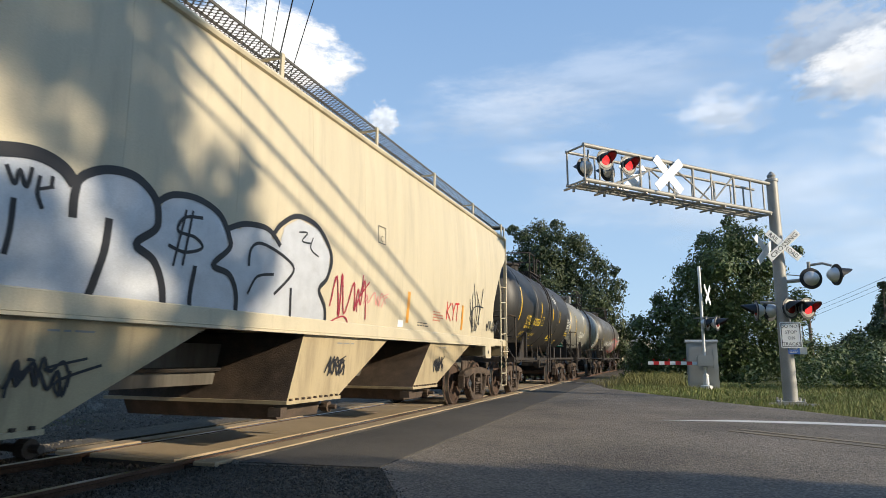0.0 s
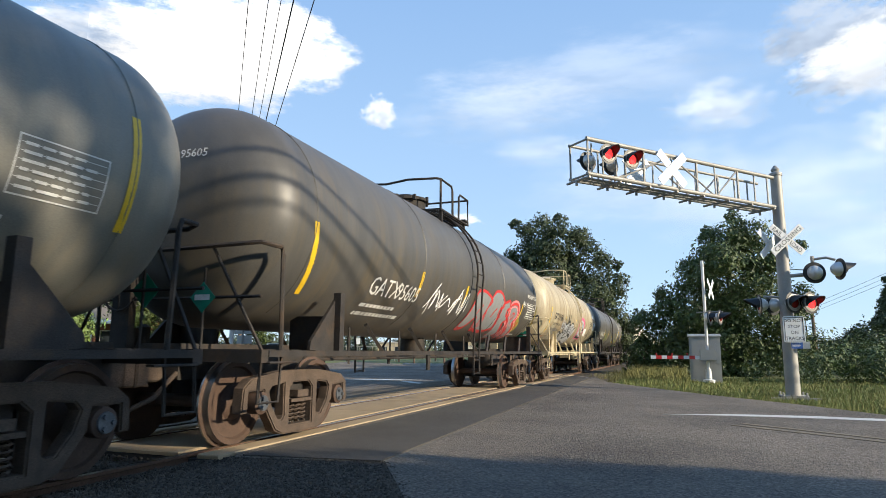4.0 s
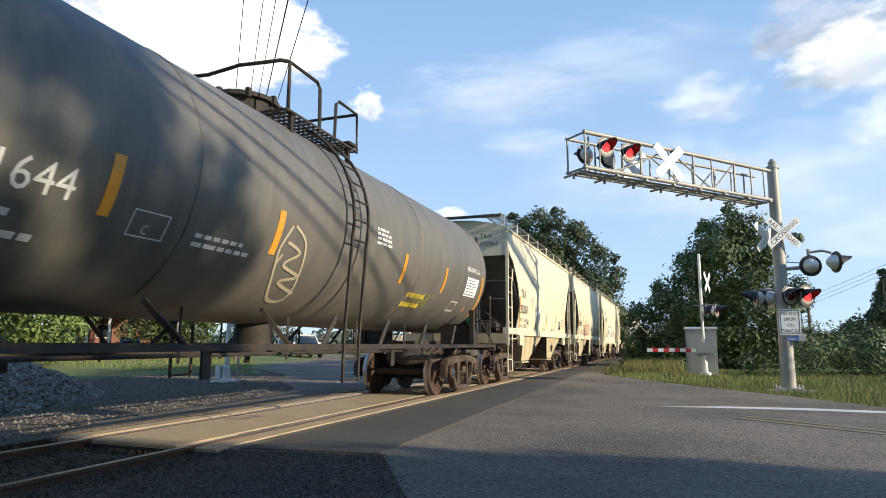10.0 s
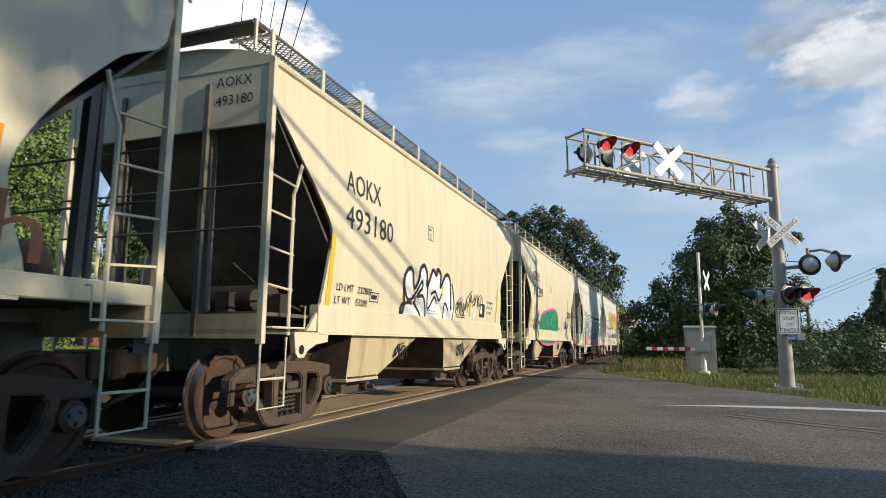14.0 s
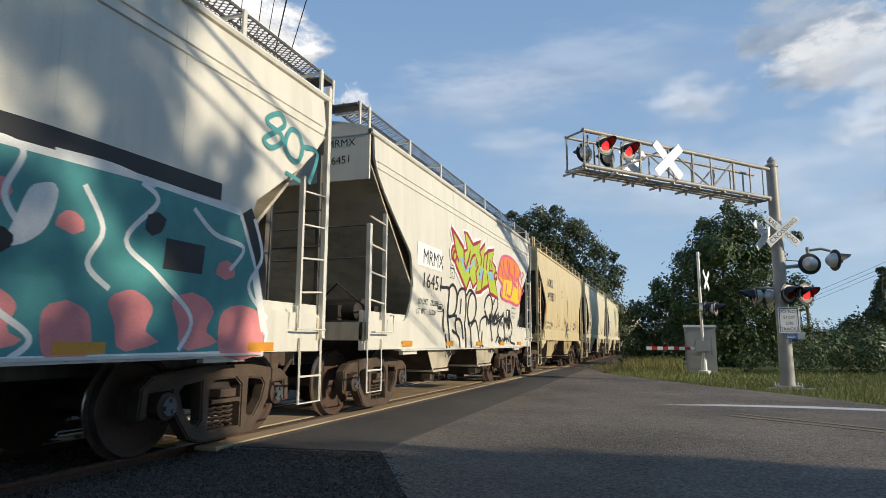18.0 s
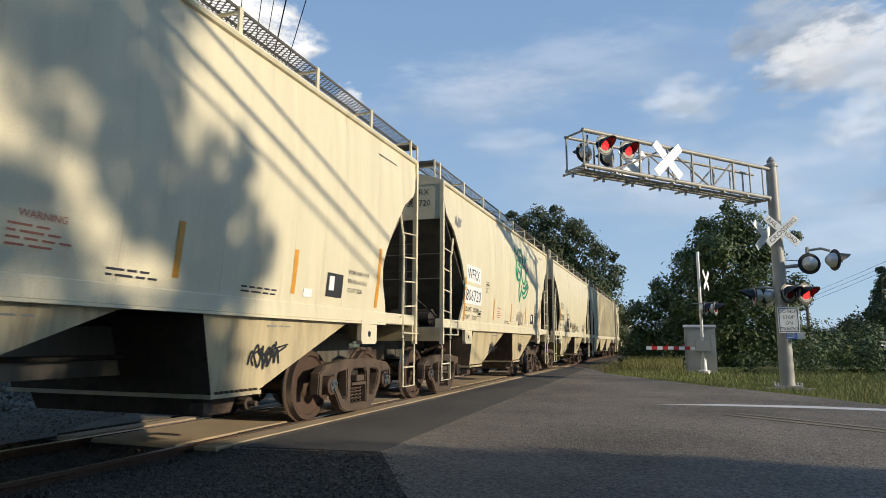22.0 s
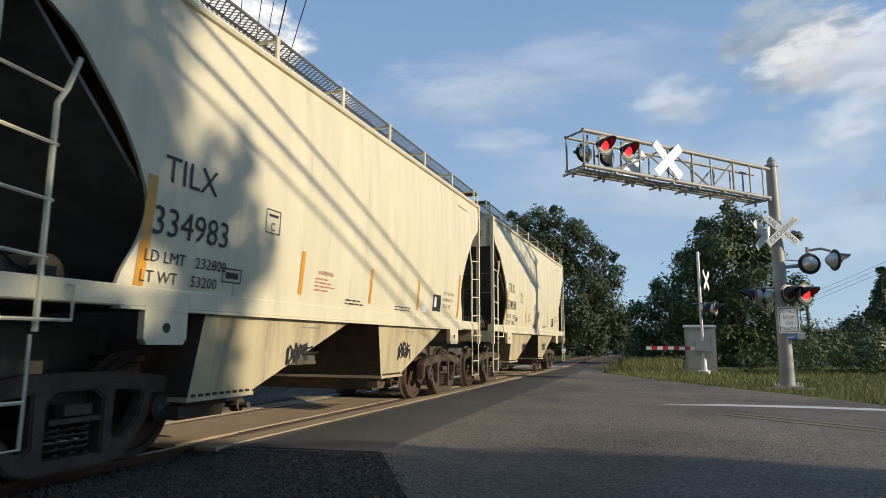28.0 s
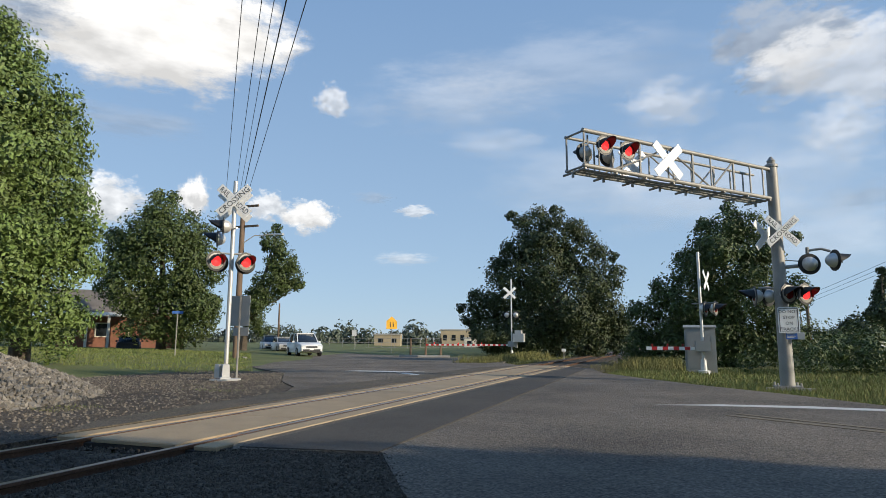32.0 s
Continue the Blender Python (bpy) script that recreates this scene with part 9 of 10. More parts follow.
# ---- trees ----
TREES = [
    ("tall pale green tree on the far lawn", (-18.72, 17.78, 0.73), LEAFLIGHT, 72000, 0.086, [(0.72, -2.13, 9.59, 2.12), (1.31, -0.96, 8.44, 1.9), (1.2, -1.93, 6.7, 2.46), (1.26, -0.23, 6.45, 1.34), (1.56, -1.1, 4.66, 2.24), (1.63, 0.18, 3.29, 1.39), (1.41, -1.63, 2.46, 2.46), (1.58, -0.29, 1.26, 1.68), (1.35, 0.66, 4.52, 0.78), (1.18, 0.9, 7.46, 0.45), (0.14, -2.14, 11.51, 1.57), (0.66, -3.47, 7.38, 2.91), (0.59, -3.22, 3.94, 2.68)]),
    ("round green shade tree before the house", (-32.68, 39.65, 0.70), LEAF, 45000, 0.123, [(0.77, -1.45, 10.1, 2.14), (-0.17, -2.64, 8.36, 2.38), (2.16, -0.37, 8.6, 2.38), (-1.48, -3.42, 6.98, 1.81), (1.53, -1.93, 6.61, 3.32), (2.79, 0.43, 5.94, 2.14), (-0.52, -3.01, 4.37, 2.38), (2.04, -0.96, 3.15, 2.85), (3.01, 1.08, 3.03, 1.66), (-2.1, -3.42, 4.81, 1.19), (-0.1, -2.07, 1.82, 1.9), (2.56, 0.46, 1.43, 1.9), (-0.42, -1.0, 12.14, 0.57), (-0.09, 0.49, 12.31, 0.57), (-2.44, -3.23, 8.61, 0.66)]),
    ("leaning green tree by the utility poles", (-31.03, 47.64, 0.18), LEAF, 14400, 0.115, [(2.45, 0.67, 9.95, 1.24), (3.27, 0.95, 8.1, 1.55), (3.82, 1.6, 6.84, 1.24), (2.55, 0.36, 6.24, 1.66), (1.53, -0.19, 4.42, 1.45), (1.06, -0.25, 2.89, 1.14), (4.06, 2.21, 6.1, 0.73), (2.31, 1.22, 11.39, 0.52), (1.54, 0.39, 2.14, 0.83)]),
    ("dense dark green tree beside the far track", (-4.16, 57.20, -0.86), LEAFDARK, 58500, 0.128, [(-1.49, -1.7, 12.5, 1.9), (0.78, -1.56, 11.36, 2.25), (-2.8, -1.87, 10.45, 1.75), (2.7, -1.29, 9.51, 2.25), (-0.66, -2.37, 8.75, 3.01), (-4.87, -2.18, 8.14, 1.5), (-3.72, -2.65, 6.27, 2.5), (1.3, -2.6, 5.67, 3.76), (4.78, -0.59, 7.74, 1.6), (4.26, -1.23, 4.96, 2.4), (-6.42, -2.46, 5.83, 1.3), (-7.21, -2.54, 4.29, 1.1), (-2.22, -2.68, 3.24, 3.01), (2.06, -1.74, 2.27, 2.76), (5.32, -0.32, 3.26, 1.3), (-5.33, -2.61, 3.25, 1.9), (5.74, -0.14, 1.8, 1.1), (0.4, -0.46, 13.95, 0.7), (5.26, 0.27, 9.6, 0.5), (-3.72, -1.21, 13.53, 0.6), (-8.33, -2.43, 5.08, 0.5)]),
    ("vine-hung green tree behind the signal cabinet", (8.47, 37.88, -0.77), LEAF, 54000, 0.085, [(0.24, -1.04, 7.9, 1.38), (1.24, -1.0, 8.16, 1.18), (-0.81, -0.91, 7.03, 1.31), (1.81, -1.16, 6.56, 1.31), (-1.73, -0.77, 5.97, 1.18), (0.19, -1.71, 5.65, 2.3), (-2.96, -0.51, 5.08, 0.85), (-1.71, -1.23, 3.9, 1.81), (-3.63, -0.46, 3.82, 0.79), (1.18, -1.57, 3.83, 1.97), (2.72, -1.29, 4.42, 1.31), (-0.55, -1.41, 2.07, 1.97), (-2.51, -0.85, 2.07, 1.31), (1.32, -1.35, 1.49, 1.64), (-3.99, -0.42, 2.38, 0.72), (2.45, -1.25, 2.37, 1.31), (0.58, 0.29, 9.48, 0.46), (-0.85, -0.28, 8.42, 0.46), (3.67, -0.77, 7.45, 0.39), (-4.25, -0.63, 3.34, 0.98), (-4.62, -0.64, 1.75, 0.98), (-4.84, 0.42, 3.88, 0.46), (-5.28, 0.49, 0.76, 0.59), (-3.61, -0.61, 0.82, 0.98), (-1.43, -0.64, 0.54, 0.98)]),
    ("hazy green tree beyond the verge", (22.10, 73.13, -2.22), LEAFDARK, 18900, 0.145, [(1.92, -2.34, 4.32, 2.46), (-0.06, -1.55, 3.78, 2.07), (-1.72, -1.09, 2.95, 1.94), (-2.94, -0.46, 1.52, 1.42), (1.12, -2.03, 2.16, 2.33), (2.53, -2.11, 2.71, 1.94), (-1.1, -0.93, 1.01, 1.55), (3.39, -2.34, 5.39, 1.94)]),
    ("tall thin pine in the distance", (23.78, 67.55, -1.00), LEAFDARK, 6750, 0.128, [(0.64, 0.38, 7.74, 0.73), (0.58, 0.67, 6.18, 1.09), (0.33, -0.69, 4.56, 1.57), (0.41, -0.44, 8.71, 0.42)]),
]
CLOUDS = [
    ((-1012, 1102, 750), 290, 152, 1.0, "W"),
    ((-1103, 1028, 687), 347, 151, 0.95, "W"),
    ((-1244, 873, 700), 183, 76, 0.6, "G"),
    ((-1127, 1037, 497), 191, 47, 0.35, "G"),
    ((-1158, 1021, 317), 108, 72, 0.75, "W"),
    ((-1039, 1159, 339), 51, 65, 0.9, "W"),
    ((-834, 1329, 310), 80, 58, 0.9, "W"),
    ((-921, 1285, 336), 66, 47, 0.7, "W"),
    ((-800, 1378, 630), 62, 53, 0.55, "W"),
    ((-607, 1487, 341), 63, 24, 0.5, "W"),
    ((-638, 1487, 218), 89, 21, 0.4, "W"),
    ((-719, 1462, 382), 61, 21, 0.3, "G"),
    ((-529, 1555, 670), 339, 113, 0.25, "W"),
    ((-413, 1602, 542), 174, 51, 0.22, "W"),
    ((-230, 1651, 758), 500, 133, 0.18, "W"),
    ((30, 1680, 627), 147, 81, 0.42, "W"),
    ((329, 1661, 766), 219, 135, 0.6, "G"),
    ((418, 1653, 674), 250, 133, 0.50, "W"),
    ((302, 1690, 678), 134, 84, 0.5, "G"),
    ((423, 1677, 518), 131, 90, 0.40, "W"),
    ((456, 1681, 349), 113, 39, 0.3, "G"),
    ((187, 1743, 407), 425, 163, 0.25, "W"),
    ((-174, 1755, 456), 414, 132, 0.18, "W"),
    ((402, 1731, 245), 326, 130, 0.2, "W"),
]


def crown_mesh(clumps, n, leaf, material, seed, tufts=0):
    """Many small leaf blades, gathered on uneven clumps."""
    rng = np.random.default_rng(seed)
    cl = np.array(clumps, dtype=float)
    if tufts:
        q = rng.normal(size=(len(cl) * tufts, 3))
        q /= np.linalg.norm(q, axis=1, keepdims=True)
        big = np.repeat(cl, tufts, axis=0)
        tr = big[:, 3] * rng.uniform(0.24, 0.48, len(big))
        core = cl * np.array([1, 1, 1, 0.86])
        cl = np.column_stack([big[:, :3] + q * (big[:, 3] - tr * 0.6)[:, None] * np.array([1, 1, 0.95]), tr])
        cl = np.vstack([core, cl])
    vol = cl[:, 3] ** 2
    pick = rng.choice(len(cl), n, p=vol / vol.sum())
    d = rng.normal(size=(n, 3))
    d /= np.linalg.norm(d, axis=1, keepdims=True)
    rad = cl[pick, 3] * (0.62 + 0.42 * rng.random(n) ** 0.6)
    ph = rng.uniform(0, 6.283, (len(cl), 6))[pick]
    twig = np.sin(d[:, 0] * 5.1 + ph[:, 0]) * np.sin(d[:, 1] * 5.7 + ph[:, 1]) + np.sin(d[:, 2] * 6.3 + ph[:, 2]) * np.sin(d[:, 0] * 8.9 + ph[:, 3]) * 0.8 + np.sin(d[:, 1] * 14 + ph[:, 4]) * np.sin(d[:, 2] * 13 + ph[:, 5]) * 0.6
    rad *= 1 + 0.24 * twig
    c = cl[pick, :3] + d * rad[:, None] * np.array([1, 1, 0.92])
    nrm = d + rng.normal(scale=0.4, size=(n, 3))
    nrm /= np.linalg.norm(nrm, axis=1, keepdims=True)
    t = np.cross(nrm, rng.normal(size=(n, 3)))
    t /= np.linalg.norm(t, axis=1, keepdims=True)
    b = np.cross(nrm, t)
    s = leaf * (0.6 + 0.8 * rng.random(n))[:, None]
    v = np.stack([c - t * s, c + b * s * 0.55 + nrm * s * 0.15, c + t * s, c - b * s * 0.55 + nrm * s * 0.15], 1).reshape(-1, 3)
    me = bpy.data.meshes.new("crown")
    me.from_pydata(v.tolist(), [], np.arange(4 * n).reshape(-1, 4).tolist())
    me.materials.append(material)
    return me


def tree(label, base, material, n, leaf, clumps, seed, tufts=11):
    tr = thing("tree", base, label, "tree", "trees round the crossing")
    top = max(c[2] for c in clumps)
    r = 0.02 * top + 0.06
    bm = bmesh.new()
    mid = np.mean([c[:3] for c in clumps], axis=0)
    trunk = [(0, 0, -0.6), (mid[0] * 0.1, mid[1] * 0.1, top * 0.2), (mid[0] * 0.4, mid[1] * 0.4, top * 0.45), (mid[0], mid[1], top * 0.8)]
    pipe(bm, trunk, [r * 1.4, r, r * 0.75, r * 0.25], 9)
    part("trunk", finished("trunk", fix(bm), BARK, True), None, tr)
    for c in sorted(clumps, key=lambda q: -q[3])[:9]:
        bm = bmesh.new()
        s = Vector(trunk[2]) * 0.8
        e = Vector(c[:3])
        pipe(bm, [s, s.lerp(e, 0.5) + Vector((0, 0, -0.05 * top)), e], [r * 0.5, r * 0.3, r * 0.08], 6)
        part("limb", fix(bm), BARK, tr)
    part("crown", crown_mesh(clumps, n, leaf, material, seed, tufts), None, tr)
    return tr


for i, (label, base, material, n, leaf, clumps) in enumerate(TREES):
    tree(label, base, material, n, leaf, clumps, i + 3)

# trees sunward of the near track, out of sight behind the shoulder: their shade falls over the near cars and ground
def shade_tree(away, spots, n, leaf, seed):
    """A tree whose clumps shade the places in spots: (place, radius of the clump, its distance nearer or farther)."""
    at = [(p + SUN * (away + back), r) for p, r, back in spots]
    mid = sum((p for p, r in at), Vector()) / len(at)
    base = Vector((mid.x, mid.y, rise(mid.x, mid.y)))
    tree("leafy green tree shading the near shoulder", base, LEAF, n, leaf, [(*(p - base), r) for p, r in at], seed, 0)


rr = random.Random(11)
high, low = [], []
for i in range(21):
    for j in range(-3, 9):
        u, v = -6.6 + 0.62 * i + rr.uniform(-0.2, 0.2), 1.5 + 0.58 * j + rr.uniform(-0.16, 0.16)
        r = rr.uniform(0.38, 0.60)
        edge = float(np.interp(v, (-0.4, 0.6, 1.4, 2.5, 2.9, 3.65, 4.5, 6.5), (5.0, 5.3, 5.85, 6.0, 5.6, 4.7, 4.2, 2.5)))
        gap = 0.20 if u > 1.8 else 0.15
        if u + r * 0.8 < edge and rr.random() > gap:
            high.append((Vector((1.48, 1.072 * u - 0.573, 0.740 - 0.1805 * u + 1.103 * v)), r * 1.05, rr.uniform(-1.0, 1.0)))
for i in range(23):
    for j in range(12):
        u, v = -5.4 + 0.64 * i + rr.uniform(-0.12, 0.12), 1.15 - 0.6 * j + rr.uniform(-0.08, 0.08)
        r = rr.uniform(0.46, 0.6)
        top = float(np.interp(u, (-4, 3.85, 5.35, 6.5, 8.66, 10), (1.35, 1.32, 0.80, -0.18, -1.82, -3.0)))
        if v + 0.75 * r < top + 0.1:
            low.append((Vector((0.361 * u - 2.207 * v, 0.9325 * u + 0.854 * v, 0.0)), r * 1.12, rr.uniform(-0.5, 0.5)))
shade_tree(26.0, high, 24000, 0.15, 41)
shade_tree(24.0, low, 36000, 0.17, 42)

# unseen trees added behind the camera: they cut the sky light to deepen shade
rr = random.Random(23)
for x, y, h in ((-14, -16, 11), (-5, -19, 13), (4, -15, 12), (13, -21, 14), (22, -17, 12), (-24, -10, 12), (31, -11, 13)):
    cl = [(rr.uniform(-3, 3), rr.uniform(-3, 3), h * rr.uniform(0.3, 0.95), rr.uniform(1.1, 2.0)) for _ in range(16)]
    tree("leafy green tree standing back from the track", (x, y, rise(x, y)), LEAF, 5000, 0.24, cl, 60 + x, 0)

# far woods and hedges along the horizon
def woods(name, places, n, leaf, material, label):
    return tagged(new(name, crown_mesh(places, n, leaf, material, 77)), label, "woods", "", "stuff")


pl = []
rr = random.Random(5)
for i in range(300):
    a = radians(-80 + 125 * i / 300 + rr.uniform(-0.6, 0.6))
    dist = rr.uniform(200, 300)
    x, y = EYE.x + dist * math.sin(a), dist * math.cos(a)
    h = rr.uniform(2.0, 3.6) * (1.5 if rr.random() < 0.14 else 1.0)
    pl.append((x, y, 0.4 + h * 0.6, h))
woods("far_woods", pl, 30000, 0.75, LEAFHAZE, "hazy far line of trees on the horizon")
pl = []
for i in range(46):
    y = 62 + i * 3.4
    for s in (-1, 1):
        h = rr.uniform(2.6, 4.6)
        pl.append((s * rr.uniform(6.5, 9.0) + (1.5 if s > 0 else -1.0), y, rr.uniform(1.5, 6.0), h))
pl += [(rr.uniform(-9, 9), 235 + rr.uniform(0, 10), rr.uniform(1, 8), 4.5) for _ in range(12)]
woods("track_woods", pl, 16000, 0.5, LEAFDARK, "dark green woods on both sides of the far track")
pl = [(rr.uniform(8.5, 22), rr.uniform(27, 33), rr.uniform(0.2, 0.9), rr.uniform(0.5, 1.1)) for _ in range(30)]
pl += [(rr.uniform(10.5, 24), rr.uniform(36, 44), rr.uniform(0.4, 1.6), rr.uniform(0.7, 1.3)) for _ in range(24)]
woods("hedge", pl, 30000, 0.07, LEAF, "rough green scrub behind the grass verge")
pl = [(-6.5 + rr.uniform(-2.8, 0.2), 51 + rr.uniform(0, 4), rr.uniform(0.3, 1.6), rr.uniform(0.5, 1.0)) for _ in range(16)]
woods("hedge", pl, 9000, 0.09, LEAFDARK, "dark scrub at the foot of the far tree")


# grass: many thin blades in one sheet
def grass(name, area, n, height, material, label, seed):
    rng = random.Random(seed)
    v, f = [], []
    while len(f) < n:
        x, y = area(rng)
        if x is None:
            continue
        z = rise(x, y) - 0.02
        h = height * rng.uniform(0.4, 1.25)
        a = rng.uniform(0, 6.283)
        w = 0.005 + 0.006 * rng.random() + 0.00025 * math.hypot(x - 5.4, y)
        dx, dy = math.cos(a) * w, math.sin(a) * w
        lx, ly = rng.gauss(0, 0.35) * h, rng.gauss(0, 0.35) * h
        k = len(v)
        v += [(x - dx, y - dy, z), (x + dx, y + dy, z), (x + lx, y + ly, z + h)]
        f.append((k, k + 1, k + 2))
    me = bpy.data.meshes.new(name)
    me.from_pydata(v, [], f)
    me.materials.append(material)
    return tagged(new(name, me), label, "grass", "", "stuff")


def verge_right(rng):
    x, y = rng.uniform(3.0, 22), rng.uniform(12.6, 33)
    edge = float(np.interp(x, (2.4, 3.2, 4.6, 6.3, 7.9, 9.0, 13.5, 22), (27, 23.4, 20.6, 17.6, 15.2, 13.2, 9.2, 3.4)))
    if y < edge + 0.1 + 0.35 * noise.noise((x * 1.3, y * 1.3, 2)) or rng.random() > 26 / (y * y) * 8:
        return None, None
    return x, y


def lawn_left(rng):
    y = rng.uniform(13, 40)
    x = -rng.uniform(8.5, 45)
    if y < 17.6 + 0.25 * (-x - 8.5) * 0.2 + noise.noise((x * 0.5, y * 0.5, 1)) or x > -8.6 - 0.75 * max(0, y - 19):
        return None, None
    return x, y


def patches(rng):
    cx, cy, rx, ry = rng.choice(((-3.9, 11.7, 1.3, 0.35), (-3.6, 7.7, 0.8, 0.5), (4.2, 3.3, 0.5, 0.7), (-5.2, 12.9, 1.0, 0.3)))
    a, r = rng.uniform(0, 6.283), math.sqrt(rng.random())
    return cx + rx * r * math.cos(a), cy + ry * r * math.sin(a)


def far_weeds(rng):
    if rng.random() < 0.6:
        return rng.uniform(-5.4, -1.6), rng.uniform(31.5, 50)
    return rng.uniform(1.7, 6.0), rng.uniform(27.5, 40)


grass("verge_grass", verge_right, 110000, 0.12, GRASS, "long uncut green grass on the near verge", 1)
grass("verge_weeds", verge_right, 14000, 0.20, WEED, "dry seeding weeds in the verge", 2)
grass("lawn_grass", lawn_left, 40000, 0.12, GRASS, "uneven mown grass on the far lawn", 3)
grass("weed_patches", patches, 5000, 0.09, GRASS, "small green weed patches in the gravel", 4)
grass("tall_weeds", far_weeds, 12000, 0.5, WEED, "tall dry weeds beside the far track", 5)

# ---- clouds, far behind everything ----


def cloud_material(name, tint, strength, density, seed):
    m = bpy.data.materials.new(name)
    m.use_nodes = True
    n, l = m.node_tree.nodes, m.node_tree.links
    n.remove(n["Principled BSDF"])
    co, nz, ln = n.new("ShaderNodeTexCoord"), n.new("ShaderNodeTexNoise"), n.new("ShaderNodeVectorMath")
    mp = n.new("ShaderNodeMapping")
    mp.inputs["Location"].default_value = (seed * 3.1, seed * 1.7, seed * 0.9)
    l.new(co.outputs["Object"], mp.inputs["Vector"])
    l.new(mp.outputs["Vector"], nz.inputs["Vector"])
    nz.inputs["Scale"].default_value, nz.inputs["Detail"].default_value, nz.inputs["Roughness"].default_value = 1.9, 12, 0.66
    ln.operation = "LENGTH"
    l.new(co.outputs["Object"], ln.inputs[0])
    a = n.new("ShaderNodeMath")
    a.operation = "MULTIPLY_ADD"
    l.new(ln.outputs["Value"], a.inputs[0])
    a.inputs[1].default_value = -0.62
    l.new(nz.outputs["Fac"], a.inputs[2])
    r = n.new("ShaderNodeMapRange")
    r.interpolation_type = "SMOOTHSTEP"
    soft = 0.26 if density > 0.45 else 0.5
    r.inputs["From Min"].default_value, r.inputs["From Max"].default_value = -0.04 if density > 0.45 else -0.12, -0.04 + soft
    r.inputs["To Max"].default_value = density
    l.new(a.outputs[0], r.inputs["Value"])
    e, tr, mx, out = n.new("ShaderNodeEmission"), n.new("ShaderNodeBsdfTransparent"), n.new("ShaderNodeMixShader"), n["Material Output"]
    sh = n.new("ShaderNodeTexNoise")
    sh.inputs["Scale"].default_value, sh.inputs["Detail"].default_value = 2.2, 6
    l.new(mp.outputs["Vector"], sh.inputs["Vector"])
    sr = n.new("ShaderNodeMapRange")
    sr.inputs["From Min"].default_value, sr.inputs["From Max"].default_value = 0.35, 0.65
    sr.inputs["To Min"].default_value, sr.inputs["To Max"].default_value = strength * 0.62, strength
    sp = n.new("ShaderNodeSeparateXYZ")
    l.new(co.outputs["Object"], sp.inputs[0])
    low = n.new("ShaderNodeMath")
    low.operation = "MULTIPLY_ADD"
    l.new(sp.outputs["Y"], low.inputs[0])
    low.inputs[1].default_value = 0.22
    l.new(sh.outputs["Fac"], low.inputs[2])
    l.new(low.outputs[0], sr.inputs["Value"])
    l.new(sr.outputs["Result"], e.inputs["Strength"])
    e.inputs["Color"].default_value = (*tint, 1)
    l.new(r.outputs["Result"], mx.inputs["Fac"])
    l.new(tr.outputs[0], mx.inputs[1])
    l.new(e.outputs[0], mx.inputs[2])
    l.new(mx.outputs[0], out.inputs["Surface"])
    return m


SKYCLOUDS = []
for i, (loc, w, h, dens, kind) in enumerate(CLOUDS):
    me = bpy.data.meshes.new("cloud_bank")
    me.from_pydata([(-1.6, -1.6, 0), (1.6, -1.6, 0), (1.6, 1.6, 0), (-1.6, 1.6, 0)], [], [(0, 1, 2, 3)])
    me.materials.append(cloud_material("cloud", (1.0, 0.98, 0.95) if kind == "W" else (0.72, 0.76, 0.82), 1.15 if kind == "W" else 0.75, dens, i))
    ob = tagged(new("backdrop_cloud", me), "white sunlit cloud in the blue sky" if kind == "W" else "soft grey cloud in the blue sky", "cloud", "", "structure")
    ob.visible_shadow = False
    ob.scale = (w, h, 1)
    SKYCLOUDS.append((ob, Vector(loc)))

# ---- vehicles on the far road ----
GLASS = mat("car_glass", (0.02, 0.025, 0.03), 0.08, 0, 0.05, 3, 30, 0.0)
TYRE = mat("tyre_rubber", (0.015, 0.015, 0.015), 0.9, 0, 0.1, 3, 30, 0.1)
CARWHITE = mat("white_car_enamel", (0.78, 0.78, 0.77), 0.25, 0, 0.04, 1, 30, 0.0)
CARSILVER = mat("silver_car_enamel", (0.45, 0.45, 0.44), 0.3, 0.4, 0.05, 1, 30, 0.0)
CARDARK = mat("dark_car_enamel", (0.03, 0.035, 0.045), 0.25, 0, 0.05, 1, 30, 0.0)
HEADLAMP = mat("headlamp_glass", (0.75, 0.77, 0.80), 0.1, 0.2, 0.05, 3, 30, 0.0)


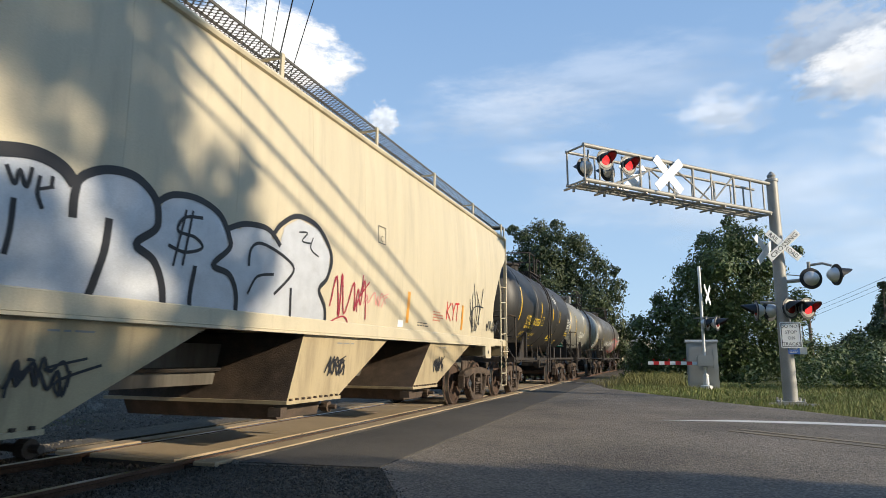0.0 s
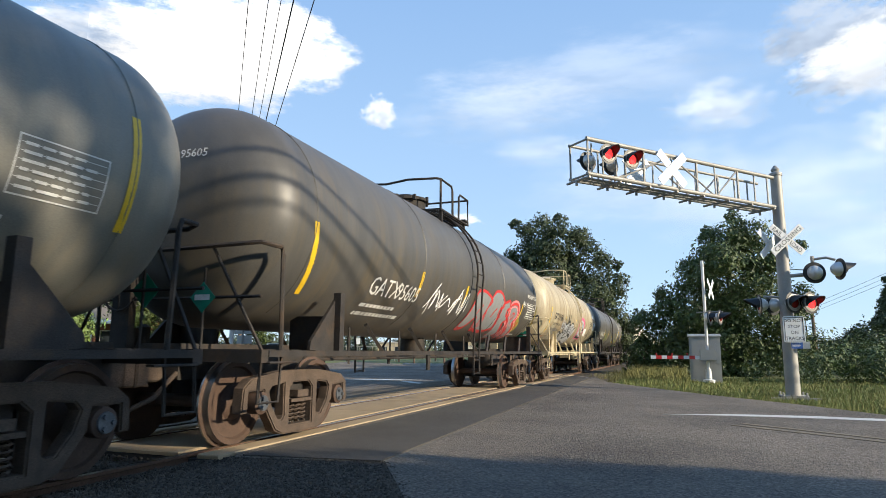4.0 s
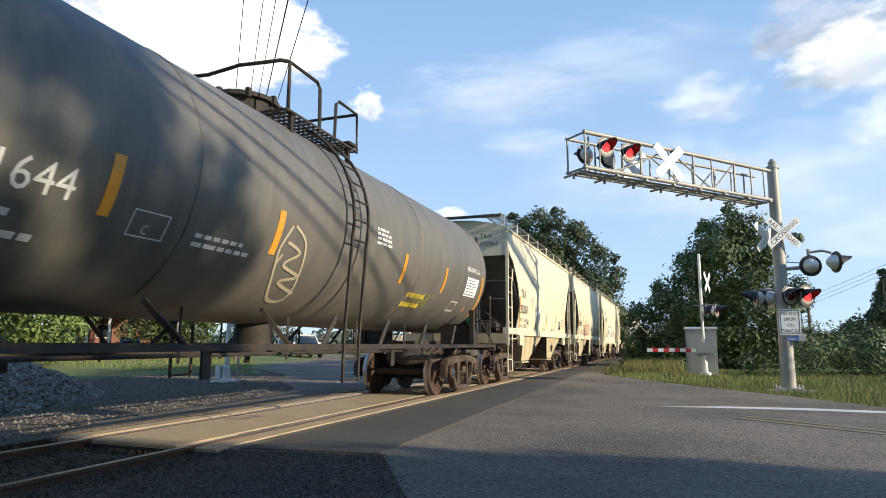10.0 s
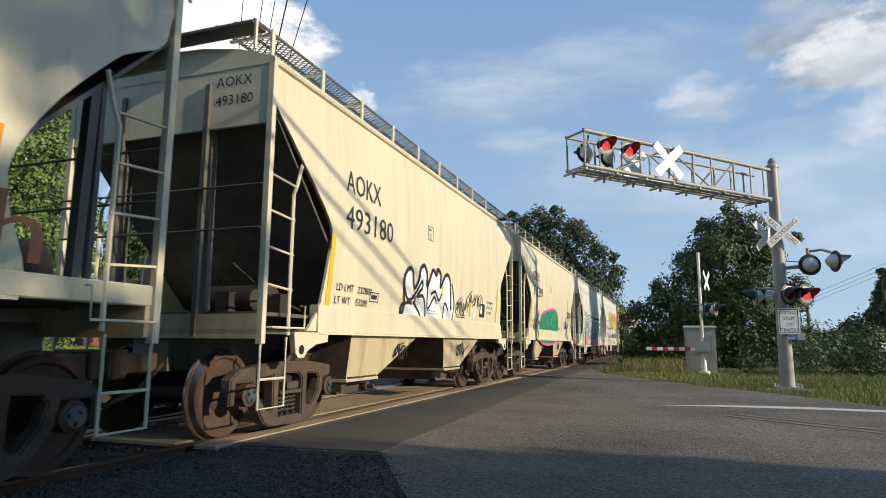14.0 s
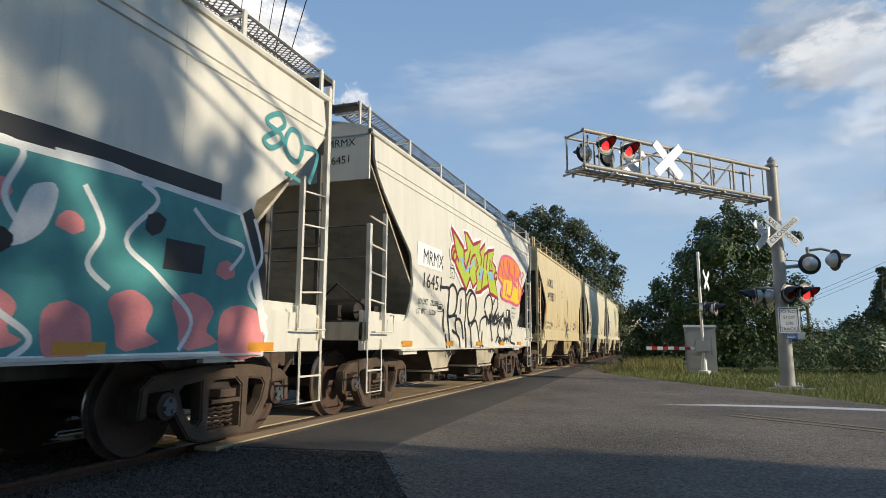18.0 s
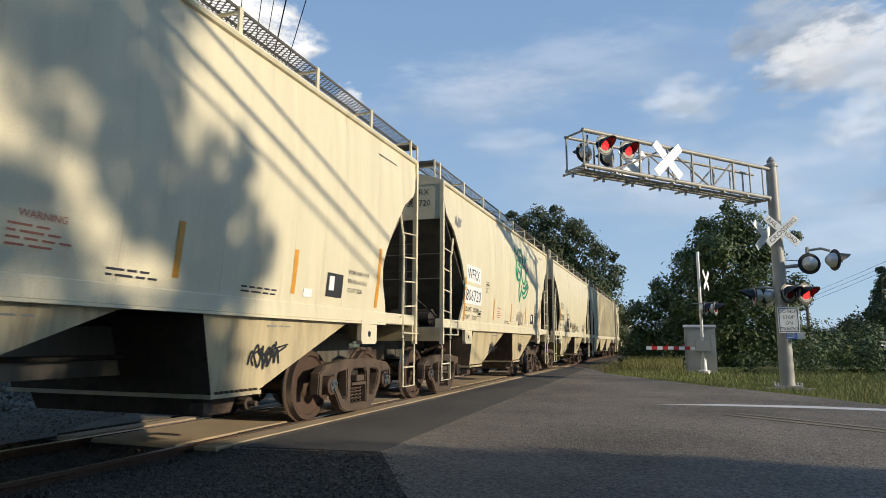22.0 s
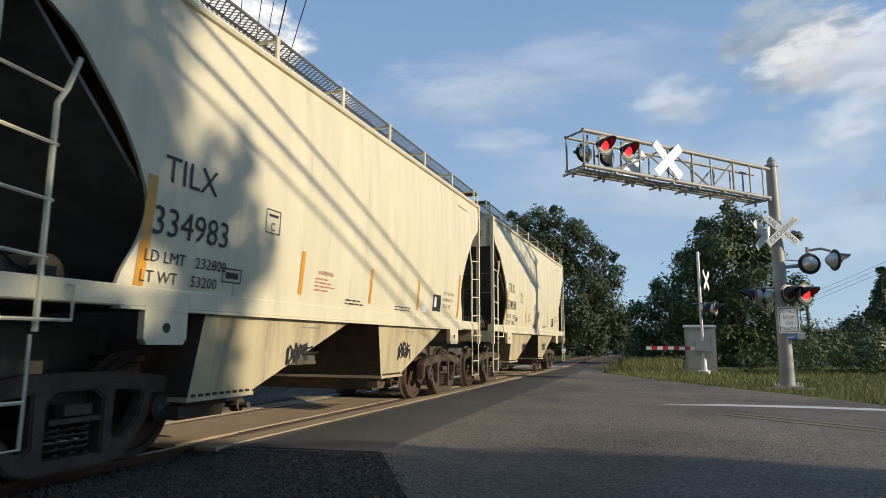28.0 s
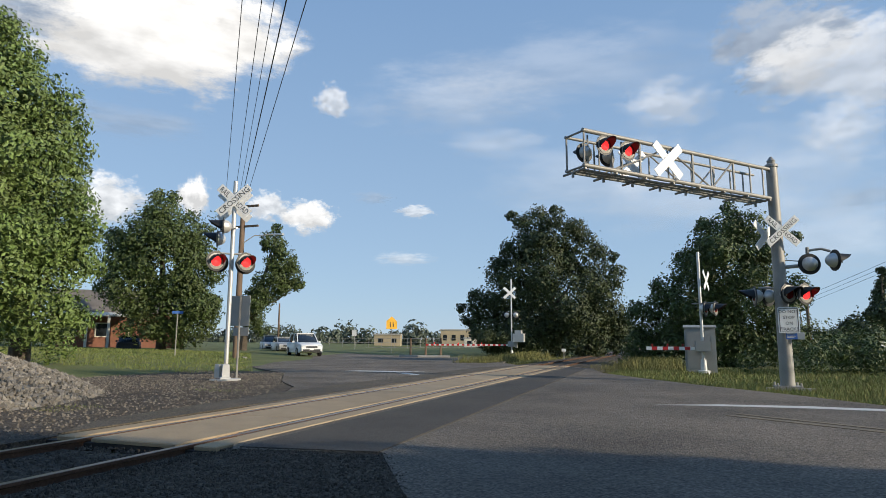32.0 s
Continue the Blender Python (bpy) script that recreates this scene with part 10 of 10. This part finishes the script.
def vehicle(name, x, y, way, paint, label, length=4.5, height=1.68, width=1.82):
    c = thing(name, (x, y, rise(x, y) if x > 0 or x < -38 else 0.0), label, "car", "cars on the far road")
    c.rotation_euler = (0, 0, turned(*way))
    L, W, H = length / 2, width / 2, height

    def shell(rows, material, nm, inset=0.0):
        bm = bmesh.new()
        rings = []
        for yy, zlo, zhi, w in rows:
            rings.append([bm.verts.new(p) for p in ((-w, yy, zlo), (-w, yy, zhi - 0.10), (-w + 0.10, yy, zhi), (w - 0.10, yy, zhi), (w, yy, zhi - 0.10), (w, yy, zlo))])
        for a, b in zip(rings, rings[1:]):
            for k in range(6):
                bm.faces.new((a[k], a[(k + 1) % 6], b[(k + 1) % 6], b[k]))
        bm.faces.new(rings[0])
        bm.faces.new(rings[-1])
        fix(bm)
        bmesh.ops.bevel(bm, geom=bm.edges[:], offset=0.03, segments=2, affect="EDGES")
        return part(nm, finished(nm, bm, material, True), None, c)
    shell([(-L, 0.42, 0.95, W * 0.88), (-L + 0.25, 0.25, 1.02, W * 0.97), (L - 0.9, 0.25, 1.02, W), (L - 0.25, 0.27, 0.90, W * 0.95), (L, 0.40, 0.78, W * 0.82)], paint, "body")
    shell([(-L + 0.12, 0.95, 1.02, W * 0.8), (-L + 0.55, 0.95, H - 0.06, W * 0.74), (-0.2, 0.95, H, W * 0.78), (0.35, 0.95, H - 0.05, W * 0.76), (L - 1.15, 0.95, 1.02, W * 0.86)], GLASS, "cabin_glass")
    bm = bmesh.new()
    box(bm, -W * 0.70, W * 0.70, -L + 0.5, 0.32, H - 0.05, H + 0.02)
    for s in (-1, 1):
        pipe(bm, [(s * W * 0.84, L - 1.15, 0.98), (s * W * 0.73, 0.34, H - 0.04)], 0.04, 5)
        pipe(bm, [(s * W * 0.86, -0.35, 0.98), (s * W * 0.75, -0.35, H - 0.04)], 0.04, 5)
        pipe(bm, [(s * W * 0.80, -L + 0.3, 0.98), (s * W * 0.72, -L + 0.62, H - 0.06)], 0.05, 5)
        box(bm, min(s * W, s * (W + 0.16)), max(s * W, s * (W + 0.16)), 0.55, 0.72, 0.98, 1.12)
    part("roof_frame", fix(bm), paint, c)
    for s in (-1, 1):
        bm = bmesh.new()
        box(bm, min(s * W * 0.50, s * W * 0.84), max(s * W * 0.50, s * W * 0.84), L - 0.12, L - 0.01, 0.66, 0.80)
        part("headlight", fix(bm), HEADLAMP, c)
    bm = bmesh.new()
    box(bm, -W * 0.45, W * 0.45, L - 0.05, L + 0.012, 0.62, 0.74)
    box(bm, -W * 0.70, W * 0.70, L - 0.08, L + 0.006, 0.34, 0.52)
    part("grille", fix(bm), LAMPBLACK, c)
    bm = bmesh.new()
    box(bm, -0.16, 0.16, L + 0.008, L + 0.02, 0.45, 0.56)
    part("plate", fix(bm), SIGNWHITE, c)
    for yy in (-L + 0.85, L - 0.85):
        for s in (-1, 1):
            bm = bmesh.new()
            lathe(bm, [(s * (W - 0.22), 0.20), (s * (W - 0.22), 0.33), (s * (W - 0.03), 0.34), (s * (W + 0.01), 0.30), (s * (W + 0.01), 0.2)], "x", 20, (0, yy, 0.34))
            wh = part("wheel", finished("wheel", fix(bm), TYRE, True), None, c)
            bm = bmesh.new()
            lathe(bm, [(s * (W - 0.02), 0.21), (s * (W + 0.015), 0.20), (s * (W + 0.015), 0.05)], "x", 12, (0, yy, 0.34))
            part("rim", fix(bm), CARSILVER, wh)
    return c


vehicle("suv", -20.6, 41.4, (0.72, -0.69), CARWHITE, "white compact SUV waiting at the crossing")
vehicle("sedan", -28.6, 50.6, (0.68, -0.73), CARSILVER, "silver sedan waiting behind the white SUV", 4.7, 1.48)
vehicle("suv", -35.5, 58.2, (0.66, -0.75), CARSILVER, "grey SUV waiting at the back of the line", 4.6, 1.7)
vehicle("sedan", -37.4, 41.0, (-0.7, 0.7), CARDARK, "dark car parked before the house porch", 4.6, 1.5)
vehicle("sedan", 16.6, 43.4, (0.95, 0.2), CARDARK, "dark sedan passing behind the verge scrub", 4.6, 1.45)

# ---- house on the lawn ----
SIDING = mat("house_siding", (0.62, 0.58, 0.48), 0.8, 0, 0.1, 1, 30, 0.1)
BRICK = mat("house_brick", (0.22, 0.095, 0.06), 0.9, 0, 0.2, 1.5, 30, 0.3)
SHINGLE = mat("house_shingles", (0.16, 0.14, 0.12), 0.9, 0, 0.2, 2, 25, 0.5)
house = thing("house", (-42.0, 44.2, 0.70), "brick and pale sided house with a porch under the trees", "house")
house.rotation_euler = (0, 0, radians(47))
bm = bmesh.new()
box(bm, -5.5, 5.5, 0, 7, -1.0, 2.9)
part("wall", fix(bm), BRICK, house)
bm = bmesh.new()
slab(bm, [(-0.4, 2.9), (7.4, 2.9), (3.5, 5.2)], -5.9, 5.9)
part("roof", fix(bm), SHINGLE, house)
bm = bmesh.new()
slab(bm, [(-2.4, 2.50), (0.0, 2.85), (0.0, 2.98), (-2.4, 2.62)], -4.6, 1.0)
part("porch_roof", fix(bm), SIDING, house)
for x in (-4.4, -2.6, -0.9, 0.8):
    bm = bmesh.new()
    box(bm, x - 0.11, x + 0.11, -2.3, -2.08, -1.0, 2.55)
    part("porch_post", fix(bm), SIDING, house)
for x in (-4.0, -1.4, 3.0):
    bm = bmesh.new()
    box(bm, x - 0.6, x + 0.6, -0.06, 0.04, 0.7, 2.0)
    w = part("window", fix(bm), SIDING, house)
    bm = bmesh.new()
    box(bm, x - 0.5, x + 0.5, -0.08, -0.05, 0.8, 1.9)
    part("pane", fix(bm), GLASS, w)
bm = bmesh.new()
slab(bm, [(1.2, 2.8), (5.8, 2.8), (3.5, 4.9)], 5.52, 5.6)
part("gable", fix(bm), SIDING, house)

# ---- far buildings, fence, signs ----
TANBLOCK = mat("tan_block_wall", (0.42, 0.34, 0.22), 0.85, 0, 0.12, 0.6, 12, 0.2)


def building(x, y, w, d, h, material, label, turn=20):
    b = thing("far_building", (x, y, 0.0), label, "building", "far buildings")
    b.rotation_euler = (0, 0, radians(turn))
    bm = bmesh.new()
    box(bm, -w / 2, w / 2, 0, d, -0.5, h)
    part("wall", fix(bm), material, b)
    bm = bmesh.new()
    box(bm, -w / 2 - 0.15, w / 2 + 0.15, -0.15, d + 0.15, h, h + 0.35)
    part("roof", fix(bm), CONCRETE_GREY, b)
    k = int(w / 2.4)
    for i in range(k):
        bm = bmesh.new()
        xx = -w / 2 + (i + 0.5) * w / k
        box(bm, xx - 0.6, xx + 0.6, -0.05, 0.03, h * 0.35, h * 0.72)
        part("window", fix(bm), GLASS, b)


building(-54.3, 180, 10.5, 8, 4.6, TANBLOCK, "pale tan flat-roofed school building far off")
building(-46.0, 190, 8, 8, 3.2, TANBLOCK, "low tan school wing far off")
building(-57.4, 136, 6.2, 5, 2.7, TANBLOCK, "tan block field house beyond the fence")
building(-40.0, 150, 5, 4, 2.0, SIDING, "small white shed beyond the field")
fence = thing("chain_link_fence", (-51.4, 94.2, 0), "grey chain-link fence along the far field", "fence")
a, b = Vector((0, 0, 0)), Vector((28.7, 12.2, 0))
for i in range(15):
    bm = bmesh.new()
    p = a.lerp(b, i / 14)
    pipe(bm, [p, p + Vector((0, 0, 1.7))], 0.04, 5)
    part("post", fix(bm), GALV, fence)
for z in (1.68, 0.95, 0.15):
    bm = bmesh.new()
    pipe(bm, [a + Vector((0, 0, z)), b + Vector((0, 0, z))], 0.03, 4)
    part("rail", fix(bm), GALV, fence)


def post_sign(x, y, z, h, make, label, category="sign"):
    s = thing("road_sign", (x, y, z), label, category)
    bm = bmesh.new()
    pipe(bm, [(0, 0, -0.3), (0, 0, h)], 0.035, 6)
    part("post", fix(bm), GALV, s)
    make(s)
    return s


YELLOWSIGN = mat("yellow_sign", (0.80, 0.42, 0.02), 0.5, 0, 0.06, 4, 40, 0.02)


def school(s):
    bm = bmesh.new()
    w = 0.62
    pts = [(-w, -0.55), (w, -0.55), (w, 0.30), (0, 0.85), (-w, 0.30)]
    f = [bm.verts.new((x, -0.06, 2.95 + z)) for x, z in pts]
    g2 = [bm.verts.new((x, -0.04, 2.95 + z)) for x, z in pts]
    bm.faces.new(f)
    bm.faces.new(g2)
    for i in range(5):
        bm.faces.new((f[i], g2[i], g2[(i + 1) % 5], f[(i + 1) % 5]))
    ob = part("sign_plate", fix(bm), YELLOWSIGN, s)
    bm = bmesh.new()
    for x in (-0.20, 0.14):
        box(bm, x - 0.02, x + 0.09, -0.075, -0.065, 2.62, 3.0)
        box(bm, x, x + 0.07, -0.075, -0.065, 3.02, 3.12)
    part("symbol", fix(bm), INKBLACK, ob)


post_sign(-23.5, 63.7, 0.1, 3.3, school, "yellow five-sided crossing sign on a post").rotation_euler.z = radians(42)
post_sign(-22.4, 30.1, 0.36, 2.35, lambda s: plate(s, "name_plate", Vector((0, 0, 2.42)), (0.6, -0.8), 0.62, 0.17, BLUE, (), 0.1, False), "small blue street name sign on a post")
post_sign(-33.0, 73.0, 0.1, 2.2, lambda s: plate(s, "sign_plate", Vector((0, -0.05, 2.1)), (0.3, -0.95), 0.62, 0.78, SIGNWHITE, (), 0.1), "small white road sign on a post")
post_sign(-1.5, 44.5, -0.2, 0.75, lambda s: plate(s, "sign_plate", Vector((0, -0.04, 0.75)), (0.2, -1), 0.30, 0.2, SIGNWHITE, (), 0.1, False), "low white marker on a short post beside the track")
post_sign(13.3, 44.3, 0.1, 3.4, lambda s: plate(s, "sign_plate", Vector((0, -0.05, 3.5)), (0.2, -1), 0.5, 0.5, GALV, (), 0.1, False), "tall thin post with a small plate beyond the verge")
p = post_sign(14.6, 33.0, 0.1, 0.9, lambda s: plate(s, "sign_plate", Vector((0, -0.05, 0.75)), (0.4, -0.9), 0.62, 0.62, SIGNWHITE, (), 0.1, False), "pale diamond sign standing in the scrub")
for x, y in ((-12.3, 48.9), (-14.2, 50.4), (-16.5, 52.5)):
    b = thing("bollard", (x, y, -0.05), "dark wooden post at the field edge", "post", "posts at the field edge")
    bm = bmesh.new()
    pipe(bm, [(0, 0, -0.2), (0, 0, 1.45)], [0.10, 0.09], 8)
    part("post", fix(bm), POLEWOOD, b)

# kerbs by the far sidewalk
for pts in (((-20.2, 32.6), (-18.9, 32.0), (-17.7, 30.6)), ((-13.2, 42.6), (-11.6, 42.2), (-9.4, 42.8))):
    bm = bmesh.new()
    for (x0, y0), (x1, y1) in zip(pts, pts[1:]):
        d = Vector((x1 - x0, y1 - y0, 0)).normalized()
        nn = Vector((-d.y, d.x, 0)) * 0.09
        q = [Vector((x0, y0, 0)) - nn, Vector((x1, y1, 0)) - nn, Vector((x1, y1, 0)) + nn, Vector((x0, y0, 0)) + nn]
        lo = [bm.verts.new(v + Vector((0, 0, -0.15))) for v in q]
        hi = [bm.verts.new(v + Vector((0, 0, 0.14))) for v in q]
        bm.faces.new(hi)
        for i in range(4):
            bm.faces.new((lo[i], lo[(i + 1) % 4], hi[(i + 1) % 4], hi[i]))
    tagged(new("curb", finished("curb", fix(bm), CONCRETE_GREY)), "pale worn concrete curb at the road edge", "curb", "", "structure")


# ---- what moves ----
PACE = ((0, 9.05), (7, 9.1), (12, 8.8), (17, 8.6), (21, 8.45), (28, 8.42), (32, 8.42))
STEPS = np.linspace(0, 32, 641)
GONE = np.concatenate(([0.0], np.cumsum(np.interp(STEPS[:-1] + 0.025, *zip(*PACE)) * 0.05)))


def gone(t):
    """How far the train has rolled by t: it slows a little on the way."""
    return float(np.interp(t, STEPS, GONE))


def motions():
    """The train rolls through, its wheels turning while near; the clouds drift."""
    for car, F in CARS:
        walk(car, [(t, pose(0, F - gone(t), 0)) for t in range(0, 33, 2)])
    for car, F, wheel, a in WHEELS:
        near = [(k * 0.075) for k in range(int(32 / 0.075)) if -6 < F + a - gone(k * 0.075) < 40]
        rows = [(t, pose(0, wheel.location.y, 0.468, rx=math.degrees(gone(t) / 0.468) % 360)) for t in near]
        if rows:
            rows = ([(0, rows[0][1])] if near[0] > 0 else []) + rows + [(32, rows[-1][1])]
            walk(wheel, rows)
    for ob, loc in SKYCLOUDS:
        q = look(loc, EYE)
        right = q.to_3x3() @ Vector((-1, 0, 0))
        walk(ob, [(t, look(loc + right * (130.0 * (32 - t) / 32), EYE) @ Matrix.Rotation(math.pi, 4, "Y")) for t in (0, 16, 32)])


motions()
